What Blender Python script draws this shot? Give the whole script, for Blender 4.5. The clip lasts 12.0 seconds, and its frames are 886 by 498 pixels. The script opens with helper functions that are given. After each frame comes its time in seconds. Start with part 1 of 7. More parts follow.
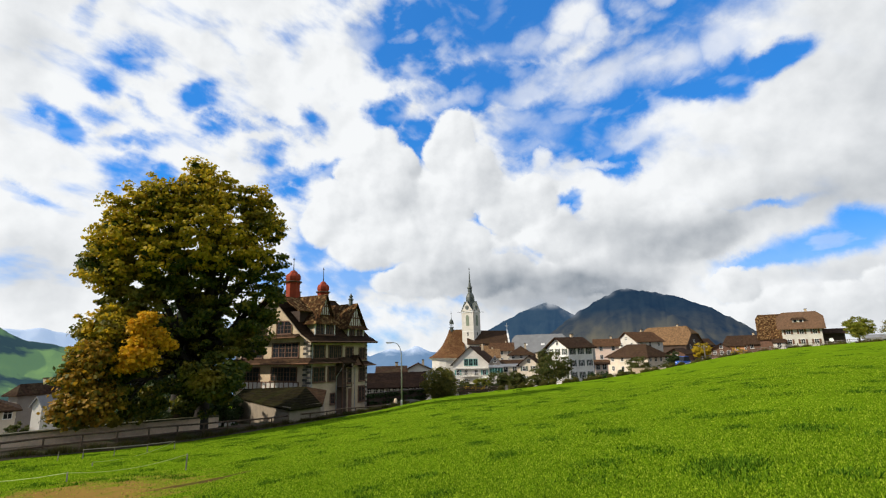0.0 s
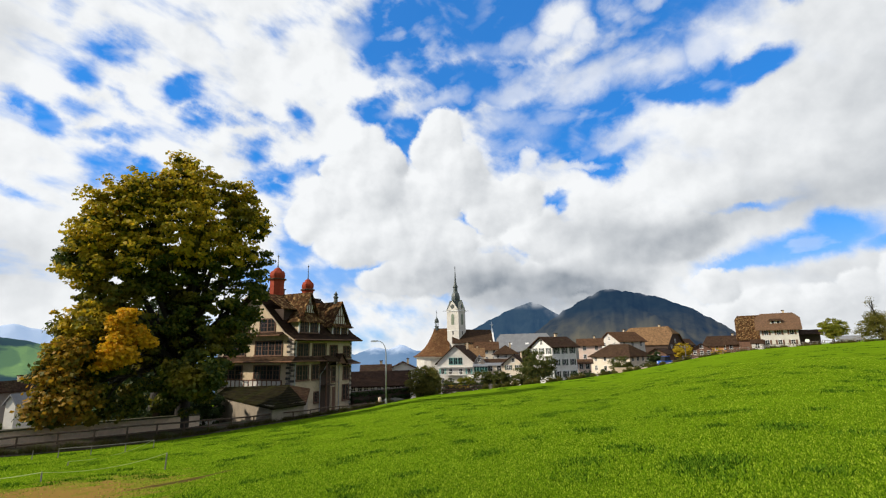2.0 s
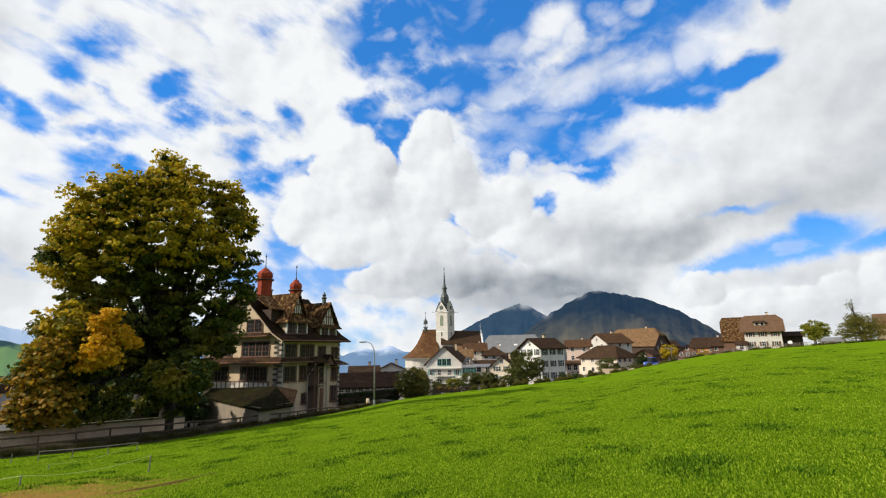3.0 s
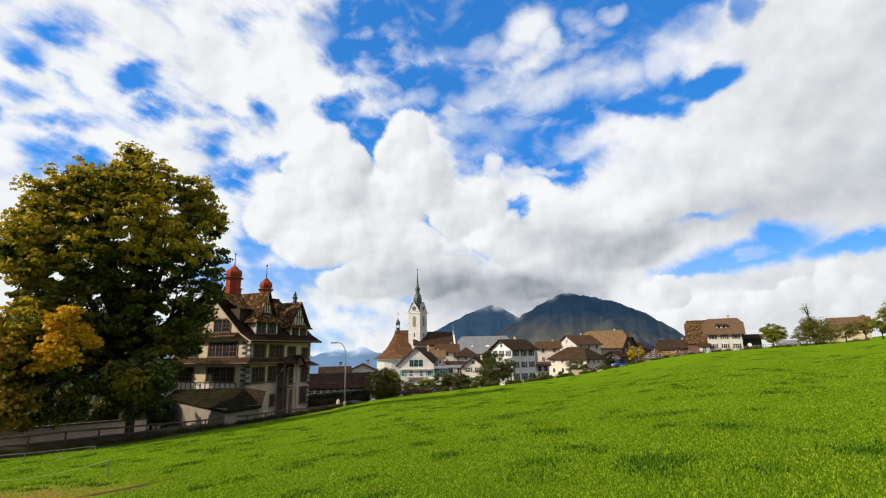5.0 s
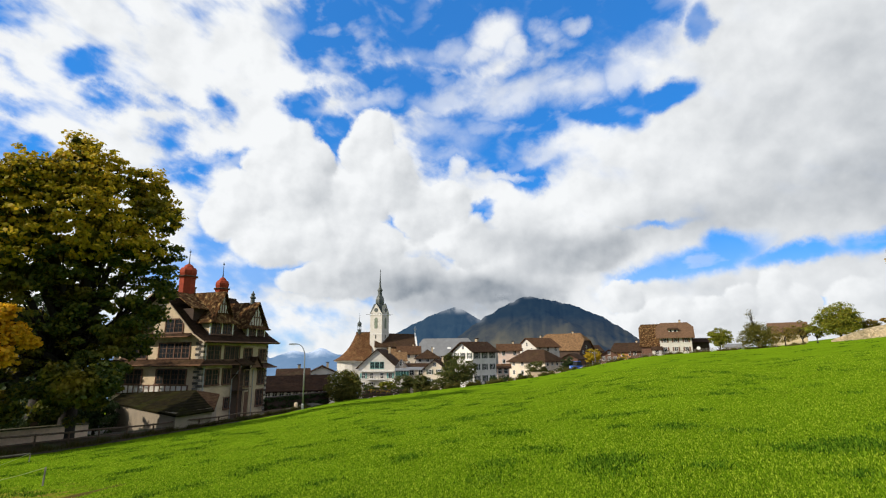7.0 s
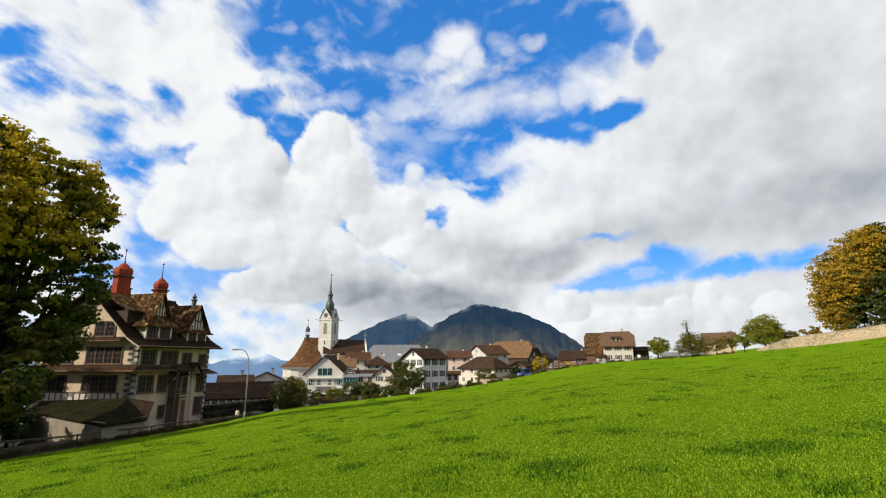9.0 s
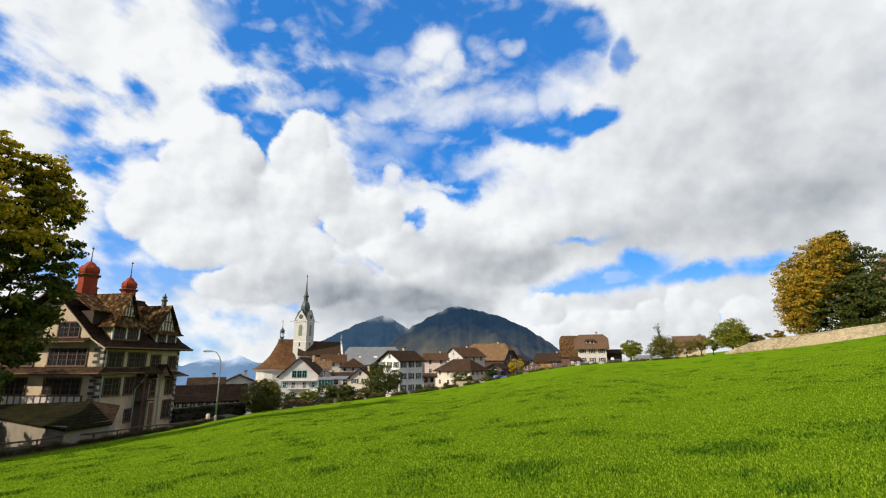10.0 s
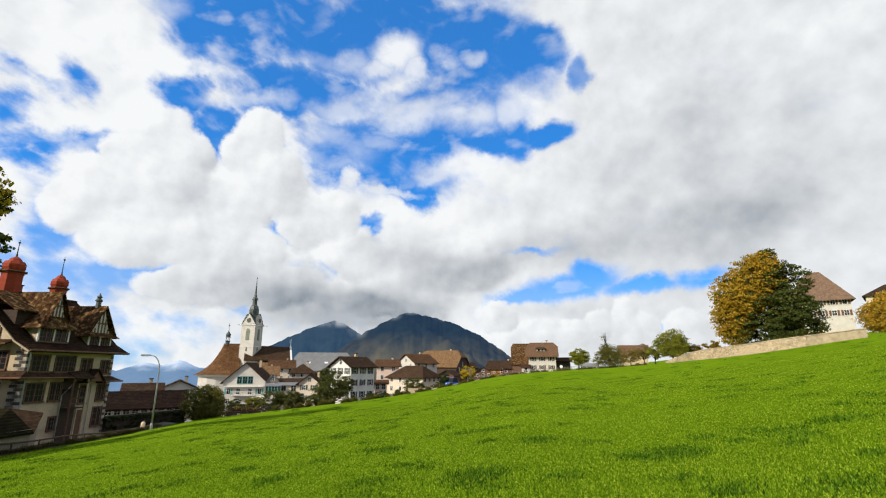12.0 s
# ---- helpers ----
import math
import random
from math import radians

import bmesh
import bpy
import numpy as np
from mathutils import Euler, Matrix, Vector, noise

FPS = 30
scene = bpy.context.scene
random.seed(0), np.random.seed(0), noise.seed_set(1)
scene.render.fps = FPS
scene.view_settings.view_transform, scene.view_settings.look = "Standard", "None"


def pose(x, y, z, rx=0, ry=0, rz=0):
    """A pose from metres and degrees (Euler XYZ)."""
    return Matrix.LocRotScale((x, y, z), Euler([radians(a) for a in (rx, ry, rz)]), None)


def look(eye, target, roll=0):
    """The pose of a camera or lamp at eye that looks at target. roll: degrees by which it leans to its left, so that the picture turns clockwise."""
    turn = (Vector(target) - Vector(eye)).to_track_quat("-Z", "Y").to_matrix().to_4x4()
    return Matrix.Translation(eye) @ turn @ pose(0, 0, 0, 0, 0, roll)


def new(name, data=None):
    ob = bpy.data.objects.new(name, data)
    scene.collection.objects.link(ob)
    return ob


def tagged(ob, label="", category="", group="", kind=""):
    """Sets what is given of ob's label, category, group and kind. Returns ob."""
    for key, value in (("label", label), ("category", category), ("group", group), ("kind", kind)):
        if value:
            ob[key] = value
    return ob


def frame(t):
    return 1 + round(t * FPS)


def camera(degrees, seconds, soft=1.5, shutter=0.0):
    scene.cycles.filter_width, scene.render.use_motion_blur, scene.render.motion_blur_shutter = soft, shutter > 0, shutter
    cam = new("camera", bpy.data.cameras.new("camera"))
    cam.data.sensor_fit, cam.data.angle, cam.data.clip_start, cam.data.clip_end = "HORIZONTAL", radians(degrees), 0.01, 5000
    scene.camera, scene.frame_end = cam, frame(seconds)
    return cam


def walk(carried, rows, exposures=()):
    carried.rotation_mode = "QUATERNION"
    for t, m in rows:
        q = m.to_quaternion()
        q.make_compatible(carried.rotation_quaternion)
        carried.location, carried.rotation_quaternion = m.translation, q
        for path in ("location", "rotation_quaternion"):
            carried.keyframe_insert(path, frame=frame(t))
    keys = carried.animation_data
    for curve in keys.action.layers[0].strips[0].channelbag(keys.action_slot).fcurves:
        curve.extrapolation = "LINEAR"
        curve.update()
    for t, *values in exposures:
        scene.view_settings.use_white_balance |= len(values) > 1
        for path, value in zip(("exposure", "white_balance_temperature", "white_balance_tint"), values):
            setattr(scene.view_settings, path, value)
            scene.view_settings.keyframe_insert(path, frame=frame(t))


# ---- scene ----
# ================= camera =================
EYE = 1.6
PATH = [
    (0, pose(0, 0, EYE, 102.254, 1.466, 0.318)),
    (0.5, pose(0, 0, EYE, 102.149, 1.452, 0.118)),
    (1, pose(0, 0, EYE, 102.048, 1.422, -0.282)),
    (1.5, pose(0, 0, EYE, 102.034, 1.313, -0.826)),
    (2, pose(0, 0, EYE, 102.069, 1.186, -1.488)),
    (2.5, pose(0, 0, EYE, 102.126, 1.112, -2.198)),
    (3, pose(0, 0, EYE, 102.175, 1.126, -2.837)),
    (5, pose(0, 0, EYE, 102.227, 0.924, -6.163)),
    (5.5, pose(0, 0, EYE, 102.272, 0.939, -7.256)),
    (6, pose(0, 0, EYE, 102.379, 0.872, -8.318)),
    (6.5, pose(0, 0, EYE, 102.477, 0.790, -9.433)),
    (7, pose(0, 0, EYE, 102.405, 0.729, -10.754)),
    (9, pose(0, 0, EYE, 103.126, 0.411, -16.672)),
    (9.5, pose(0, 0, EYE, 103.272, 0.397, -18.133)),
    (10, pose(0, 0, EYE, 103.379, 0.328, -19.464)),
    (10.5, pose(0, 0, EYE, 103.452, 0.221, -20.567)),
    (11, pose(0, 0, EYE, 103.600, 0.129, -21.902)),
    (11.5, pose(0, 0, EYE, 103.864, 0.079, -23.452)),
    (12, pose(0, 0, EYE, 104.140, -0.109, -25.103)),
]
cam = camera(86.83, 12.0, soft=1.2)
walk(cam, PATH)

# ================= sun, sky and clouds =================
SUN_AZ, SUN_EL = -103.0, 32.0          # bearing from straight ahead (right is plus), height


def bearing(az, r=1.0):
    """Plan position at a bearing from straight ahead and a range in metres."""
    return r * math.sin(radians(az)), r * math.cos(radians(az))


def rise(el, r):
    """Height that stands at an angle of el degrees over eye level at range r."""
    return EYE + r * math.tan(radians(el))


sun_data = bpy.data.lights.new("sun", "SUN")
sun_data.energy, sun_data.angle, sun_data.color = 4.6, radians(0.6), (1.0, 0.90, 0.75)
sun = new("sun", sun_data)
sx, sy = bearing(SUN_AZ)
sun.matrix_world = look((0, 0, 0), (-sx * math.cos(radians(SUN_EL)), -sy * math.cos(radians(SUN_EL)), -math.sin(radians(SUN_EL))))
sun.location = (sx * 300, sy * 300, 220)

world = bpy.data.worlds.new("sky")
scene.world = world
world.use_nodes = True
WN, WL = world.node_tree.nodes, world.node_tree.links
WN.clear()


def wn(kind, **values):
    node = WN.new(kind)
    for k, v in values.items():
        setattr(node, k, v)
    return node


def wput(socket, value):
    if isinstance(value, bpy.types.NodeSocket):
        WL.new(value, socket)
    else:
        socket.default_value = value


def wmath(op, a, b=0.0, c=0.0, clamp=False):
    node = wn("ShaderNodeMath", operation=op, use_clamp=clamp)
    for s, v in zip(node.inputs, (a, b, c)):
        wput(s, v)
    return node.outputs[0]


def wvec(op, a, b=None):
    node = wn("ShaderNodeVectorMath", operation=op)
    wput(node.inputs[0], a)
    if b is not None:
        wput(node.inputs[1], b)
    return node.outputs["Value" if op in ("DOT_PRODUCT", "LENGTH") else 0]


def wrange(v, a, b, c=0.0, d=1.0, smooth=True):
    node = wn("ShaderNodeMapRange", interpolation_type="SMOOTHSTEP" if smooth else "LINEAR")
    for s, x in zip(node.inputs[:5], (v, a, b, c, d)):
        wput(s, x)
    return node.outputs[0]


def wnoise(v, scale, detail=6.0, rough=0.55, lac=2.0):
    node = wn("ShaderNodeTexNoise", noise_dimensions="3D")
    wput(node.inputs["Vector"], v)
    for k, x in (("Scale", scale), ("Detail", detail), ("Roughness", rough), ("Lacunarity", lac)):
        node.inputs[k].default_value = x
    return node


def wmix(f, a, b):
    node = wn("ShaderNodeMix", data_type="RGBA")
    wput(node.inputs["Factor"], f)
    wput(node.inputs[6], a)
    wput(node.inputs[7], b)
    return node.outputs[2]


toward = wn("ShaderNodeTexCoord").outputs["Generated"]
# a flat chart of the sky ahead: x to the right, y down, one unit about 6.9 degrees
sky_right = wvec("DOT_PRODUCT", toward, (0.98936, -0.14466, -0.01522))
sky_up = wvec("DOT_PRODUCT", toward, (-0.01630, -0.21428, 0.97664))
sky_fwd = wmath("MAXIMUM", wvec("DOT_PRODUCT", toward, (0.14454, 0.96600, 0.21436)), 0.1)
chart = wn("ShaderNodeCombineXYZ")
wput(chart.inputs[0], wmath("MULTIPLY_ADD", wmath("DIVIDE", sky_right, sky_fwd), 8.286, 7.84))
wput(chart.inputs[1], wmath("MULTIPLY_ADD", wmath("DIVIDE", sky_up, sky_fwd), -8.286, 4.41))
chart = chart.outputs[0]
globe = wvec("MULTIPLY", toward, (8.286, 8.286, 8.286))


def warped(amount, scale, detail, rough=0.6):
    bend = wvec("SUBTRACT", wnoise(globe, scale, detail, rough).outputs["Color"], (0.5, 0.5, 0.5))
    node = wn("ShaderNodeVectorMath", operation="MULTIPLY_ADD")
    wput(node.inputs[0], bend)
    node.inputs[1].default_value = (amount, amount, 0.0)
    wput(node.inputs[2], chart)
    return node.outputs[0]


LAST = [None]      # the newest value: each ellipse is tied to the one before it, so that the shader holds few values at a time


def local(row, where):
    """Position inside one turned ellipse x, y, rx, ry, turn of the chart."""
    m = wn("ShaderNodeMapping", vector_type="TEXTURE")
    if LAST[0] is not None:
        tie = wn("ShaderNodeVectorMath", operation="MULTIPLY_ADD")
        wput(tie.inputs[0], LAST[0])
        tie.inputs[1].default_value = (1e-7, 1e-7, 0.0)
        wput(tie.inputs[2], where)
        where = tie.outputs[0]
    wput(m.inputs["Vector"], where)
    m.inputs["Location"].default_value = (row[0], row[1], 0)
    m.inputs["Rotation"].default_value = (0, 0, radians(row[4]))
    m.inputs["Scale"].default_value = (row[2], row[3], 1e6)
    return m.outputs[0]


def blobs(rows, where, inner, outer, join="ADD"):
    """Sum (or greatest) of soft ellipses x, y, rx, ry, turn, weight on the chart."""
    total = 0.0
    for row in rows:
        fall = wrange(wvec("LENGTH", local(row, where)), outer, inner)
        if join == "ADD":
            total = wmath("MULTIPLY_ADD", fall, row[5], total)
        else:
            total = wmath("MAXIMUM", wmath("MULTIPLY", fall, row[5]), total)
        LAST[0] = total
    return total


def heaps(rows, where):
    """Rounded heads of heaped cloud: how solid they are, and how the sun from the left and above falls on them."""
    solidity, light, weight = 0.0, 0.0, 1e-4
    for row in rows:
        p = local(row, where)
        near = wvec("LENGTH", p)
        solidity = wmath("MAXIMUM", wrange(near, 1.08, 0.80), solidity)
        w = wmath("MULTIPLY", wrange(near, 1.05, 0.25), row[5])
        light = wmath("MULTIPLY_ADD", wvec("DOT_PRODUCT", p, (-0.62, -0.5, 0.0)), w, light)
        weight = wmath("ADD", w, weight)
        LAST[0] = weight
    return solidity, wmath("DIVIDE", light, weight)


GAPS = [  # the wide clear lanes
    (6.6, 0.5, 1.35, 1.0, 15, 1.0), (8.3, 0.4, 1.5, 1.1, 0, 1.0), (10.5, 0.2, 1.9, 0.95, -6, 1.0), (11.9, -0.1, 0.7, 0.55, 0, 1.0), (7.4, 1.6, 1.5, 0.55, 0, 1.0),
    (9.0, 2.35, 1.6, 0.72, 0, 1.0), (10.2, 1.6, 1.6, 0.75, -12, 1.0), (11.35, 1.75, 0.65, 0.5, -25, 1.0), (12.15, 1.6, 0.55, 0.3, -22, 1.0), (9.62, 2.95, 0.36, 0.46, -15, 1.0),
    (6.27, 2.3, 0.42, 0.62, 0, 1.0), (5.85, 1.75, 0.5, 0.4, 0, 1.0), (7.7, -1.1, 3.3, 1.2, 0, 1.0), (8.85, 3.7, 0.3, 0.2, -25, 0.72), (12.7, 0.25, 0.32, 0.36, 0, 0.75),
]
HOLES = [  # small breaks in the dappled layer
    (0.4, 0.4, 0.5, 0.28, 20, 1.0), (0.2, 0.78, 0.4, 0.22, 35, 1.0), (0.95, 0.6, 0.25, 0.16, 20, 0.7), (0.7, 1.22, 0.36, 0.13, 60, 0.9), (1.92, 1.36, 0.32, 0.18, -8, 0.9),
    (2.42, 1.83, 0.32, 0.18, 15, 1.0), (3.15, 2.0, 0.42, 0.14, 15, 0.8), (4.25, 1.92, 0.24, 0.2, 30, 0.8), (3.95, 2.12, 0.25, 0.1, -15, 0.7), (3.4, 2.62, 0.4, 0.2, 28, 1.0),
    (3.9, 2.93, 0.55, 0.15, 8, 1.0), (4.5, 2.92, 0.3, 0.17, -25, 1.0), (0.4, 2.1, 0.55, 0.13, 15, 0.8), (0.3, 2.62, 0.45, 0.2, 10, 0.9),
]
HOLES_SIDE = [
    (1.0, 2.78, 0.5, 0.14, 10, 0.8), (-0.5, -0.65, 0.2, 0.3, 0, 0.8), (-1.6, 1.2, 0.45, 0.16, 35, 0.95), (-0.9, 1.68, 0.42, 0.17, 30, 0.95), (-0.2, 1.45, 0.4, 0.2, 10, 0.95),
    (-1.9, 3.1, 0.7, 0.12, 18, 0.8), (4.2, 4.35, 0.32, 0.25, 40, 0.85), (4.5, 4.95, 0.95, 0.3, 5, 0.85), (3.8, 4.75, 0.4, 0.25, 0, 0.7), (4.9, 4.55, 0.3, 0.2, 0, 0.6), (3.75, 3.2, 0.35, 0.1, 5, 0.6), (5.6, 5.5, 0.8, 0.14, -3, 0.75), (4.9, 5.85, 0.9, 0.2, 0, 0.7),
]
HOLES_LOW = [
    (12.9, 4.55, 0.95, 0.24, -14, 1.0), (13.3, 4.33, 0.45, 0.22, 0, 1.0), (11.95, 4.86, 0.7, 0.15, -8, 0.95), (14.7, 4.45, 1.0, 0.16, -5, 0.95), (16.1, 4.15, 0.75, 0.22, -15, 1.0),
    (12.0, 3.95, 0.5, 0.08, -8, 0.6), (7.3, 4.04, 0.24, 0.09, 15, 0.8), (8.2, 4.5, 0.3, 0.12, 10, 0.5), (15.0, 5.24, 0.6, 0.07, 0, 0.7),
]
VEILS = [  # torn half-clear cloud inside the lanes, with its thickness
    (8.3, 1.76, 0.95, 0.34, -15, 0.62), (9.4, 1.62, 1.15, 0.36, -12, 0.75), (10.45, 1.42, 0.95, 0.42, -10, 0.78), (11.3, 1.2, 0.5, 0.35, 0, 0.7), (6.65, 1.83, 0.85, 0.2, -5, 0.62),
    (5.85, 1.36, 0.5, 0.15, -5, 0.7), (8.3, 0.95, 0.45, 0.25, -20, 0.5), (10.05, 0.52, 0.36, 0.26, 15, 0.62), (10.5, 0.4, 0.3, 0.17, -35, 0.55), (8.15, 2.35, 0.85, 0.42, 0, 0.42), (8.1, 2.7, 0.6, 0.18, 0, 0.4),
    (5.2, 0.5, 0.5, 0.45, 20, 0.5), (7.7, 1.1, 0.7, 0.35, 0, 0.35), (8.9, 2.15, 0.5, 0.25, 0, 0.4),
]
PUFFS = [  # small solid clouds inside the lanes
    (9.05, 0.62, 0.5, 0.34, -30, 0.95), (8.75, 0.95, 0.4, 0.2, -20, 0.75), (9.45, 0.85, 0.35, 0.2, 20, 0.7), (10.6, 2.4, 0.9, 0.26, -14, 0.95), (11.05, 2.25, 0.45, 0.22, -5, 0.95),
    (9.15, 3.08, 0.6, 0.09, -5, 0.7), (9.35, 3.38, 0.5, 0.2, 8, 0.95), (8.37, 2.98, 0.13, 0.2, 0, 0.8), (9.6, 3.5, 0.45, 0.15, 0, 0.9), (10.1, 2.55, 0.5, 0.15, -25, 0.7),
]
TOWERS = [  # the two tall heaped clouds and the mass below them
    (5.55, 2.62, 0.48, 0.47, 0, 1.0), (5.15, 2.95, 0.5, 0.42, 0, 0.9), (4.78, 3.45, 0.52, 0.45, 0, 0.9), (4.45, 3.85, 0.55, 0.5, 0, 0.8), (5.6, 3.35, 0.75, 0.75, 0, 0.8), (5.95, 2.95, 0.35, 0.5, -15, 0.9),
    (6.93, 2.35, 0.42, 0.45, 0, 1.2), (6.68, 2.8, 0.36, 0.45, 0, 0.9), (7.1, 2.95, 0.5, 0.55, 0, 1.0), (7.35, 3.3, 0.45, 0.5, 0, 0.8), (6.75, 3.5, 0.7, 0.6, 0, 0.8),
]
MASS = [
    (8.25, 3.6, 0.5, 0.52, 0, 1.0), (7.75, 3.75, 0.5, 0.6, 0, 0.7), (6.2, 4.2, 0.95, 0.6, 0, 0.7), (5.2, 4.2, 0.8, 0.6, 0, 0.7), (6.9, 4.35, 0.7, 0.5, 0, 0.7), (8.6, 4.25, 0.7, 0.5, 0, 0.6),
    (7.0, 4.85, 1.5, 0.45, 0, 0.5), (9.6, 4.4, 1.2, 0.55, 0, 0.6), (10.6, 4.3, 1.1, 0.55, 0, 0.6), (9.2, 5.0, 1.5, 0.4, 0, 0.5), (6.0, 5.0, 0.8, 0.35, 0, 0.6),
]
LOW_HEAPS = [  # bright heads low over the brow
    (13.65, 5.25, 0.42, 0.36, 0, 1.0), (14.25, 5.1, 0.4, 0.4, 0, 1.0), (13.1, 5.5, 0.5, 0.3, 0, 0.9), (14.7, 5.35, 0.5, 0.4, 0, 0.9), (12.3, 5.45, 0.55, 0.28, 0, 0.9), (11.4, 5.2, 0.5, 0.35, 0, 0.9),
    (15.9, 5.3, 0.8, 0.5, 0, 0.9), (17.3, 5.0, 0.9, 0.5, 0, 0.9), (12.0, 5.7, 1.2, 0.3, 0, 0.8),
]
GREY = [  # shaded undersides and thick layers
    (10.3, 4.55, 1.3, 0.5, -3, 0.3), (11.2, 4.2, 0.9, 0.4, -10, 0.3), (7.5, 4.85, 1.1, 0.5, 10, 0.16), (8.6, 5.2, 1.9, 0.45, 3, 0.44), (9.5, 4.1, 1.2, 0.5, 0, 0.32), (6.15, 3.5, 0.35, 0.8, 10, 0.2),
    (14.6, 3.4, 2.0, 0.75, -12, 0.26), (17.3, 2.8, 2.4, 0.9, -22, 0.4), (12.6, 3.8, 1.8, 0.45, -6, 0.3), (7.6, 3.4, 0.4, 0.7, 5, 0.22), (16.2, 1.2, 0.9, 2.2, 15, 0.2), (14.5, 2.0, 2.6, 1.4, -10, 0.14),
    (15.3, 0.5, 0.6, 1.0, 20, 0.16), (12.6, 5.05, 1.6, 0.25, -5, 0.22), (9.3, 5.35, 1.3, 0.45, 0, 0.42),
]
GREY_LEFT = [(7.9, 5.5, 1.2, 0.5, 0, 0.3), (-1.8, 4.6, 1.6, 0.8, 0, 0.3), (-1.7, -0.2, 0.9, 1.2, 20, 0.2), (6.3, 4.9, 1.2, 0.5, 0, 0.26), (3.0, 0.9, 1.0, 0.5, 20, 0.08), (18.6, 0.2, 1.5, 2.2, 0, 0.12), (4.9, 5.2, 1.2, 0.3, 0, 0.1)]

dapple = warped(1.15, 1.2, 8.0, 0.6)
soft_edge = warped(0.95, 1.1, 8.0, 0.6)
puff = warped(0.46, 1.9, 8.0, 0.62)
calm = warped(0.7, 0.6, 3.0)
chart_xyz = wn("ShaderNodeSeparateXYZ")
wput(chart_xyz.inputs[0], chart)
# dappled structure of the layer, falling to the right
flat = wn("ShaderNodeCombineXYZ")
wput(flat.inputs[0], wmath("MULTIPLY", sky_right, 8.286))
wput(flat.inputs[1], wmath("MULTIPLY", sky_up, -8.286))
turned_chart = wn("ShaderNodeVectorRotate", rotation_type="Z_AXIS")
wput(turned_chart.inputs["Vector"], flat.outputs[0])
turned_chart.inputs["Angle"].default_value = radians(-28)
long_chart = wvec("MULTIPLY", turned_chart.outputs[0], (0.72, 1.2, 1.0))
dots = wnoise(long_chart, 1.5, 7.0, 0.52).outputs["Fac"]
dappled = wrange(chart_xyz.outputs[0], 13.5, 5.0, 0.8, 3.0)
open_sky = wmath("MAXIMUM", blobs(GAPS, soft_edge, 0.45, 1.45, "MAX"), wmath("MULTIPLY", blobs(HOLES + HOLES_SIDE, dapple, 0.0, 2.6, "MAX"), 0.88))
open_sky = wmath("MAXIMUM", open_sky, blobs(HOLES_LOW, soft_edge, 0.1, 2.0, "MAX"))
cover = wmath("SUBTRACT", wmath("MULTIPLY_ADD", wmath("SUBTRACT", dots, 0.5), dappled, 1.0), open_sky)
# cover thinned out of view, to lower the fill light
cover = wmath("SUBTRACT", cover, wrange(sky_fwd, 0.5, 0.1, 0.0, 0.25))
mask = wrange(cover, 0.1, 0.95)
# torn veils, flecks and small puffs that cross the open lanes
veil_turn = wn("ShaderNodeVectorRotate", rotation_type="Z_AXIS")
wput(veil_turn.inputs["Vector"], flat.outputs[0])
veil_turn.inputs["Angle"].default_value = radians(12)
veil_chart = wvec("MULTIPLY", veil_turn.outputs[0], (0.75, 1.2, 1.0))
tatter = wnoise(veil_chart, 1.5, 5.0, 0.5).outputs["Fac"]
veil = wmath("MULTIPLY", blobs(VEILS, soft_edge, 0.2, 1.2, "MAX"), wrange(tatter, 0.26, 0.56))
flecks = wmath("MULTIPLY", wrange(wnoise(veil_chart, 2.7, 4.0, 0.48).outputs["Fac"], 0.46, 0.70, 0.0, 0.42), wrange(wnoise(globe, 0.5, 2.0).outputs["Fac"], 0.36, 0.56))
small = wmath("MULTIPLY", blobs(PUFFS, soft_edge, 0.3, 1.4, "MAX"), wrange(tatter, 0.25, 0.5, 0.3, 1.0))
haze = wrange(chart_xyz.outputs[1], 3.4, 6.0, 0.02, 0.38)
veil = wmath("MAXIMUM", wmath("MAXIMUM", wmath("MAXIMUM", veil, flecks), small), haze)
mask = wmath("SUBTRACT", 1.0, wmath("MULTIPLY", wmath("SUBTRACT", 1.0, mask), wmath("SUBTRACT", 1.0, veil)))
# heaped clouds stand before all of it
tower_solid, tower_light = heaps(TOWERS + MASS, puff)
low_solid, low_light = heaps(LOW_HEAPS, warped(0.55, 1.8, 8.0, 0.62))
mask = wmath("MAXIMUM", mask, wmath("MAXIMUM", tower_solid, low_solid))
# side light on the billows: compare the relief with itself a little toward the sun
relief = wnoise(globe, 0.8, 5.0, 0.5).outputs["Fac"]
relief_sunward = wnoise(wvec("ADD", globe, (-0.24, -0.05, 0.2)), 0.8, 5.0, 0.5).outputs["Fac"]
lumps = wnoise(globe, 2.1, 5.0, 0.5).outputs["Fac"]
lumps_sunward = wnoise(wvec("ADD", globe, (-0.12, -0.03, 0.1)), 2.1, 5.0, 0.5).outputs["Fac"]
tone = wmath("MULTIPLY_ADD", wmath("SUBTRACT", relief, relief_sunward), 0.85, wrange(chart_xyz.outputs[0], 8.0, 16.0, 0.97, 0.80))
tone = wmath("MULTIPLY_ADD", wmath("SUBTRACT", lumps, lumps_sunward), 0.35, tone)
tower_tone = wmath("MULTIPLY_ADD", wmath("SUBTRACT", lumps, lumps_sunward), 0.6, wmath("MULTIPLY_ADD", tower_light, 0.32, 0.88))
tone = wmath("MULTIPLY_ADD", wmath("SUBTRACT", tower_tone, tone), tower_solid, tone)
tone = wmath("SUBTRACT", tone, wmath("MULTIPLY", wmath("MINIMUM", blobs(GREY + GREY_LEFT, calm, 0.0, 1.4), 0.62), 1.05))
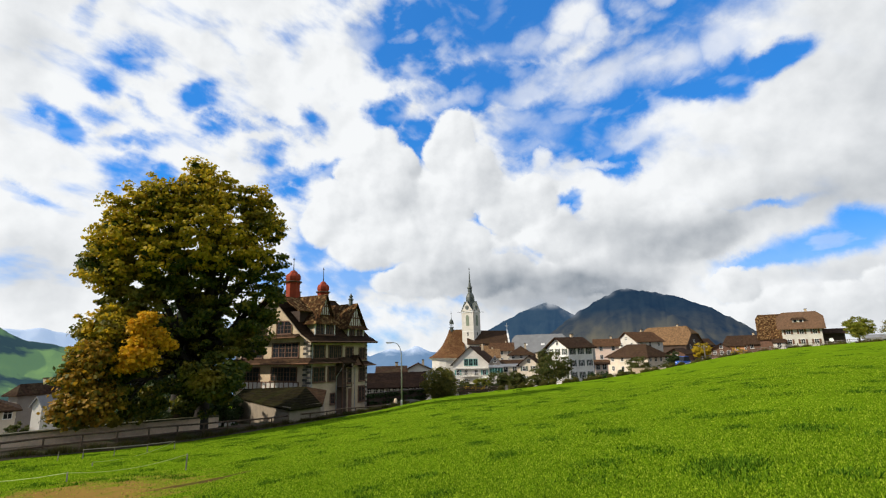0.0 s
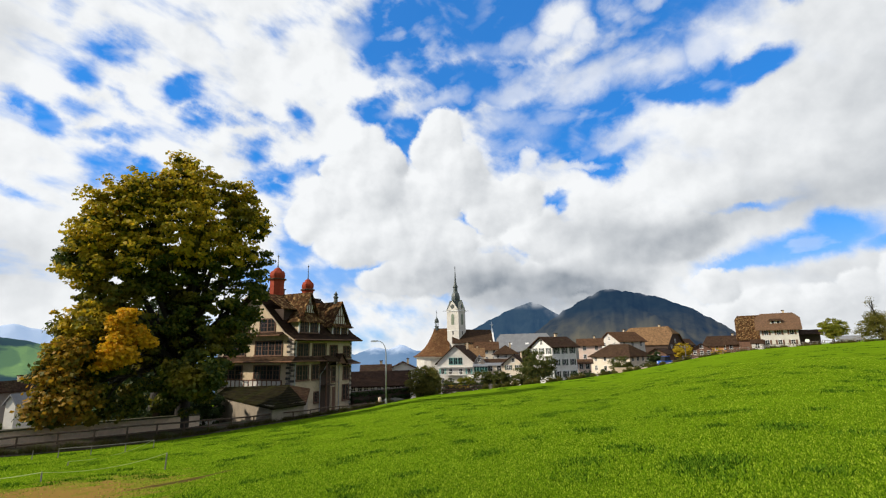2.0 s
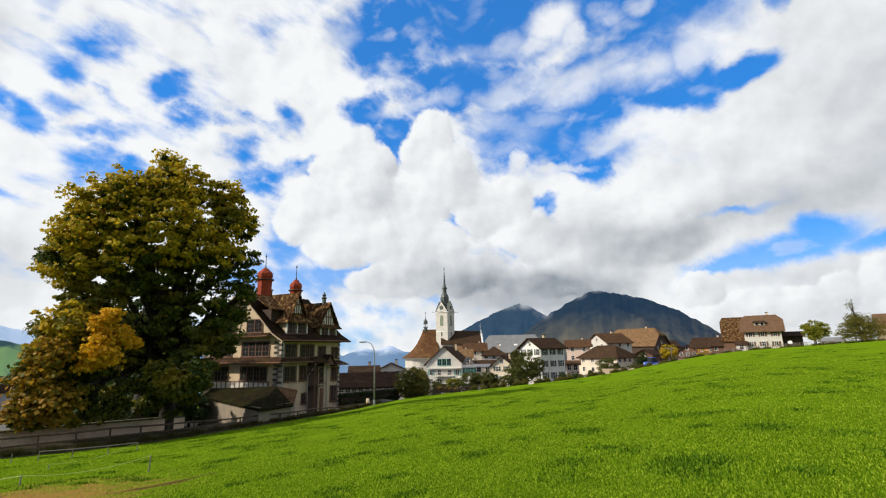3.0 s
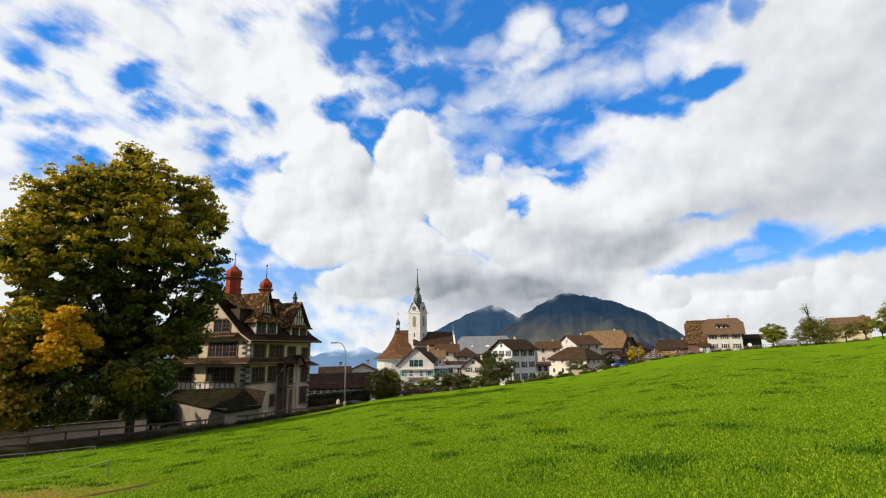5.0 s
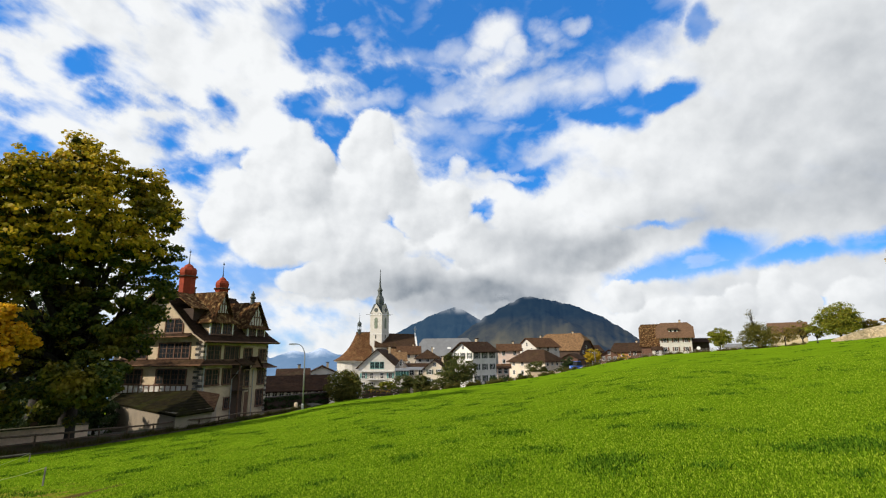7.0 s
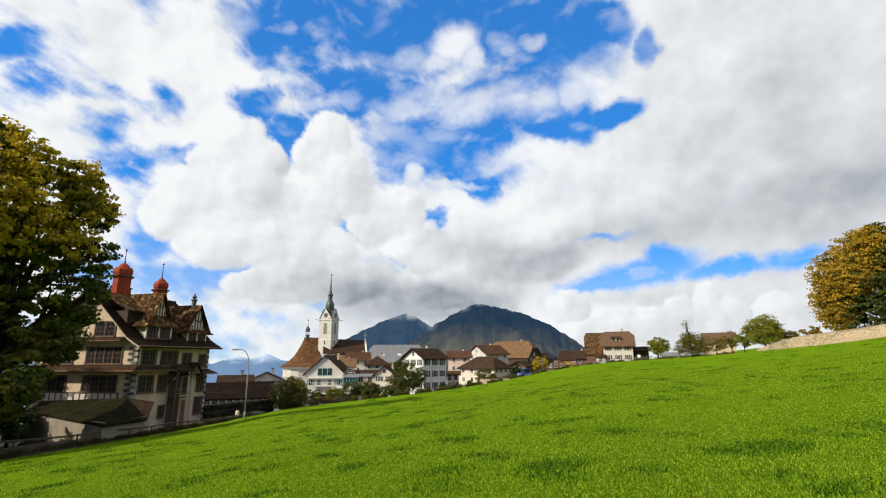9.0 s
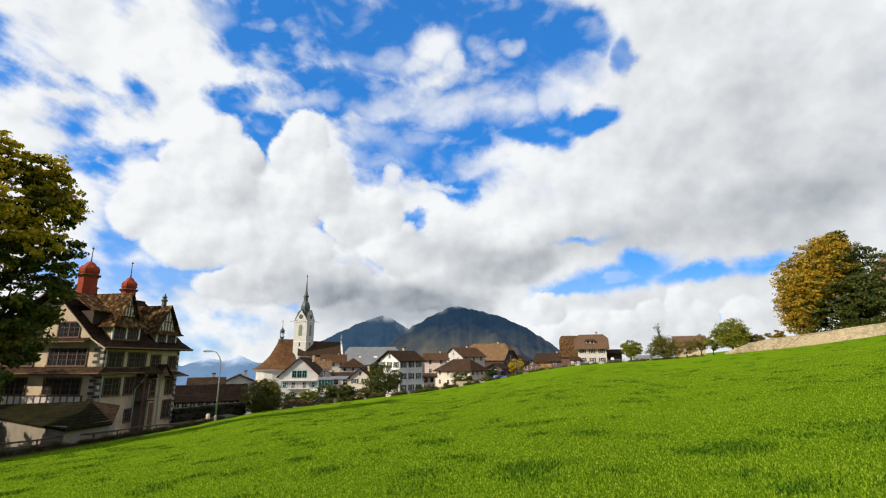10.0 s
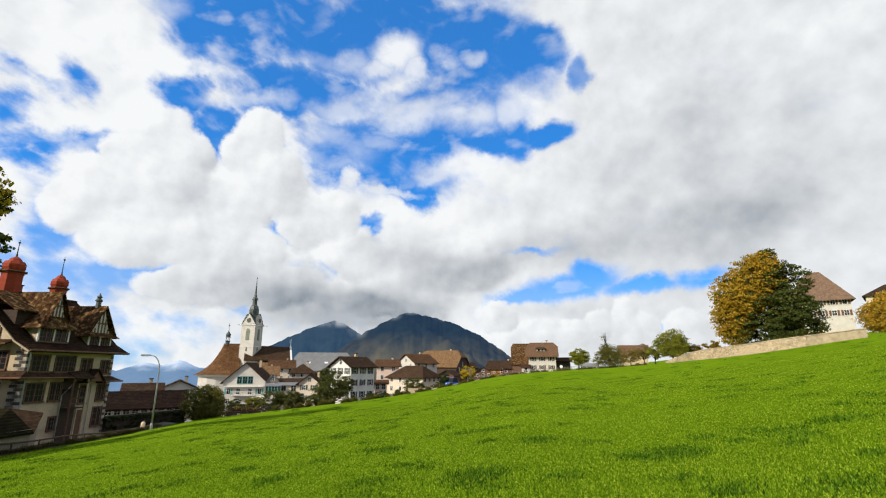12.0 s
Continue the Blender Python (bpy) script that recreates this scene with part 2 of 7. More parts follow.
low_tone = wmath("MULTIPLY_ADD", low_light, 0.3, wmath("MULTIPLY_ADD", wmath("SUBTRACT", lumps, lumps_sunward), 0.7, 0.84))
tone = wmath("MULTIPLY_ADD", wmath("SUBTRACT", low_tone, tone), wmath("MULTIPLY", low_solid, 0.8), tone)
tone = wmath("SUBTRACT", tone, wrange(sky_fwd, 0.42, 0.12, 0.0, 0.4), clamp=True)   # unseen layer overhead and behind greyed, as from below, to dim fill light
cloud_colour = wmix(tone, (0.25, 0.29, 0.34, 1), (0.96, 0.98, 0.995, 1))
sky = wn("ShaderNodeTexSky", sky_type="NISHITA", sun_disc=False, sun_elevation=radians(SUN_EL), sun_rotation=radians(SUN_AZ),
         altitude=500.0, air_density=1.0, dust_density=0.3, ozone_density=2.0)
deep = wn("ShaderNodeMix", data_type="RGBA", blend_type="MULTIPLY")
deep.inputs["Factor"].default_value = 1.0
even = wn("ShaderNodeGamma")
even.inputs[1].default_value = 0.5
wput(even.inputs[0], sky.outputs[0])
wput(deep.inputs[6], even.outputs[0])
deep.inputs[7].default_value = (0.22, 1.9, 4.45, 1)
def wscale(colour, k):
    node = wn("ShaderNodeVectorMath", operation="SCALE")
    wput(node.inputs[0], colour)
    node.inputs["Scale"].default_value = k
    return node.outputs[0]


whole_sky, out = wn("ShaderNodeBackground"), wn("ShaderNodeOutputWorld")
wput(whole_sky.inputs[0], wmix(mask, wscale(deep.outputs[2], 0.085), wscale(cloud_colour, 0.88)))
WL.new(whole_sky.outputs[0], out.inputs[0])
scene.view_settings.exposure = 0.13

# ================= materials =================
def material(name, colour, colour2=None, rough=0.8, scale=3.0, bump=0.15, fine=40.0, spec=0.3, metal=0.0, stain=None, stain_scale=0.6,
             stain_amount=0.4, island=0.0, vary=0.0, stretch=None, speckle=0.5, contrast=0.24):
    """A surface with grain, a broad second tone and stains, all at real size in metres."""
    mat = bpy.data.materials.new(name)
    mat.use_nodes = True
    n, l = mat.node_tree.nodes, mat.node_tree.links
    bsdf = n["Principled BSDF"]
    bsdf.inputs["Roughness"].default_value = rough
    bsdf.inputs["Metallic"].default_value = metal
    bsdf.inputs["Specular IOR Level"].default_value = spec
    co = n.new("ShaderNodeTexCoord").outputs["Object"]
    if stretch:
        mp = n.new("ShaderNodeMapping")
        mp.inputs["Scale"].default_value = stretch
        l.new(co, mp.inputs[0])
        co = mp.outputs[0]

    def tex(s, d, r=0.6):
        t = n.new("ShaderNodeTexNoise")
        t.inputs["Scale"].default_value, t.inputs["Detail"].default_value, t.inputs["Roughness"].default_value = s, d, r
        l.new(co, t.inputs["Vector"])
        return t.outputs["Fac"]

    def rng(v, a, b, c=0.0, d=1.0):
        m = n.new("ShaderNodeMapRange")
        for s, x in zip(m.inputs[:5], (v, a, b, c, d)):
            if isinstance(x, bpy.types.NodeSocket):
                l.new(x, s)
            else:
                s.default_value = x
        return m.outputs[0]

    def mix(f, a, b, mode="MIX"):
        m = n.new("ShaderNodeMix")
        m.data_type, m.blend_type = "RGBA", mode
        for s, x in ((m.inputs["Factor"], f), (m.inputs[6], a), (m.inputs[7], b)):
            if isinstance(x, bpy.types.NodeSocket):
                l.new(x, s)
            else:
                s.default_value = x if isinstance(x, float) else (*x, 1)
        return m.outputs[2]

    colour2 = colour2 or tuple(c * 0.75 for c in colour)
    col = mix(rng(tex(scale, 5.0), 0.35, 0.65), colour, colour2)
    if stain:
        col = mix(rng(tex(stain_scale, 6.0, 0.65), 0.5, 0.68, 0.0, stain_amount), col, stain)
    grain = tex(fine, 4.0, 0.7)
    lo, hi = 0.96 - contrast, 0.96 + contrast
    col = mix(speckle, col, mix(rng(grain, 0.3, 0.7), (lo, lo, lo), (hi, hi, hi)), "MULTIPLY")
    if island or vary:
        src = n.new("ShaderNodeNewGeometry").outputs["Random Per Island"] if island else n.new("ShaderNodeObjectInfo").outputs["Random"]
        amount = island or vary
        k = rng(src, 0.0, 1.0, 1.0 - amount, 1.0 + amount)
        comb = n.new("ShaderNodeCombineColor")
        for s in comb.inputs[:3]:
            l.new(k, s)
        col = mix(1.0, col, comb.outputs[0], "MULTIPLY")
    l.new(col, bsdf.inputs["Base Color"])
    if bump:
        b = n.new("ShaderNodeBump")
        b.inputs["Strength"].default_value, b.inputs["Distance"].default_value = bump, 0.05
        l.new(grain, b.inputs["Height"])
        l.new(b.outputs[0], bsdf.inputs["Normal"])
    return mat


def tile_material(name, colour, colour2, stain, amount=0.6, pitch=0.3, patchy=0.75, blotch=0.5):
    """Old clay tiles: courses as relief, single tiles of different tone, lichen."""
    mat = material(name, colour, colour2, rough=0.9, scale=2.2, bump=0.0, fine=14.0, stain=stain, stain_scale=blotch, stain_amount=amount, spec=0.04)
    n, l = mat.node_tree.nodes, mat.node_tree.links
    bsdf = n["Principled BSDF"]
    co = n.new("ShaderNodeTexCoord")
    wave = n.new("ShaderNodeTexWave")
    wave.bands_direction = "Z"
    wave.inputs["Scale"].default_value = 0.314 / pitch * 1.6
    wave.inputs["Distortion"].default_value = 0.6
    wave.inputs["Detail"].default_value = 2.0
    l.new(co.outputs["Object"], wave.inputs["Vector"])
    cell = n.new("ShaderNodeTexVoronoi")
    cell.inputs["Scale"].default_value = 3.2
    l.new(co.outputs["Object"], cell.inputs["Vector"])
    old = bsdf.inputs["Base Color"].links[0].from_socket
    tint = n.new("ShaderNodeMix")
    tint.data_type, tint.blend_type = "RGBA", "MULTIPLY"
    tint.inputs["Factor"].default_value = patchy
    bw = n.new("ShaderNodeRGBToBW")
    l.new(cell.outputs["Color"], bw.inputs[0])
    m = n.new("ShaderNodeMapRange")
    m.inputs[3].default_value, m.inputs[4].default_value = 0.35, 1.75
    l.new(bw.outputs[0], m.inputs[0])
    l.new(old, tint.inputs[6])
    l.new(m.outputs[0], tint.inputs[7])
    l.new(tint.outputs[2], bsdf.inputs["Base Color"])
    b = n.new("ShaderNodeBump")
    b.inputs["Strength"].default_value, b.inputs["Distance"].default_value = 0.6, 0.06
    l.new(wave.outputs["Fac"], b.inputs["Height"])
    l.new(b.outputs[0], bsdf.inputs["Normal"])
    return mat


def leaf_material(name, colours, through_light=0.35, patch=None, patch_scale=0.25, patch_low=0.55, patch_high=0.7, gloss=0.2):
    """Leaves: tone differs leaf by leaf and, in broad parts of the crown, with the season."""
    mat = bpy.data.materials.new(name)
    mat.use_nodes = True
    n, l = mat.node_tree.nodes, mat.node_tree.links
    bsdf, out = n["Principled BSDF"], n["Material Output"]
    ramp = n.new("ShaderNodeValToRGB")
    while len(ramp.color_ramp.elements) < len(colours):
        ramp.color_ramp.elements.new(0.5)
    for i, (e, c) in enumerate(zip(ramp.color_ramp.elements, colours)):
        e.position, e.color = i / max(1, len(colours) - 1), (*c, 1)
    l.new(n.new("ShaderNodeNewGeometry").outputs["Random Per Island"], ramp.inputs[0])
    col = ramp.outputs[0]
    if patch:
        t = n.new("ShaderNodeTexNoise")
        t.inputs["Scale"].default_value, t.inputs["Detail"].default_value = patch_scale, 3.0
        l.new(n.new("ShaderNodeTexCoord").outputs["Object"], t.inputs["Vector"])
        m = n.new("ShaderNodeMapRange")
        m.inputs[1].default_value, m.inputs[2].default_value = patch_low, patch_high
        l.new(t.outputs["Fac"], m.inputs[0])
        mix = n.new("ShaderNodeMix")
        mix.data_type = "RGBA"
        l.new(m.outputs[0], mix.inputs["Factor"])
        l.new(col, mix.inputs[6])
        mix.inputs[7].default_value = (*patch, 1)
        col = mix.outputs[2]
    l.new(col, bsdf.inputs["Base Color"])
    bsdf.inputs["Roughness"].default_value, bsdf.inputs["Specular IOR Level"].default_value = 0.6, gloss
    tr, sh = n.new("ShaderNodeBsdfTranslucent"), n.new("ShaderNodeMixShader")
    l.new(col, tr.inputs[0])
    sh.inputs[0].default_value = through_light
    l.new(bsdf.outputs[0], sh.inputs[1])
    l.new(tr.outputs[0], sh.inputs[2])
    l.new(sh.outputs[0], out.inputs[0])
    return mat


PLASTER = material("old_cream_plaster", (0.57, 0.45, 0.30), (0.47, 0.37, 0.245), scale=0.8, fine=9.0, bump=0.12, stain=(0.25, 0.21, 0.16), stain_scale=0.9, stain_amount=0.5)
WHITE_WALL = material("white_render", (0.60, 0.57, 0.515), (0.53, 0.50, 0.45), scale=0.6, fine=7.0, bump=0.08, stain=(0.40, 0.37, 0.32), stain_scale=0.5, stain_amount=0.45)
CREAM_WALL = material("cream_render", (0.70, 0.61, 0.48), (0.61, 0.525, 0.41), scale=0.6, fine=7.0, bump=0.08, stain=(0.5, 0.45, 0.36), stain_scale=0.5)
PINK_WALL = material("pale_pink_render", (0.72, 0.56, 0.46), (0.64, 0.49, 0.40), scale=0.6, fine=7.0, bump=0.08)
GREY_WALL = material("grey_render", (0.25, 0.215, 0.19), (0.20, 0.175, 0.15), scale=0.5, fine=7.0, bump=0.1, stain=(0.2, 0.2, 0.19), stain_scale=0.6)
ORANGE_WOOD = material("orange_timber_boards", (0.50, 0.24, 0.11), (0.40, 0.18, 0.08), scale=1.5, fine=12.0, stretch=(1, 1, 5))
DARK_WOOD = material("dark_weathered_timber", (0.075, 0.045, 0.03), (0.045, 0.03, 0.022), scale=2.0, fine=18.0, bump=0.25, stretch=(1, 1, 4))
BROWN_WOOD = material("brown_timber", (0.17, 0.09, 0.055), (0.11, 0.06, 0.04), scale=2.0, fine=18.0, bump=0.2)
GREY_WOOD = material("silvered_timber", (0.24, 0.21, 0.18), (0.15, 0.13, 0.11), scale=3.0, fine=20.0, bump=0.3)
TILE_DARK = tile_material("dark_old_roof_tiles", (0.049, 0.0273, 0.0166), (0.0317, 0.0197, 0.0137), (0.0576, 0.0464, 0.0245))
TILE_MANOR = tile_material("blackened_roof_tiles", (0.027, 0.0147, 0.00868), (0.018, 0.0105, 0.00694), (0.036, 0.0262, 0.0122))
TILE_BROWN = tile_material("brown_roof_tiles", (0.058, 0.034, 0.021), (0.040, 0.024, 0.015), (0.0634, 0.0418, 0.0197))
TILE_RUST = tile_material("rust_red_roof_tiles", (0.098, 0.052, 0.028), (0.068, 0.037, 0.021), (0.0751, 0.0475, 0.0216))
TILE_TAN = tile_material("tan_roof_tiles", (0.185, 0.11, 0.056), (0.145, 0.086, 0.044), (0.136, 0.0835, 0.0405), 0.4)
TILE_FADED = tile_material("faded_brown_roof_tiles", (0.196, 0.128, 0.0863), (0.153, 0.1, 0.0675), (0.119, 0.08, 0.0525), 0.5, 0.3, 0.35)
TILE_WARM = tile_material("warm_brown_roof_tiles", (0.15, 0.088, 0.052), (0.115, 0.068, 0.042), (0.10, 0.07, 0.04), 0.4, 0.3, 0.35)
# lighter, more orange tiles that paint sunlight onto the choir roof
TILE_CHOIR = tile_material("sunlit_rust_brown_tiles", (0.135, 0.066, 0.03), (0.082, 0.042, 0.021), (0.20, 0.115, 0.05), 0.6, 0.5, 0.7, 0.35)
TILE_SHINGLE = tile_material("patched_shingles", (0.085, 0.04, 0.0165), (0.03, 0.0155, 0.0078), (0.30, 0.20, 0.085), 0.9, 0.22, 1.0, 2.4)
# moss colour, darkened further to stand in for the tree's shade
MOSS_ROOF = tile_material("mossy_roof_tiles", (0.0156, 0.0133, 0.0042), (0.0101, 0.0078, 0.0036), (0.0175, 0.0195, 0.0036), 0.8)
# beige plaster whose base colour is darkened to stand in for shade
SHED_WALL = material("weathered_shaded_plaster", (0.29, 0.24, 0.18), (0.22, 0.185, 0.14), scale=0.8, fine=9.0, bump=0.15, stain=(0.27, 0.22, 0.16), stain_scale=0.7, stain_amount=0.5)
VILLAGE_EARTH = material("village_yard_ground", (0.16, 0.14, 0.11), (0.11, 0.10, 0.075), scale=0.15, fine=4.0, bump=0.2, stain=(0.07, 0.09, 0.03), stain_scale=0.05, stain_amount=0.7)
LOUVRE_PAINT = material("grey_green_louvre_paint", (0.22, 0.26, 0.19), (0.17, 0.2, 0.15), scale=3.0, fine=10.0, bump=0.05)
GREY_ROOF = material("grey_sheet_roof", (0.20, 0.205, 0.21), (0.16, 0.165, 0.17), rough=0.6, scale=0.4, fine=4.0, bump=0.05, stain=(0.13, 0.13, 0.13), stain_scale=0.3)
COPPER = material("weathered_copper_gutter", (0.20, 0.10, 0.05), (0.13, 0.07, 0.04), rough=0.55, scale=3.0, fine=14.0, bump=0.05, metal=0.3)
SLATE_ROOF = material("pale_slate_roof", (0.16, 0.165, 0.17), (0.12, 0.125, 0.13), rough=0.6, scale=1.2, fine=7.0, bump=0.15, stain=(0.09, 0.09, 0.085), stain_scale=0.6)
SLATE = material("dark_slate", (0.085, 0.10, 0.09), (0.055, 0.065, 0.06), rough=0.5, scale=3.0, fine=9.0, bump=0.2)
RED_PAINT = material("red_painted_sheet", (0.36, 0.062, 0.028), (0.27, 0.048, 0.024), rough=0.7, scale=2.5, fine=12.0, bump=0.06, spec=0.1, stain=(0.16, 0.045, 0.025), stain_scale=1.4)
STONE_WALL = material("rubble_stone", (0.58, 0.46, 0.31), (0.44, 0.345, 0.23), scale=1.6, fine=8.0, bump=0.5, stain=(0.19, 0.16, 0.09), stain_scale=0.3, stain_amount=0.75, island=0.2)
MORTAR = material("pale_mortar", (0.50, 0.40, 0.27), (0.38, 0.30, 0.20), scale=1.2, fine=10.0, bump=0.3, stain=(0.22, 0.19, 0.11), stain_scale=0.3, stain_amount=0.7)
CONCRETE = material("stained_wall_plaster", (0.78, 0.61, 0.44), (0.62, 0.48, 0.345), scale=0.7, fine=6.0, bump=0.2, stain=(0.2, 0.17, 0.13), stain_scale=0.5, stain_amount=0.5)
MOSS_CAP = material("mossy_coping", (0.10, 0.10, 0.045), (0.07, 0.06, 0.04), scale=1.5, fine=12.0, bump=0.4)
ASPHALT = material("asphalt", (0.055, 0.048, 0.04), (0.042, 0.037, 0.031), scale=0.4, fine=30.0, bump=0.2)
DARK_METAL = material("dark_iron", (0.035, 0.033, 0.03), rough=0.5, scale=6.0, fine=30.0, bump=0.05, metal=0.5)
RUST_METAL = material("rusty_rail", (0.10, 0.064, 0.04), (0.06, 0.038, 0.024), rough=0.7, scale=6.0, fine=40.0, bump=0.2)
GALV = material("galvanised_steel", (0.42, 0.43, 0.43), (0.35, 0.36, 0.36), rough=0.45, scale=5.0, fine=25.0, bump=0.03, metal=0.6)
WHITE_PAINT = material("white_paint", (0.78, 0.77, 0.74), (0.7, 0.69, 0.66), rough=0.5, scale=3.0, fine=15.0, bump=0.03)
GREEN_PAINT = material("green_shutter_paint", (0.06, 0.085, 0.065), (0.045, 0.065, 0.05), rough=0.55, scale=4.0, fine=20.0, bump=0.05)
TEAL_PAINT = material("teal_paint", (0.14, 0.36, 0.32), (0.11, 0.30, 0.27), rough=0.5, scale=3.0, fine=15.0, bump=0.03)
# whiter than the common render, used on the three-storey house only
BRIGHT_WHITE = material("bright_white_render", (0.78, 0.76, 0.71), (0.70, 0.68, 0.63), scale=0.6, fine=7.0, bump=0.08, stain=(0.5, 0.47, 0.42), stain_scale=0.5, stain_amount=0.35)
QUOIN = material("quoin_stone", (0.50, 0.44, 0.36), (0.24, 0.21, 0.175), scale=5.0, fine=12.0, bump=0.4, vary=0.5)
QUOIN_DARK = material("dark_quoin_stone", (0.15, 0.135, 0.115), (0.07, 0.064, 0.056), scale=5.0, fine=12.0, bump=0.4, vary=0.6)
# near-black tiles that put shade into the long outbuilding's roof colour
TILE_BLACK = tile_material("shade_black_roof_tiles", (0.0165, 0.0091, 0.0065), (0.0112, 0.007, 0.0052), (0.0225, 0.014, 0.0091))
VERGE = material("dark_weedy_verge", (0.045, 0.03, 0.015), (0.03, 0.024, 0.01), scale=1.5, fine=9.0, bump=0.5, stain=(0.05, 0.07, 0.015), stain_scale=0.8, stain_amount=0.7)
ROPE = material("pale_fence_tape", (0.42, 0.50, 0.14), (0.34, 0.42, 0.12), rough=0.6, scale=8.0, fine=40.0, bump=0.0)
GLASS = bpy.data.materials.new("window_glass")
GLASS.use_nodes = True
for key, value in (("Base Color", (0.018, 0.02, 0.022, 1)), ("Roughness", 0.15), ("Specular IOR Level", 0.12)):
    GLASS.node_tree.nodes["Principled BSDF"].inputs[key].default_value = value
BARK = material("dark_bark", (0.03, 0.024, 0.018), (0.018, 0.015, 0.012), scale=3.0, fine=14.0, bump=0.7, stretch=(1, 1, 0.3))
GRAVEL = material("pale_gravel", (0.50, 0.43, 0.32), (0.40, 0.34, 0.25), scale=1.2, fine=20.0, bump=0.2)

# ================= building helpers =================
class Shape:
    """Collects corners and faces of one mesh."""

    def __init__(self):
        self.v, self.f = [], []

    def face(self, *pts):
        k = len(self.v)
        self.v += [tuple(p) for p in pts]
        self.f.append(tuple(range(k, k + len(pts))))
        return self

    def box(self, x0, x1, y0, y1, z0, z1):
        return self.hexa([(x0, y0), (x1, y0), (x1, y1), (x0, y1)], z0, z1)

    def hexa(self, plan, z0, z1, top=1.0):
        """An upright prism over a plan (counter-clockwise), its top scaled about its middle."""
        k, n = len(self.v), len(plan)
        mx, my = sum(p[0] for p in plan) / n, sum(p[1] for p in plan) / n
        self.v += [(x, y, z0) for x, y in plan] + [(mx + (x - mx) * top, my + (y - my) * top, z1) for x, y in plan]
        self.f.append(tuple(range(k + n - 1, k - 1, -1)))
        self.f.append(tuple(range(k + n, k + 2 * n)))
        for i in range(n):
            j = (i + 1) % n
            self.f.append((k + i, k + j, k + n + j, k + n + i))
        return self

    def ring(self, x0, x1, z0, z1, b, y0, y1):
        """A rectangular frame of breadth b round an opening, in one piece."""
        k = len(self.v)
        out = [(x0 - b, z0 - b), (x1 + b, z0 - b), (x1 + b, z1 + b), (x0 - b, z1 + b)]
        inn = [(x0, z0), (x1, z0), (x1, z1), (x0, z1)]
        for y in (y0, y1):
            self.v += [(x, y, z) for x, z in out] + [(x, y, z) for x, z in inn]
        for i in range(4):
            j = (i + 1) % 4
            self.f += [(k + i, k + j, k + 4 + j, k + 4 + i), (k + 8 + j, k + 8 + i, k + 12 + i, k + 12 + j),
                       (k + i, k + 8 + i, k + 8 + j, k + j), (k + 4 + j, k + 12 + j, k + 12 + i, k + 4 + i)]
        return self

    def slab(self, pts, drop):
        """A sloping polygon (counter-clockwise from above) with thickness downward."""
        k, n = len(self.v), len(pts)
        self.v += [tuple(p) for p in pts] + [(p[0], p[1], p[2] - drop) for p in pts]
        self.f.append(tuple(range(k, k + n)))
        self.f.append(tuple(range(k + 2 * n - 1, k + n - 1, -1)))
        for i in range(n):
            j = (i + 1) % n
            self.f.append((k + j, k + i, k + n + i, k + n + j))
        return self

    def lathe(self, profile, cx=0.0, cy=0.0, sides=8, turn=0.0):
        """A turned form from (radius, height) pairs, bottom first."""
        k = len(self.v)
        for r, z in profile:
            for i in range(sides):
                a = 2 * math.pi * (i + 0.5) / sides + turn
                self.v.append((cx + r * math.cos(a), cy + r * math.sin(a), z))
        for j in range(len(profile) - 1):
            for i in range(sides):
                a, b = k + j * sides + i, k + j * sides + (i + 1) % sides
                self.f.append((a, b, b + sides, a + sides))
        self.f.append(tuple(range(k + sides - 1, k - 1, -1)))
        self.f.append(tuple(range(k + (len(profile) - 1) * sides, k + len(profile) * sides)))
        return self

    def tube(self, pts, radii, sides=6):
        """A round bar along a line of points."""
        k = len(self.v)
        pts = [Vector(p) for p in pts]
        for i, p in enumerate(pts):
            way = (pts[min(i + 1, len(pts) - 1)] - pts[max(i - 1, 0)]).normalized()
            side = way.cross(Vector((0.31, 0.17, 0.93)) if abs(way.z) < 0.9 else Vector((1, 0, 0))).normalized()
            other = way.cross(side)
            r = radii[i] if isinstance(radii, (list, tuple)) else radii
            for s in range(sides):
                a = 2 * math.pi * s / sides
                self.v.append(tuple(p + side * (r * math.cos(a)) + other * (r * math.sin(a))))
        for j in range(len(pts) - 1):
            for i in range(sides):
                a, b = k + j * sides + i, k + j * sides + (i + 1) % sides
                self.f.append((a, b, b + sides, a + sides))
        self.f.append(tuple(range(k + sides - 1, k - 1, -1)))
        self.f.append(tuple(range(k + (len(pts) - 1) * sides, k + len(pts) * sides)))
        return self

    def mesh(self, name, mat):
        me = bpy.data.meshes.new(name)
        me.from_pydata(self.v, [], self.f)
        me.materials.append(mat)
        return me


def part(name, shape, mat, parent, label="", smooth=False, kind=""):
    me = shape if isinstance(shape, bpy.types.Mesh) else shape.mesh(name, mat)
    if smooth:
        me.shade_smooth()
    ob = new(name, me)
    ob.parent = parent
    if label or kind:
        tagged(ob, label, kind=kind)
    return ob


def thing(name, x, y, z, turn, label, category, group="", kind=""):
    ob = new(name)
    ob.matrix_basis = pose(x, y, z, 0, 0, turn)
    return tagged(ob, label, category, group, kind)


def solid(name, shape, mat, label, category, group="", kind="", smooth=False, at=None):
    """A thing that is one mesh."""
    me = shape if isinstance(shape, bpy.types.Mesh) else shape.mesh(name, mat)
    if smooth:
        me.shade_smooth()
    ob = new(name, me)
    if at is not None:
        ob.matrix_basis = at
    return tagged(ob, label, category, group, kind)


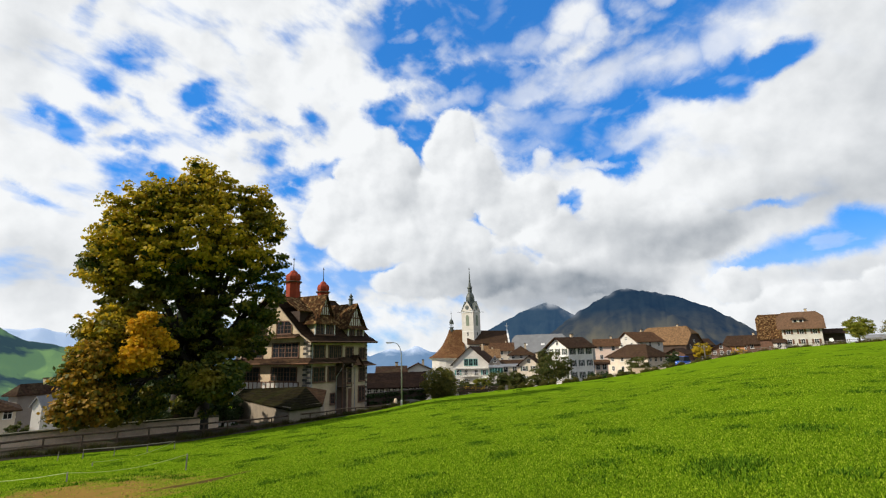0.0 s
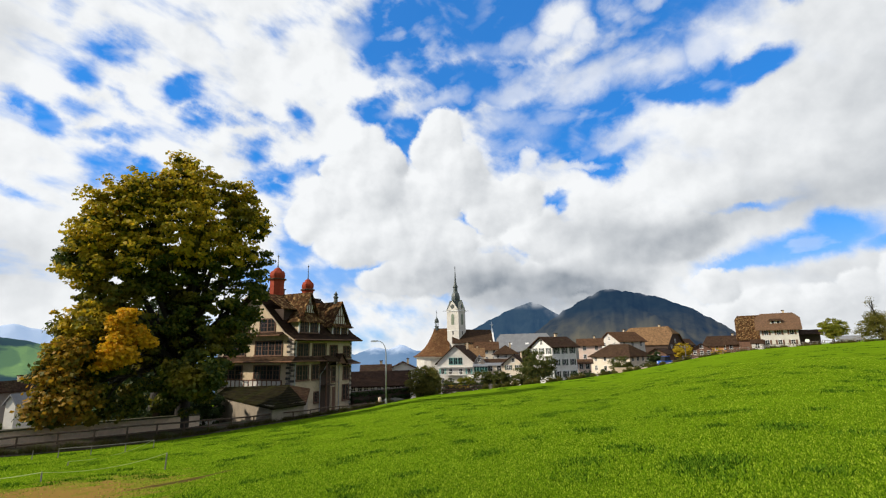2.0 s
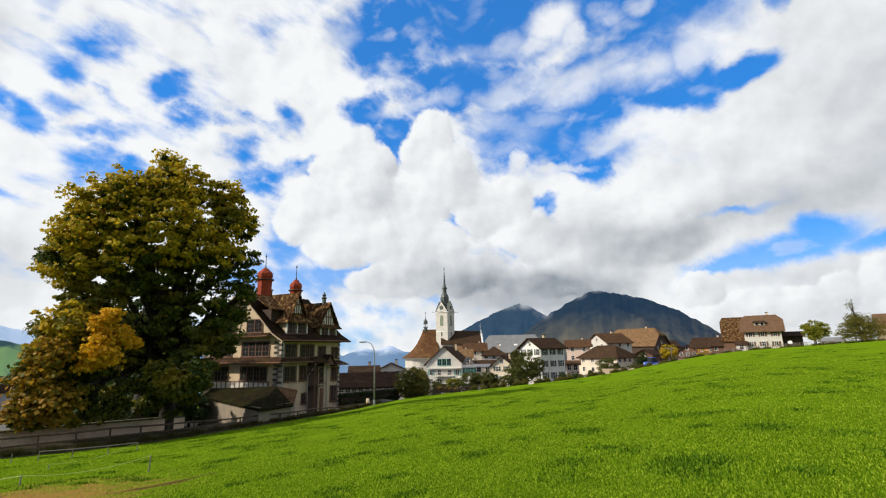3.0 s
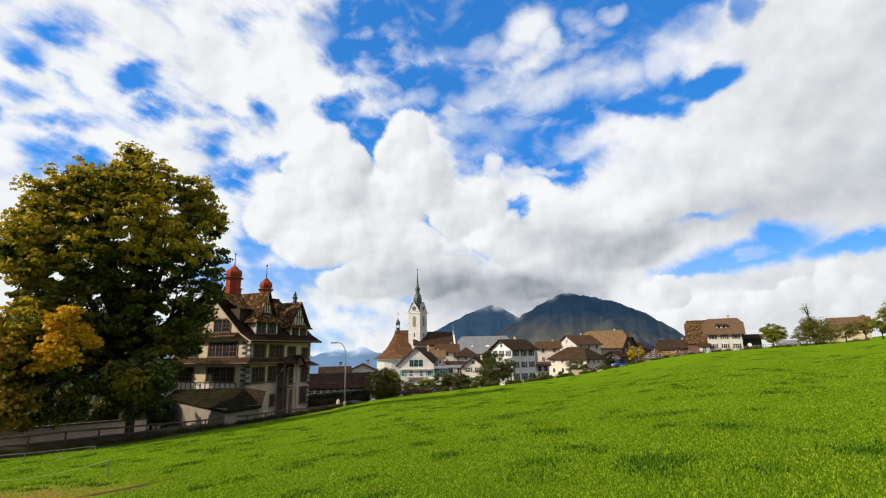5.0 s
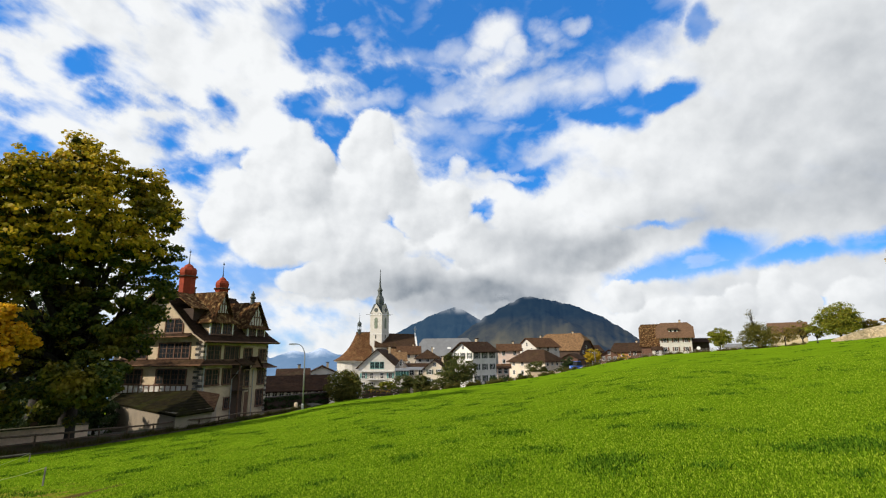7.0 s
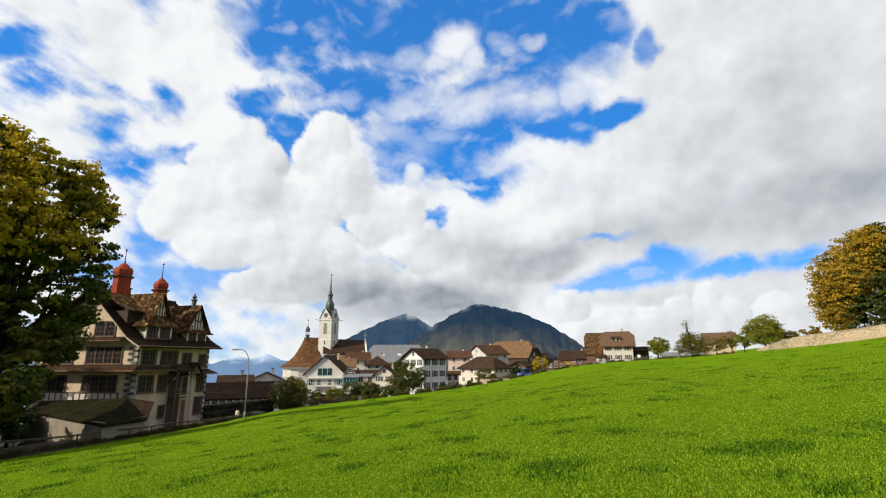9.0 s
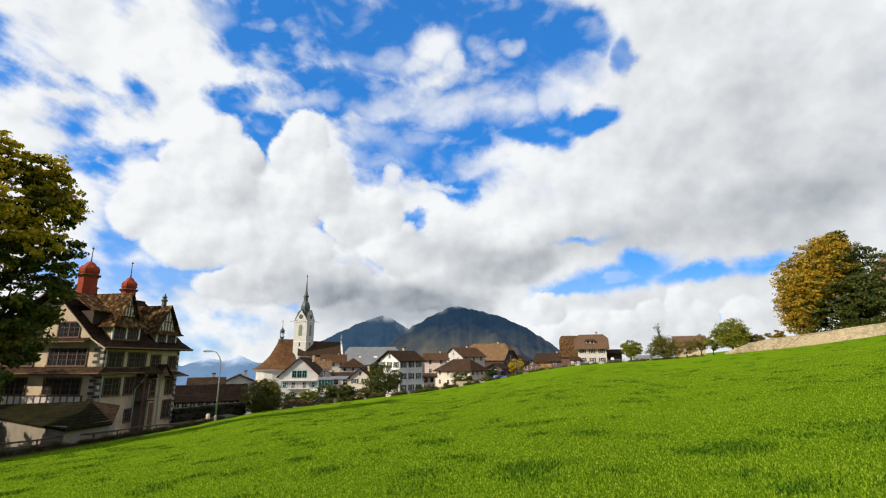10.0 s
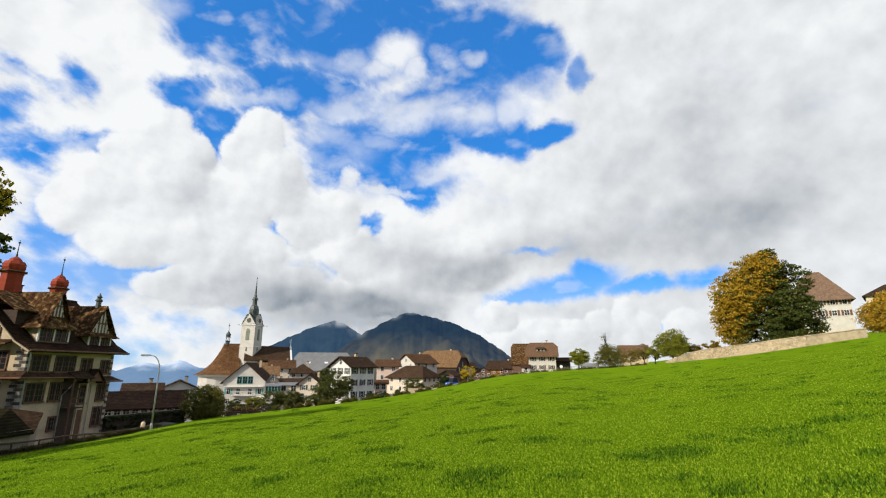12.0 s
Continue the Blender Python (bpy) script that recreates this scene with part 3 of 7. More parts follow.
# ================= ground =================
LAND_AZ = [-180, -150, -110, -75, -42, -36, -28, -21.4, -9.2, -5.3, -2, 7.2, 16.8, 22.8, 28.4, 33.4, 37.9, 45.4, 51, 56.4, 61, 65.5, 68, 85, 110, 150, 180]
LAND_EL = [2.6, -0.84, -5.5, -8.5, -8.15, -8.45, -8.42, -7.95, -6.73, -6.09, -5.44, -4.63, -3.67, -2.8, -1.63, -0.76, -0.44, 0.02, 0.56, 1.1, 1.75, 2.5, 2.82, 4.3, 5.3, 4.9, 2.6]
LAND_D = [60, 60, 60, 45, 36.6, 37.9, 40.5, 43.5, 52.6, 57, 61, 68, 75, 90, 120, 155, 160, 150, 115, 98, 95, 98, 100, 80, 60, 60, 60]
STEP_AZ = [-180, -110, -60, -42, -9, -4, 4, 16, 25, 33, 45, 52, 54, 66, 68, 90, 180]
STEP_H = [0, -0.5, -1.6, -1.3, -1.3, -2.0, -5.0, -4.5, -3.0, -1.0, -0.3, 0.0, 0.9, 1.1, 0.5, 0, 0]
STEP_W = [20, 20, 3, 1.0, 1.0, 8, 25, 25, 25, 15, 10, 3, 1.0, 1.0, 4, 20, 20]


def ground(x, y):
    """Height of the land: a meadow that falls ahead and climbs to the right, with the village below its brow."""
    x, y = np.asarray(x, float), np.asarray(y, float)
    r, az = np.hypot(x, y), np.degrees(np.arctan2(x, y))

    def soft(vals):
        return sum(np.interp(az + o, LAND_AZ, vals) for o in (-2.0, 0.0, 2.0)) / 3
    d = soft(LAND_D)
    slope = np.tan(np.radians(soft(LAND_EL))) + EYE / d
    h = slope * np.minimum(r, d)
    past = np.maximum(r - d - np.where(az > 48, 3.2, 0.8), 0)
    h = h + np.interp(az, STEP_AZ, STEP_H) * (1 - np.exp(-past / np.interp(az, STEP_AZ, STEP_W)))
    h = h + np.where((az > 34) & (az < 100), np.minimum(past, 120) * np.interp(az, [34, 50, 70, 100], [0.0, 0.02, 0.06, 0.08]), 0)
    h = h - np.interp(az, [-80, -50, -3, 3, 10, 18], [0, 0.17, 0.17, 0.08, 0.03, 0.0]) * np.clip(r - 76, 0, 300)
    h = h - np.interp(az, [-90, -60, -36, -31], [0, 0.13, 0.13, 0.0]) * np.clip(r - 52, 0, 40)     # the land drops to the lower houses
    far = np.clip((r - 240) / 240, 0, 1) * np.interp(az, [-120, -70, 36, 60], [0, 1, 1, 0])
    h = h * (1 - far) + (-70.0 - 0.07 * np.clip(r - 480, 0, None)) * far
    bumps = 0.05 * np.sin(x * 0.9 + 1.3 * np.sin(y * 0.53)) * np.sin(y * 0.71 + 0.8) + 0.12 * np.sin(x * 0.21 + 2) * np.sin(y * 0.17 + 1)
    return h + bumps * np.clip((d - r) / 15, 0, 1) * np.clip(r / 8, 0, 1)


def gz(x, y):
    return float(ground(x, y))


def meadow_material():
    mat = material("meadow_grass", (0.112, 0.193, 0.007), (0.144, 0.243, 0.009), rough=1.0, scale=0.35, bump=0.0, fine=11.0, spec=0.0, speckle=1.0, contrast=0.42,
                   stain=(0.065, 0.125, 0.005), stain_scale=0.9, stain_amount=0.18)
    n, l = mat.node_tree.nodes, mat.node_tree.links
    bsdf = n["Principled BSDF"]
    geo = n.new("ShaderNodeNewGeometry")
    old = bsdf.inputs["Base Color"].links[0].from_socket
    # bare earth on the near corner
    mp = n.new("ShaderNodeMapping")
    mp.vector_type = "TEXTURE"
    mp.inputs["Location"].default_value, mp.inputs["Rotation"].default_value, mp.inputs["Scale"].default_value = (-8.9, 11.0, 0), (0, 0, radians(10)), (3.9, 5.6, 1e6)
    l.new(geo.outputs["Position"], mp.inputs[0])
    ln = n.new("ShaderNodeVectorMath")
    ln.operation = "LENGTH"
    l.new(mp.outputs[0], ln.inputs[0])
    t = n.new("ShaderNodeTexNoise")
    t.inputs["Scale"].default_value, t.inputs["Detail"].default_value = 1.6, 6.0
    l.new(geo.outputs["Position"], t.inputs["Vector"])
    add = n.new("ShaderNodeMath")
    add.operation = "MULTIPLY_ADD"
    l.new(t.outputs["Fac"], add.inputs[0])
    add.inputs[1].default_value = 1.7
    l.new(ln.outputs["Value"], add.inputs[2])
    m = n.new("ShaderNodeMapRange")
    m.inputs[1].default_value, m.inputs[2].default_value, m.inputs[3].default_value, m.inputs[4].default_value = 1.8, 1.2, 0.0, 0.85
    l.new(add.outputs[0], m.inputs[0])
    mix = n.new("ShaderNodeMix")
    mix.data_type = "RGBA"
    l.new(m.outputs[0], mix.inputs["Factor"])
    l.new(old, mix.inputs[6])
    mix.inputs[7].default_value = (0.30, 0.165, 0.05, 1)
    # a trodden furrow beside it
    fp = n.new("ShaderNodeMapping")
    fp.vector_type = "TEXTURE"
    fp.inputs["Location"].default_value, fp.inputs["Rotation"].default_value, fp.inputs["Scale"].default_value = (-6.6, 13.4, 0), (0, 0, radians(63)), (1.6, 0.36, 1e6)
    l.new(geo.outputs["Position"], fp.inputs[0])
    fl = n.new("ShaderNodeVectorMath")
    fl.operation = "LENGTH"
    l.new(fp.outputs[0], fl.inputs[0])
    fa = n.new("ShaderNodeMath")
    fa.operation = "MULTIPLY_ADD"
    l.new(t.outputs["Fac"], fa.inputs[0])
    fa.inputs[1].default_value = 2.6
    l.new(fl.outputs["Value"], fa.inputs[2])
    fm = n.new("ShaderNodeMapRange")
    fm.inputs[1].default_value, fm.inputs[2].default_value, fm.inputs[3].default_value, fm.inputs[4].default_value = 2.3, 1.6, 0.0, 0.85
    l.new(fa.outputs[0], fm.inputs[0])
    fx = n.new("ShaderNodeMix")
    fx.data_type = "RGBA"
    l.new(fm.outputs[0], fx.inputs["Factor"])
    l.new(mix.outputs[2], fx.inputs[6])
    fx.inputs[7].default_value = (0.075, 0.05, 0.02, 1)
    l.new(fx.outputs[2], bsdf.inputs["Base Color"])
    # turf relief, coarse and fine
    hs = []
    for s, d in ((5.0, 8.0), (26.0, 5.0)):
        q = n.new("ShaderNodeTexNoise")
        q.inputs["Scale"].default_value, q.inputs["Detail"].default_value, q.inputs["Roughness"].default_value = s, d, 0.75
        l.new(geo.outputs["Position"], q.inputs["Vector"])
        hs.append(q.outputs["Fac"])
    b1, b2 = n.new("ShaderNodeBump"), n.new("ShaderNodeBump")
    b1.inputs["Strength"].default_value, b1.inputs["Distance"].default_value = 0.4, 0.10
    b2.inputs["Strength"].default_value, b2.inputs["Distance"].default_value = 0.8, 0.04
    l.new(hs[0], b1.inputs["Height"])
    l.new(hs[1], b2.inputs["Height"])
    l.new(b1.outputs[0], b2.inputs["Normal"])
    l.new(b2.outputs[0], bsdf.inputs["Normal"])
    return mat


MEADOW = meadow_material()


def build_ground():
    radii = [0.0] + [0.5 * 1.03 ** i for i in range(312)]
    n_az = 360
    az = np.radians(np.arange(n_az) * 360.0 / n_az)
    rr = np.repeat(np.array(radii[1:]), n_az)
    aa = np.tile(az, len(radii) - 1)
    x, y = rr * np.sin(aa), rr * np.cos(aa)
    verts = np.column_stack([x, y, ground(x, y)])
    verts = np.vstack([[[0, 0, 0]], verts])
    k, i = np.meshgrid(np.arange(len(radii) - 2), np.arange(n_az), indexing="ij")
    a, b = 1 + k * n_az + i, 1 + k * n_az + (i + 1) % n_az
    quads = np.stack([a, a + n_az, b + n_az, b], -1).reshape(-1, 4)
    faces = [(0, 1 + j, 1 + (j + 1) % n_az) for j in range(n_az)] + quads.tolist()
    me = bpy.data.meshes.new("ground")
    me.from_pydata(verts.tolist(), [], faces)
    me.materials.append(MEADOW)
    me.materials.append(VILLAGE_EARTH)
    me.shade_smooth()
    # yards, lanes and gardens of the village beyond the meadow's edge
    mid_az = -180.0 + (np.degrees(np.arctan2(*(verts[quads].mean(1)[:, :2].T))) + 180.0) % 360.0
    mid_r = np.linalg.norm(verts[quads].mean(1)[:, :2], axis=1)
    yard = (mid_r > np.interp(mid_az, LAND_AZ, LAND_D) + 1.2) & (mid_r < 420) & (mid_az > -62) & (mid_az < 36)
    me.polygons.foreach_set("material_index", np.concatenate([np.zeros(n_az, int), yard.astype(int)]).astype(np.int32))
    return tagged(new("ground", me), "sloping bright green mown meadow with a bare earthy patch", "ground", kind="structure")


build_ground()


def forest_material(name, low, high, haze_blue, glow, patch=None, patch_amount=0.5, snow_from=None, field=None):
    """A wooded slope kilometres off, the air's blue haze put in as a glow."""
    mat = bpy.data.materials.new(name)
    mat.use_nodes = True
    n, l = mat.node_tree.nodes, mat.node_tree.links
    bsdf = n["Principled BSDF"]
    bsdf.inputs["Roughness"].default_value, bsdf.inputs["Specular IOR Level"].default_value = 1.0, 0.0
    co = n.new("ShaderNodeNewGeometry").outputs["Position"]

    def tex(s, d, r=0.6):
        t = n.new("ShaderNodeTexNoise")
        t.inputs["Scale"].default_value, t.inputs["Detail"].default_value, t.inputs["Roughness"].default_value = s, d, r
        l.new(co, t.inputs["Vector"])
        return t.outputs["Fac"]

    def rng(v, a, b, c=0.0, d=1.0):
        m = n.new("ShaderNodeMapRange")
        for s, x in zip(m.inputs[:5], (v, a, b, c, d)):
            if isinstance(x, bpy.types.NodeSocket):
                l.new(x, s)
            else:
                s.default_value = x
        return m.outputs[0]

    def mix(f, a, b):
        m = n.new("ShaderNodeMix")
        m.data_type = "RGBA"
        for s, x in ((m.inputs["Factor"], f), (m.inputs[6], a), (m.inputs[7], b)):
            if isinstance(x, bpy.types.NodeSocket):
                l.new(x, s)
            else:
                s.default_value = x if isinstance(x, float) else (*x, 1)
        return m.outputs[2]
    col = mix(rng(tex(0.012, 8.0, 0.7), 0.35, 0.65), low, high)
    z = n.new("ShaderNodeSeparateXYZ")
    l.new(co, z.inputs[0])
    if patch:
        low_down = rng(z.outputs[2], 200.0, 40.0, 0.0, 1.0)
        amount = n.new("ShaderNodeMath")
        amount.operation = "MULTIPLY"
        l.new(rng(tex(0.006, 8.0, 0.65), 0.34, 0.66, 0.15, 1.0), amount.inputs[0])
        l.new(low_down, amount.inputs[1])
        col = mix(amount.outputs[0], col, patch)
    if field:
        col = mix(rng(tex(0.0045, 4.0, 0.5), 0.47, 0.53), col, field)
    if snow_from is not None:
        add = n.new("ShaderNodeMath")
        add.operation = "MULTIPLY_ADD"
        l.new(tex(0.006, 8.0, 0.7), add.inputs[0])
        add.inputs[1].default_value = 140.0
        l.new(z.outputs[2], add.inputs[2])
        col = mix(rng(add.outputs[0], snow_from, snow_from + 60), col, (0.36, 0.38, 0.42))
    l.new(col, bsdf.inputs["Base Color"])
    # blue glow that stands in for the haze of the air between
    bsdf.inputs["Emission Color"].default_value = (*haze_blue, 1)
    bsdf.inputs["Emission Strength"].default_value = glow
    b = n.new("ShaderNodeBump")
    b.inputs["Strength"].default_value, b.inputs["Distance"].default_value = 0.6, 12.0
    l.new(tex(0.03, 8.0, 0.75), b.inputs["Height"])
    l.new(b.outputs[0], bsdf.inputs["Normal"])
    return mat


def mountain(name, az0, az1, r, skyline, depth, mat, label, rough=0.12, seed=0, steps=220, rows=40):
    """A ridge seen between two bearings: its crest rises to skyline(az) degrees at range r; the near slope runs out toward the viewer."""
    verts, faces = [], []
    for j in range(rows + 8):
        t = j / rows
        for i in range(steps + 1):
            az = az0 + (az1 - az0) * i / steps
            top = rise(skyline(az), r)
            rr = r - depth * (1 - t)
            base = -300.0
            f = t ** 1.5 if t <= 1 else 1 - (t - 1) * 1.5
            x, y = bearing(az, rr)
            p = Vector((x * 0.004 + seed, y * 0.004, 0.3))
            ridge = noise.fractal(p, 0.9, 2.1, 5) * rough * (top - base) * math.sin(math.pi * min(1, max(0, t))) * 0.9
            x2, y2 = bearing(az, rr)
            verts.append((x2, y2, base + (top - base) * f + ridge))
    w = steps + 1
    for j in range(rows + 7):
        for i in range(steps):
            a = j * w + i
            faces.append((a, a + 1, a + w + 1, a + w))
    me = bpy.data.meshes.new(name)
    me.from_pydata(verts, [], faces)
    me.materials.append(mat)
    me.shade_smooth()
    return tagged(new(name, me), label, "mountain", kind="structure")


def curve(xs, ys, jag=0.0, freq=1.0, seed=0.0):
    def f(a):
        return float(np.interp(a, xs, ys)) + jag * noise.fractal(Vector((a * freq + seed, seed, 0.0)), 1.0, 2.0, 5)
    return f


# base tones lean blue as well, painting in the same distance haze
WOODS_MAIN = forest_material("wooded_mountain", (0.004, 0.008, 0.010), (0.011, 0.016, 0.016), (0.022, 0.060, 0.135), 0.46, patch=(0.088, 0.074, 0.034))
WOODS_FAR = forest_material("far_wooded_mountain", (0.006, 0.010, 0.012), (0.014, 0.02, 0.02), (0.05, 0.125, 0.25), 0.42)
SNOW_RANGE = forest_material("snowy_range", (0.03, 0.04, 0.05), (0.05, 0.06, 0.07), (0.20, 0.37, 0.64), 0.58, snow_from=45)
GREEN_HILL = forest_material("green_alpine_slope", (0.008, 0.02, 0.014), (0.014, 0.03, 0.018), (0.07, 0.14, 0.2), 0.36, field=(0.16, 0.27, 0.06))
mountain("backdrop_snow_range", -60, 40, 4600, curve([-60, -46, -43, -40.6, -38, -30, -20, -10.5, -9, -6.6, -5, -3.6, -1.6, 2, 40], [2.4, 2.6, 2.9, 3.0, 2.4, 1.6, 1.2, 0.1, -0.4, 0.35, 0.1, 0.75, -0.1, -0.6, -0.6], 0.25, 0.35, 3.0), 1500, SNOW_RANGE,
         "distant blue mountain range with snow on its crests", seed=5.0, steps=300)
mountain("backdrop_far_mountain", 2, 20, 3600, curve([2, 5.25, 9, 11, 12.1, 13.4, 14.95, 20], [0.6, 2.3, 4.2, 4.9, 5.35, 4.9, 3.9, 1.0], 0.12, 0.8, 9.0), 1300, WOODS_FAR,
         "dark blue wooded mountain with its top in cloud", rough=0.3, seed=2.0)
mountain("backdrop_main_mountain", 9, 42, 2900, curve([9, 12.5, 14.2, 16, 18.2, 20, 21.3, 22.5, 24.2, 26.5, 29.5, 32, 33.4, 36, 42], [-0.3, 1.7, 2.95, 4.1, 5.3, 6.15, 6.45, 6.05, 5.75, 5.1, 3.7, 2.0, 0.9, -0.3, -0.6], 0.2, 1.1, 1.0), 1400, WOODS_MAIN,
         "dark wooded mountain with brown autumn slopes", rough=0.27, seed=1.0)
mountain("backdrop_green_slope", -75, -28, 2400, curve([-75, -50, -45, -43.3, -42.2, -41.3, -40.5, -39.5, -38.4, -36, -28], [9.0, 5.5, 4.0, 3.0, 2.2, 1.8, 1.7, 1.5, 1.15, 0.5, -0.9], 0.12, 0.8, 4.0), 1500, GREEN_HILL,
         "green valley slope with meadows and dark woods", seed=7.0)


def mist(az, el, wide, tall, seed, strength):
    """A small ragged patch of cloud that hangs on a summit, as far off as the summit is."""
    mat = bpy.data.materials.new("summit_mist")
    mat.use_nodes = True
    n, l = mat.node_tree.nodes, mat.node_tree.links
    n.remove(n["Principled BSDF"])
    co = n.new("ShaderNodeTexCoord").outputs["Object"]
    t = n.new("ShaderNodeTexNoise")
    t.noise_dimensions = "4D"
    t.inputs["W"].default_value = seed
    t.inputs["Scale"].default_value, t.inputs["Detail"].default_value, t.inputs["Roughness"].default_value = 0.011, 7.0, 0.62
    l.new(co, t.inputs["Vector"])
    sc = n.new("ShaderNodeVectorMath")
    sc.operation = "MULTIPLY"
    sc.inputs[1].default_value = (1 / wide, 0, 1 / tall)
    l.new(co, sc.inputs[0])
    ln = n.new("ShaderNodeVectorMath")
    ln.operation = "LENGTH"
    l.new(sc.outputs[0], ln.inputs[0])
    fall = n.new("ShaderNodeMapRange")
    fall.interpolation_type = "SMOOTHSTEP"
    fall.inputs[1].default_value, fall.inputs[2].default_value = 1.0, 0.25
    l.new(ln.outputs["Value"], fall.inputs[0])
    ragged = n.new("ShaderNodeMapRange")
    ragged.interpolation_type = "SMOOTHSTEP"
    ragged.inputs[1].default_value, ragged.inputs[2].default_value, ragged.inputs[4].default_value = 0.3, 0.6, strength
    l.new(t.outputs["Fac"], ragged.inputs[0])
    mul = n.new("ShaderNodeMath")
    mul.operation = "MULTIPLY"
    l.new(fall.outputs[0], mul.inputs[0])
    l.new(ragged.outputs[0], mul.inputs[1])
    # an even grey glow stands in for daylight on the cloud
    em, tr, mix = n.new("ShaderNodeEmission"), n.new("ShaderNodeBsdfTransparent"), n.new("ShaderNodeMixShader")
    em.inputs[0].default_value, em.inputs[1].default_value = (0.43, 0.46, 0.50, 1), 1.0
    l.new(mul.outputs[0], mix.inputs[0])
    l.new(tr.outputs[0], mix.inputs[1])
    l.new(em.outputs[0], mix.inputs[2])
    l.new(mix.outputs[0], n["Material Output"].inputs[0])
    x, y = bearing(az, 2830)
    s = Shape().face((-wide, 0, -tall), (wide, 0, -tall), (wide, 0, tall), (-wide, 0, tall))
    ob = solid("backdrop_summit_mist", s, mat, "thin grey cloud drifting across the distant summits", "cloud", "summit clouds", kind="structure", at=pose(x, y, rise(el, 2830), 0, 0, -az))
    ob.visible_shadow = False


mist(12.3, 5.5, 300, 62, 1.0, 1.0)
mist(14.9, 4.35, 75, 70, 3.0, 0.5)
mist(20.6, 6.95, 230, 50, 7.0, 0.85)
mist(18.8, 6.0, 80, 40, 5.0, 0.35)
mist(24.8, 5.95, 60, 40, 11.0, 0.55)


def build_path():
    """A pale gravel path that follows the upper edge of the meadow."""
    s = Shape()
    prev = None
    for a in np.arange(24.0, 46.1, 0.5):
        d = float(np.interp(a, LAND_AZ, LAND_D))
        row = []
        for o in (0.2, 2.4):
            x, y = bearing(float(a), d + o)
            row.append((x, y, gz(*bearing(float(a), d + 0.2)) + 0.10))
        if prev:
            s.face(prev[0], row[0], row[1], prev[1])
        prev = row
    return solid("path", s, GRAVEL, "pale gravel path along the meadow's upper edge", "path", kind="structure")


build_path()

# ================= houses =================
def add_window(parent, face, u, z, w, h, width, depth, shutters=None, frame_mat=None, bars=1):
    """A casement on one face of a house: frame, glass and, where there are any, its pair of shutters."""
    def place(ob):
        if face == "f":
            ob.matrix_basis = pose(u, 0, z)
        elif face == "l":
            ob.matrix_basis = pose(-width / 2, u, z, 0, 0, -90)
        else:
            ob.matrix_basis = pose(width / 2, u, z, 0, 0, 90)
        return ob
    fr = Shape()
    b = 0.09
    paint = frame_mat or WHITE_PAINT
    win = place(part("window", fr.ring(-w / 2, w / 2, 0, h, b, -0.06, 0.1), paint, parent))
    part("window_sill", Shape().box(-w / 2 - b - 0.04, w / 2 + b + 0.04, -0.12, -0.062, -b - 0.02, 0), paint, win)
    for i in range(bars):
        c = -w / 2 + w * (i + 1) / (bars + 1)
        part("mullion", Shape().box(c - 0.03, c + 0.03, -0.04, 0.05, 0, h), paint, win)
    part("transom", Shape().box(-w / 2, w / 2, -0.035, 0.05, h * 0.55, h * 0.55 + 0.05), paint, win)
    part("pane", Shape().box(-w / 2, w / 2, -0.012, 0.04, 0, h), GLASS, win)
    if shutters:
        for s in (-1, 1):
            c = s * (w * 0.78 + b)
            sh = Shape().box(c - w * 0.26, c + w * 0.26, -0.09, -0.03, -0.03, h + 0.03)
            part("shutter", sh, shutters, win)
    return win


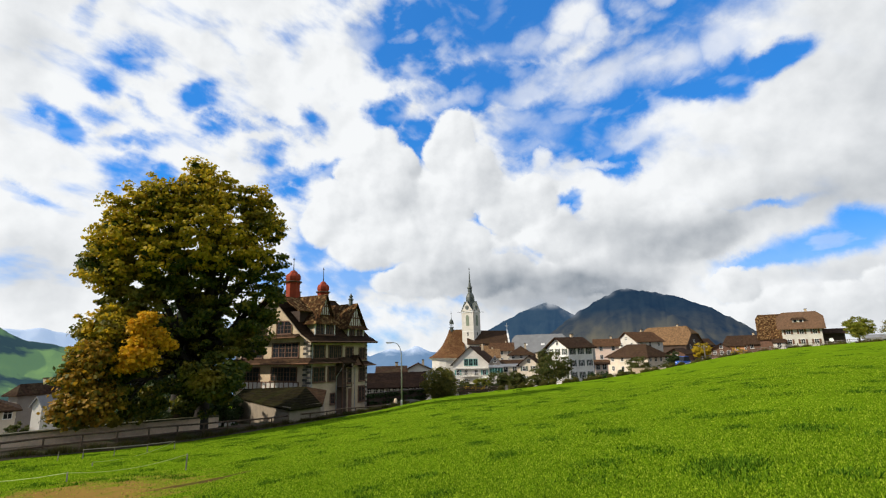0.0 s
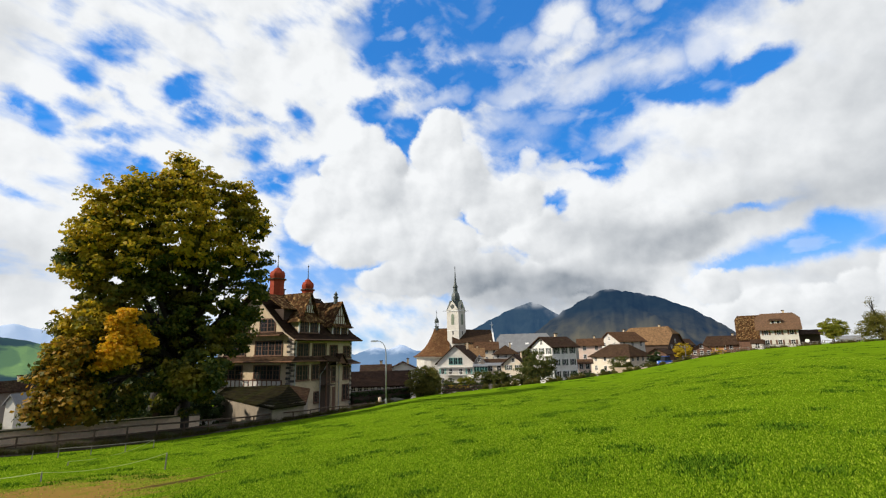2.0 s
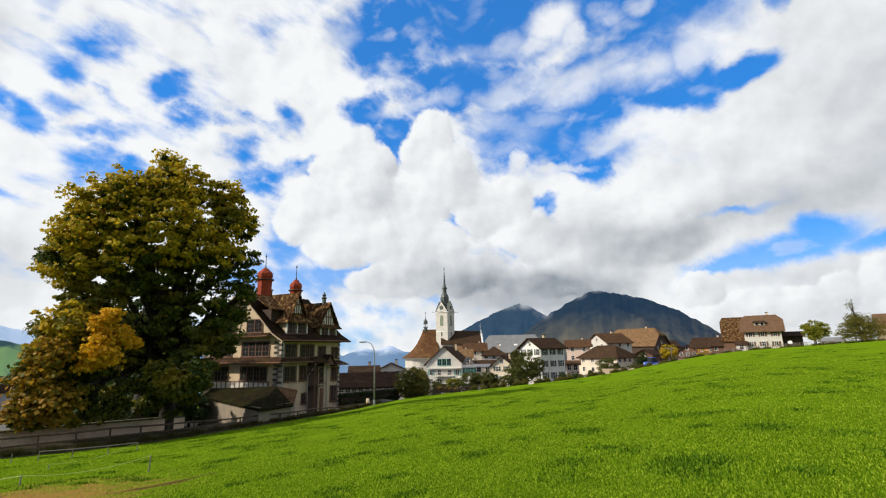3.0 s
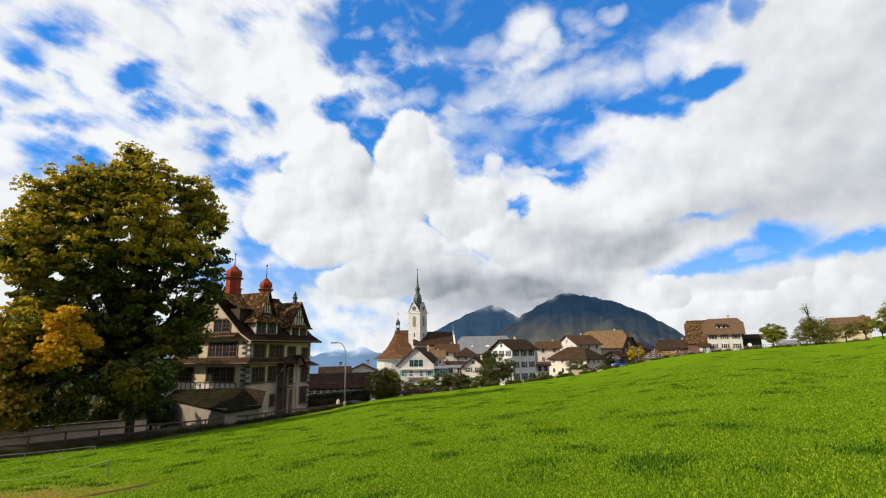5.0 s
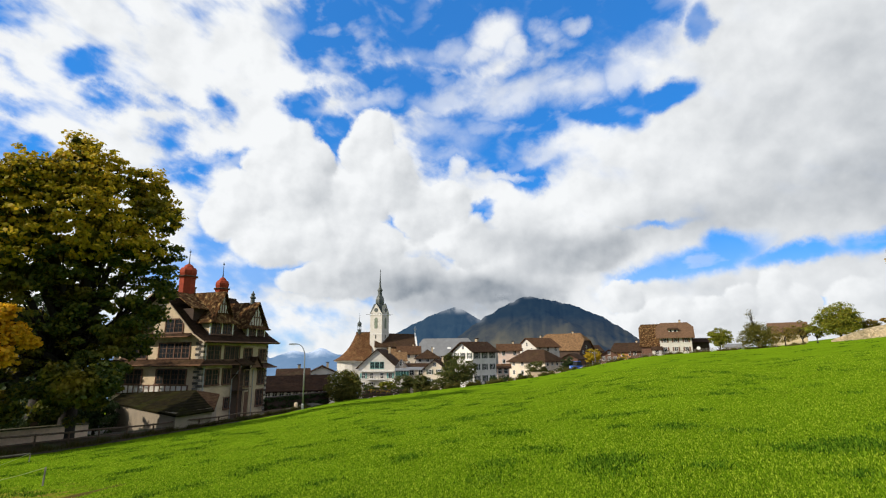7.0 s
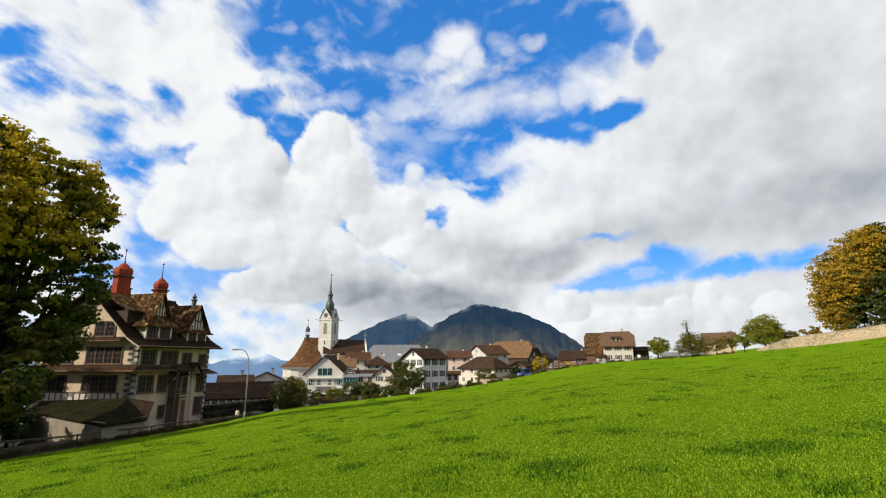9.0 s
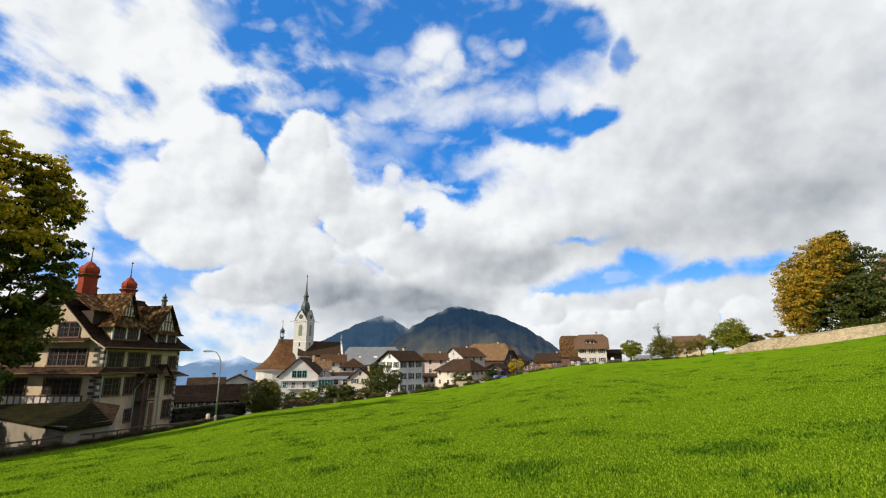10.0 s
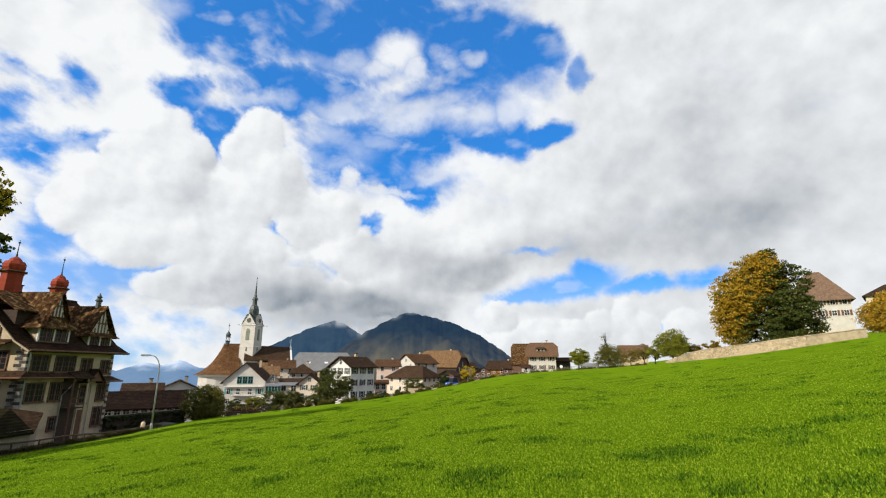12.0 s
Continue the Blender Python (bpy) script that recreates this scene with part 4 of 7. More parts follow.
def roof_shape(w, d, ze, zr, style, over=0.7, thick=0.22, clip=0.0):
    """Roof over a plan w by d whose front stands at y = 0. style: x ridge along the front, y gable to the front, hip."""
    s = Shape()
    x0, x1, y0, y1 = -w / 2, w / 2, 0.0, d
    if style == "x":
        m = d / 2
        k = (zr - ze) / m
        el = ze - k * over * 0.8
        if clip:
            c = clip * (zr - ze) / k
            zc = zr - clip * (zr - ze)
            in_x = c * 0.8
            for sg, ya, yb in ((1, y0 - over, m), (-1, y1 + over, m)):
                ya_c = m - sg * c
                pts = [(x0 - over, ya, el), (x1 + over, ya, el), (x1 + over, ya_c, zc), (x1 + over - in_x, m, zr), (x0 - over + in_x, m, zr), (x0 - over, ya_c, zc)]
                s.slab(pts if sg > 0 else pts[::-1], thick)
            for sg, xe in ((1, x1 + over), (-1, x0 - over)):
                pts = [(xe, m - c, zc), (xe, m + c, zc), (xe - sg * in_x, m, zr)]
                s.slab(pts if sg > 0 else pts[::-1], thick)
        else:
            s.slab([(x0 - over, y0 - over, el), (x1 + over, y0 - over, el), (x1 + over, m, zr), (x0 - over, m, zr)], thick)
            s.slab([(x0 - over, m, zr), (x1 + over, m, zr), (x1 + over, y1 + over, el), (x0 - over, y1 + over, el)], thick)
    elif style == "y":
        k = (zr - ze) / (w / 2)
        el = ze - k * over * 0.8
        s.slab([(x0 - over, y0 - over, el), (0, y0 - over, zr), (0, y1 + over, zr), (x0 - over, y1 + over, el)], thick)
        s.slab([(0, y0 - over, zr), (x1 + over, y0 - over, el), (x1 + over, y1 + over, el), (0, y1 + over, zr)], thick)
    else:
        m = d / 2
        r = min(w, d) / 2 * 0.8
        el = ze - 0.25
        a, b = (x0 + r, m, zr), (x1 - r, m, zr)
        if w < d:
            a = b = None
        p = [(x0 - over, y0 - over, el), (x1 + over, y0 - over, el), (x1 + over, y1 + over, el), (x0 - over, y1 + over, el)]
        if a:
            s.slab([p[0], p[1], b, a], thick).slab([p[1], p[2], b], thick).slab([p[2], p[3], a, b], thick).slab([p[3], p[0], a], thick)
        else:
            f, g = (0, y0 + w / 2 * 0.8, zr), (0, y1 - w / 2 * 0.8, zr)
            s.slab([p[0], p[1], f], thick).slab([p[1], p[2], g, f], thick).slab([p[2], p[3], g], thick).slab([p[3], p[0], f, g], thick)
    return s


def house(name, az0, az1, r, el_eave, el_ridge, depth, style, wall, roof, label, turn=0.0, floors=2, bays=3, side_bays=2, shutters=None,
          over=0.7, clip=0.0, chimney=True, below=5.0, floor_h=2.7, win=(0.9, 1.25), category="house", group="village houses", extra_w=1.0, width=0.0, no_front=False, gable_win=True, frame_mat=None, corner=None):
    """A village house whose front spans two bearings at range r."""
    mid = (az0 + az1) / 2
    w = width or 2 * r * math.tan(radians(az1 - az0) / 2) * extra_w / max(0.5, math.cos(radians(turn)))
    x, y = bearing(mid, r)
    spin = -mid + turn
    if corner:
        # az0, corner and az1 are the bearings of the far left edge, the near corner and the far right edge
        a = radians(-corner + turn)
        ux, uy, p0 = Vector((math.cos(a), math.sin(a))), Vector((-math.sin(a), math.cos(a))), Vector(bearing(corner, r))

        def reach(way, az):
            d = Vector(bearing(az))
            return (p0.x * d.y - p0.y * d.x) / (way.y * d.x - way.x * d.y)
        w, depth = abs(reach(ux, az1)), abs(reach(uy, az0))
        x, y = p0 + ux * w / 2
        spin = -corner + turn
    ze, zr = rise(el_eave, r), rise(el_ridge, r + (depth / 2 if style != "y" else 0))
    edge_z = ze
    if style in "xy":
        half = (depth if style == "x" else w) / 2
        ze = (edge_z + 0.8 * over * zr / half) / (1 + 0.8 * over / half)
    hs = thing(name, x, y, 0.0, spin, label, category, group)
    base = min(gz(x, y), ze - floors * floor_h * 0.6) - 1.0
    body = Shape().box(-w / 2, w / 2, 0, depth, base, ze)
    if style == "x":
        k = clip or 0.0
        for xe, o in ((-w / 2, 1), (w / 2, -1)):
            lo, hi = (xe, xe + o * 0.3) if o > 0 else (xe + o * 0.3, xe)
            top = zr - 0.2
            zc = ze + (top - ze) * (1 - k)
            h2 = depth / 2 * k
            plan = [(0, ze), (depth, ze), (depth / 2 + h2, zc), (depth / 2 - h2, zc)] if k else [(0, ze), (depth, ze), (depth / 2, top)]
            n = len(plan)
            b0 = len(body.v)
            body.v += [(lo, p[0], p[1]) for p in plan] + [(hi, p[0], p[1]) for p in plan]
            body.f += [tuple(range(b0 + n - 1, b0 - 1, -1)), tuple(range(b0 + n, b0 + 2 * n))]
    elif style == "y":
        top = zr - 0.2
        for yy in ((0, 0.3), (depth - 0.3, depth)):
            b0 = len(body.v)
            body.v += [(-w / 2, yy[0], ze), (w / 2, yy[0], ze), (0, yy[0], top), (-w / 2, yy[1], ze), (w / 2, yy[1], ze), (0, yy[1], top)]
            body.f += [(b0, b0 + 1, b0 + 2), (b0 + 5, b0 + 4, b0 + 3)]
    part("wall", body, wall, hs)
    part("roof", roof_shape(w, depth, ze, zr, style, over, 0.22, clip), roof, hs)
    ww, wh = win
    if not no_front:
        for f in range(floors):
            z = edge_z - 0.2 - wh - f * floor_h
            for b in range(bays):
                add_window(hs, "f", (b + 0.5) * w / bays - w / 2, z, ww, wh, w, depth, shutters, frame_mat)
            for b in range(side_bays):
                for face in ("l", "r"):
                    add_window(hs, face, (b + 0.5) * depth / side_bays, z, ww, wh, w, depth, shutters, frame_mat)
        if gable_win and style == "y" and zr - ze > 2.0:
            add_window(hs, "f", 0, ze + 0.25, ww * 0.9, wh * 0.85, w, depth, None, frame_mat)
        if gable_win and style == "x" and zr - ze > 2.2:
            for face in ("l", "r"):
                add_window(hs, face, depth / 2, ze + 0.3, ww * 0.9, wh * 0.85, w, depth, None, frame_mat)
    if chimney:
        cx = w * 0.2
        ch = part("chimney", Shape().box(cx - 0.3, cx + 0.3, depth * 0.55, depth * 0.55 + 0.6, zr - 1.4, zr + 0.7), PLASTER, hs)
        part("chimney_cap", Shape().box(cx - 0.4, cx + 0.4, depth * 0.55 - 0.1, depth * 0.55 + 0.7, zr + 0.7, zr + 0.85), TILE_BROWN, ch)
    hs["span"] = w
    return hs


bal = house("house", 0.78, 5.12, 150, -1.75, 0.45, 12, "y", WHITE_WALL, TILE_BROWN, "white gabled house with a teal balcony below the church", turn=-14, floors=2, bays=3, no_front=True)
house("house", 3.9, 6.3, 176, -0.95, 0.05, 9, "x", CREAM_WALL, TILE_TAN, "old cream house with a brown tiled roof", floors=2, bays=3)
house("house", 5.33, 8.0, 198, -0.2, 0.75, 10, "x", CREAM_WALL, TILE_RUST, "old house with a rust tiled roof beside the church", floors=2, bays=3)
house("house", 5.0, 8.9, 162, -1.85, -1.25, 8, "x", WHITE_WALL, TILE_BROWN, "low white house with a brown tiled roof", floors=2, bays=5, chimney=False)
house("house", 7.52, 10.3, 168, -0.63, 0.33, 9, "hip", WHITE_WALL, TILE_BROWN, "white house with a brown hipped roof", floors=2, bays=3)
house("house", 8.6, 10.9, 140, -1.95, -0.85, 9, "y", CREAM_WALL, TILE_DARK, "cream gabled house with a wooden balcony", turn=-15, floors=2, bays=2, shutters=GREEN_PAINT)
hall = house("hall", 8.0, 14.2, 215, -0.45, 1.6, 16, "x", GREY_WALL, GREY_ROOF, "large hall with a grey sheet metal roof", floors=1, bays=6, side_bays=0, chimney=False, category="hall", clip=0.3)
house("house", 17.3, 19.9, 165, 0.05, 0.85, 9, "x", PINK_WALL, TILE_RUST, "pale pink house with a rust tiled roof", floors=2, bays=2)
house("house", 19.7, 24.4, 172, 0.4, 1.5, 9.5, "x", WHITE_WALL, TILE_RUST, "white gabled house with a rust tiled roof", turn=38, corner=21.8, floors=2, bays=3, side_bays=2)
house("house", 18.6, 24.8, 143, -1.15, 0.15, 11, "hip", CREAM_WALL, TILE_BROWN, "wide cream house with a brown hipped roof", turn=52, corner=22.7, floors=2, bays=4, side_bays=4, chimney=False)
house("barn", 21.6, 26.6, 205, 0.0, 1.9, 15, "x", DARK_WOOD, TILE_TAN, "large barn with a tan tiled half-hipped roof", turn=-25, clip=0.45, floors=1, bays=0, side_bays=2, category="barn")
house("house", 28.9, 30.8, 190, -0.68, 0.05, 9, "y", BROWN_WOOD, TILE_DARK, "small dark timber house with white windows", floors=1, bays=3, chimney=False)
house("house", 30.1, 33.2, 208, -0.28, 0.75, 11, "x", ORANGE_WOOD, TILE_DARK, "orange timber house with a dark tiled roof", turn=-20, floors=1, bays=4)
house("house", 32.1, 33.9, 192, -0.14, 0.65, 8, "x", BROWN_WOOD, TILE_BROWN, "brown house with a tiled roof", floors=1, bays=2, chimney=False)
house("house", -4.8, -1.8, 130, -2.21, -1.37, 9, "y", WHITE_WALL, TILE_DARK, "small white gabled house with a dark roof", floors=1, bays=2)
house("house", -42.0, -38.3, 112, -2.75, -1.95, 12, "hip", GREY_WALL, TILE_DARK, "grey house with a dark hipped roof below the road", corner=-41.4, turn=35, floors=2, bays=0, side_bays=0, group="lower houses")
house("house", -40.3, -38.35, 92, -3.95, -3.05, 6, "x", WHITE_WALL, GREY_ROOF, "small white house with a grey roof below the road", corner=-39.64, turn=40, floors=1, bays=0, side_bays=0, chimney=False, group="lower houses", over=0.3)
house("house", -45.5, -41.35, 98, -3.95, -2.8, 10, "hip", CREAM_WALL, TILE_BROWN, "cream house with a brown tiled roof below the road", floors=1, bays=4, chimney=False, group="lower houses")
# outhouses, balconies and walls between the houses
house("shed", 10.9, 12.6, 150, -1.5, -0.9, 6, "x", WHITE_WALL, TILE_DARK, "low white annex with a dark tiled roof", floors=1, bays=2, side_bays=0, chimney=False, category="annex")
house("house", 26.8, 29.2, 215, -0.2, 0.55, 9, "x", BROWN_WOOD, TILE_DARK, "brown timber house behind the autumn tree", turn=25, floors=1, bays=3, chimney=False)
house("shed", 24.6, 26.4, 150, -1.0, -0.35, 6, "y", BROWN_WOOD, TILE_DARK, "dark timber lean-to beside the barn", turn=-20, floors=1, bays=1, side_bays=0, chimney=False, category="shed")
house("shed", 17.1, 18.5, 132, -1.9, -1.45, 5, "x", PINK_WALL, TILE_RUST, "small pink annex with a red-brown roof", floors=1, bays=2, side_bays=0, chimney=False, category="annex")
house("house", 5.12, 6.46, 146, -1.73, -0.76, 7, "y", GREY_WALL, SLATE_ROOF, "narrow house with a steep pale slate gable", floors=1, bays=1, side_bays=0, chimney=False, over=0.25)
house("conservatory", 5.1, 6.7, 138, -2.05, -1.8, 4, "x", WHITE_WALL, GREY_ROOF, "glazed conservatory with a flat grey roof", floors=1, bays=5, side_bays=0, chimney=False, category="conservatory", over=0.2, win=(0.55, 1.3), frame_mat=TEAL_PAINT)
house("garage", 6.5, 8.6, 142, -2.0, -1.7, 6, "x", CREAM_WALL, GREY_ROOF, "low garage wing with a grey roof between the houses", floors=1, bays=2, side_bays=0, chimney=False, category="garage", over=0.3, win=(1.2, 1.3))
# the three-storey white house at the edge of the meadow, seen on its corner
house("house", 12.0, 17.0, 118, -0.05, 1.18, 10.5, "x", BRIGHT_WHITE, TILE_DARK, "three-storey white house with dark shutters and gabled roof", turn=42, corner=14.32, floors=3, bays=3, side_bays=3, shutters=GREEN_PAINT, floor_h=2.75, win=(0.8, 1.35), over=0.8)
# farmhouse on the brow and its wings
farm = house("farmhouse", 35.2, 38.3, 165, 1.2, 2.8, 11, "x", WHITE_WALL, TILE_WARM, "white farmhouse with a broad half-hipped brown roof", clip=0.35, floors=2, bays=3, side_bays=2, shutters=BROWN_WOOD, over=1.0, extra_w=1.0)
house("barn", 33.3, 35.4, 172, 0.3, 2.7, 10, "x", BROWN_WOOD, TILE_SHINGLE, "weathered barn wing with a steep patched roof", clip=0.2, floors=1, bays=0, side_bays=0, chimney=False, over=0.5, category="barn")
house("porch", 34.35, 35.3, 163, -0.05, 0.3, 4, "x", WHITE_WALL, TILE_BROWN, "small white porch wing beside the farmhouse", floors=1, bays=1, side_bays=0, chimney=False, category="porch", over=0.3)
house("shed", 38.3, 39.9, 172, 0.66, 1.1, 6, "x", DARK_WOOD, TILE_DARK, "dark timber shed beside the farmhouse", floors=1, bays=0, side_bays=0, chimney=False, category="shed")
house("barn", 45.3, 48.2, 190, 1.36, 2.4, 10, "x", PLASTER, TILE_WARM, "low cream barn behind the orchard", floors=1, bays=0, side_bays=0, chimney=False, category="barn")
house("shed", 41.2, 42.8, 200, 0.1, 0.45, 6, "x", WHITE_WALL, GREY_ROOF, "low pale shed behind the bushes", floors=1, bays=3, side_bays=0, chimney=False, category="shed")
house("farmhouse", 61.8, 66.25, 150, 6.3, 8.9, 11, "hip", WHITE_WALL, TILE_FADED, "white farmhouse with a steep faded brown roof above the stone wall", turn=6, chimney=False, floors=2, bays=5, side_bays=3, shutters=BROWN_WOOD, over=0.9)
house("house", 67.3, 71.0, 178, 6.4, 7.2, 11, "hip", CREAM_WALL, TILE_DARK, "house with a dark roof behind autumn trees", floors=2, bays=3, chimney=False)


def dress_balcony_house(hs):
    """Teal windows under the gable, a balcony across the front, shuttered windows below."""
    w, z = hs["span"], rise(-1.75, 150)
    for x in (-1.5, 0.0, 1.5):
        add_window(hs, "f", x, z - 0.1, 1.2, 1.9, w, 12, None, TEAL_PAINT)
    for x in (-4.2, -1.6, 1.6, 4.2):
        add_window(hs, "f", x, z - 3.0, 0.95, 1.5, w, 12, TEAL_PAINT if abs(x) > 3 else None)
        add_window(hs, "f", x, z - 5.6, 0.95, 1.4, w, 12, None)
    slab_ = part("balcony", Shape().box(-3.2, 3.2, -1.4, 0.0, z - 3.35, z - 3.2), WHITE_PAINT, hs)
    part("ledge", Shape().box(-5.4, 5.4, -1.2, 0.0, z - 1.0, z - 0.86), WHITE_PAINT, hs)
    for i in range(15):
        x = -3.1 + i * 0.443
        part("baluster", Shape().box(x - 0.03, x + 0.03, -1.38, -1.32, z - 3.2, z - 2.3), GREY_WOOD, slab_)
    part("handrail", Shape().box(-3.2, 3.2, -1.4, -1.3, z - 2.3, z - 2.2), WHITE_PAINT, slab_)
    part("awning", Shape().slab([(2.6, -2.6, z - 4.1), (6.2, -2.6, z - 4.1), (6.2, 0.0, z - 3.5), (2.6, 0.0, z - 3.5)], 0.06), WHITE_PAINT, hs)


dress_balcony_house(bal)


def add_dormer(hs, x, y, z, w, h, roof):
    d = part("dormer", Shape().box(x - w / 2, x + w / 2, y, y + 2.4, z, z + h), WHITE_WALL, hs)
    part("dormer_roof", Shape().slab([(x - w / 2 - 0.5, y - 0.5, z + h - 0.1), (x + w / 2 + 0.5, y - 0.5, z + h - 0.1), (x + w / 2 - 0.2, y + 2.6, z + h + 0.7), (x - w / 2 + 0.2, y + 2.6, z + h + 0.7)], 0.15), roof, d)
    for dx in (-w / 4, w / 4):
        win = part("window", Shape().box(x + dx - w * 0.17, x + dx + w * 0.17, y - 0.04, y + 0.02, z + 0.15, z + h - 0.15), WHITE_PAINT, d)
        part("pane", Shape().box(x + dx - w * 0.13, x + dx + w * 0.13, y - 0.06, y - 0.04, z + 0.22, z + h - 0.22), GLASS, win)


add_dormer(farm, -0.4, 1.5, rise(1.75, 166), 2.6, 1.1, TILE_BROWN)
dish = part("dish", Shape().lathe([(0.05, 0.0), (0.5, 0.1), (0.52, 0.14)], 0, 0, 14), WHITE_PAINT, farm, "white satellite dish")
dish.matrix_basis = pose(farm["span"] / 2 + 1.6, -0.6, rise(0.05, 165), 80, 0, 0)
for x, zz in ((-6.0, 2.6), (1.5, 2.6)):
    sl = part("skylight", Shape().box(-0.8, 0.8, -0.5, 0.5, 0.0, 0.1), WHITE_PAINT, hall)
    sl.matrix_basis = pose(x, 3.0, rise(0.45, 215), 42, 0, 0)

# ================= the manor house =================
MANOR_Z = 0.0
manor = thing("manor_house", -15.78, 55.81, MANOR_Z, 61.46, "old cream manor house with steep tiled roofs and two red turrets", "house")
ML, MD, MB = 10.6, 13.0, -6.6      # length of the long front, depth, foot of the walls
PROFILE = [(-1.1, 3.05), (0.5, 3.95), (2.2, 5.5), (4.3, 7.4), (6.5, 9.0)]
prof_both = PROFILE + [(MD - y, z) for y, z in PROFILE[-2::-1]]

body = Shape().box(0, ML, 0, MD, MB, 3.4)
inner = [(y, z - 0.25) for y, z in prof_both if 0 < y < MD]
for x0, x1 in ((0.0, 0.35), (ML - 0.35, ML)):
    pl = [(0.0, 3.4), (MD, 3.4)] + inner[::-1]
    k, n = len(body.v), len(pl)
    body.v += [(x0, y, z) for y, z in pl] + [(x1, y, z) for y, z in pl]
    body.f += [tuple(range(k + n - 1, k - 1, -1)), tuple(range(k + n, k + 2 * n))]
part("wall", body, PLASTER, manor)
def profile_sheet(x0, x1, profile, thick):
    """One bent sheet of roof over a profile."""
    sh = Shape()
    n = len(profile)
    for x in (x0, x1):
        sh.v += [(x, y, z) for y, z in profile] + [(x, y, z - thick) for y, z in profile]
    m = 2 * n
    for i in range(n - 1):
        sh.f += [(i, m + i, m + i + 1, i + 1), (n + i, n + i + 1, m + n + i + 1, m + n + i), (i, i + 1, n + i + 1, n + i), (m + i, m + n + i, m + n + i + 1, m + i + 1)]
    for i in (0, n - 1):
        sh.f.append((i, n + i, m + n + i, m + i) if i == 0 else (i, m + i, m + n + i, n + i))
    return sh


part("roof", profile_sheet(-1.0, ML + 0.9, prof_both, 0.2), TILE_MANOR, manor, "steep dark tiled roof with flared eaves")
ridge_caps = Shape().tube([(-1.0, 6.5, 9.0), (ML + 0.9, 6.5, 9.0)], 0.16, 8)
part("ridge_tiles", ridge_caps, TILE_BROWN, manor)
part("bargeboard", profile_sheet(-1.12, -1.0, [(y, z - 0.1) for y, z in prof_both], 0.13), PLASTER, manor, "cream curved bargeboard")
soffit = Shape().box(-0.8, ML + 0.7, -0.95, 0.0, 3.02, 3.1)
for i in range(22):
    x = -0.7 + i * 0.53
    soffit.box(x, x + 0.12, -0.95, 0.0, 2.86, 3.02)
part("eaves_rafters", soffit, DARK_WOOD, manor)


def manor_window(face, u0, u1, z0, z1, lights=2, trim=PLASTER, at=0.0):
    """A band of casements: dark frame, mullions and panes, set back in a raised surround."""
    w, h = u1 - u0, z1 - z0
    m = pose((u0 + u1) / 2, at, z0) if face == "f" else pose(at, (u0 + u1) / 2, z0, 0, 0, -90)
    fr = Shape()
    b = 0.13
    win = part("window", fr.ring(-w / 2, w / 2, 0, h, b, -0.09, 0.05), BROWN_WOOD, manor)
    win.matrix_basis = m
    part("window_sill", Shape().box(-w / 2 - b - 0.05, w / 2 + b + 0.05, -0.18, -0.092, -b - 0.03, 0), BROWN_WOOD, win)
    for i in range(1, lights):
        c = -w / 2 + w * i / lights
        part("mullion", Shape().box(c - 0.06, c + 0.06, -0.07, 0.05, 0, h), BROWN_WOOD, win)
    for i in range(lights):
        a, c = -w / 2 + w * i / lights + 0.06, -w / 2 + w * (i + 1) / lights - 0.06
        part("pane", Shape().box(a, c, -0.02, 0.03, 0.0, h), GLASS, win)
        bars = Shape()
        for q in (0.33, 0.66):
            bars.box(a, c, -0.04, -0.02, h * q - 0.02, h * q + 0.02)
        mid = (a + c) / 2
        bars.box(mid - 0.02, mid + 0.02, -0.04, -0.02, 0, h)
        part("glazing_bar", bars, BROWN_WOOD, win)
    return win


# long front
manor_window("f", 0.6, 2.35, 1.15, 2.55, 2)
manor_window("f", 3.15, 5.4, 1.1, 2.5, 3)
manor_window("f", 6.3, 7.6, 1.0, 2.3, 2)
manor_window("f", 8.95, 10.1, 0.86, 2.17, 2)
manor_window("f", 0.55, 2.4, -1.57, 0.0, 2)
manor_window("f", 3.1, 4.3, -1.6, 0.0, 2)
manor_window("f", 9.0, 10.1, -1.94, -0.38, 2)
manor_window("f", 8.9, 10.05, -4.52, -2.7, 2)
manor_window("f", 3.6, 4.3, -4.3, -3.2, 1)
# gable side
manor_window("l", 3.2, 5.6, 4.15, 5.55, 2)
manor_window("l", 7.6, 9.6, 4.15, 5.55, 2)
manor_window("l", 1.9, 6.2, 1.35, 2.9, 4)
manor_window("l", 8.0, 11.6, 1.35, 2.9, 3)
manor_window("l", 2.1, 6.2, -1.43, 0.05, 4)
manor_window("l", 8.4, 11.8, -1.43, 0.05, 3)
# timbered panels under the lower windows of the gable
panel = Shape().box(-0.07, 0.0, 1.7, 12.4, -2.5, -1.62)
part("panelling", panel, WHITE_WALL, manor, "pale infill panels between brown studs")
for i in range(15):
    y = 1.7 + i * 0.764
    part("stud", Shape().box(-0.1, -0.02, y - 0.07, y + 0.07, -2.5, -1.62), BROWN_WOOD, manor)
part("rail_beam", Shape().box(-0.12, -0.02, 1.6, 12.5, -2.62, -2.48).box(-0.12, -0.02, 1.6, 12.5, -1.64, -1.54), BROWN_WOOD, manor)
# corner stones, long and short by turns
block = {}
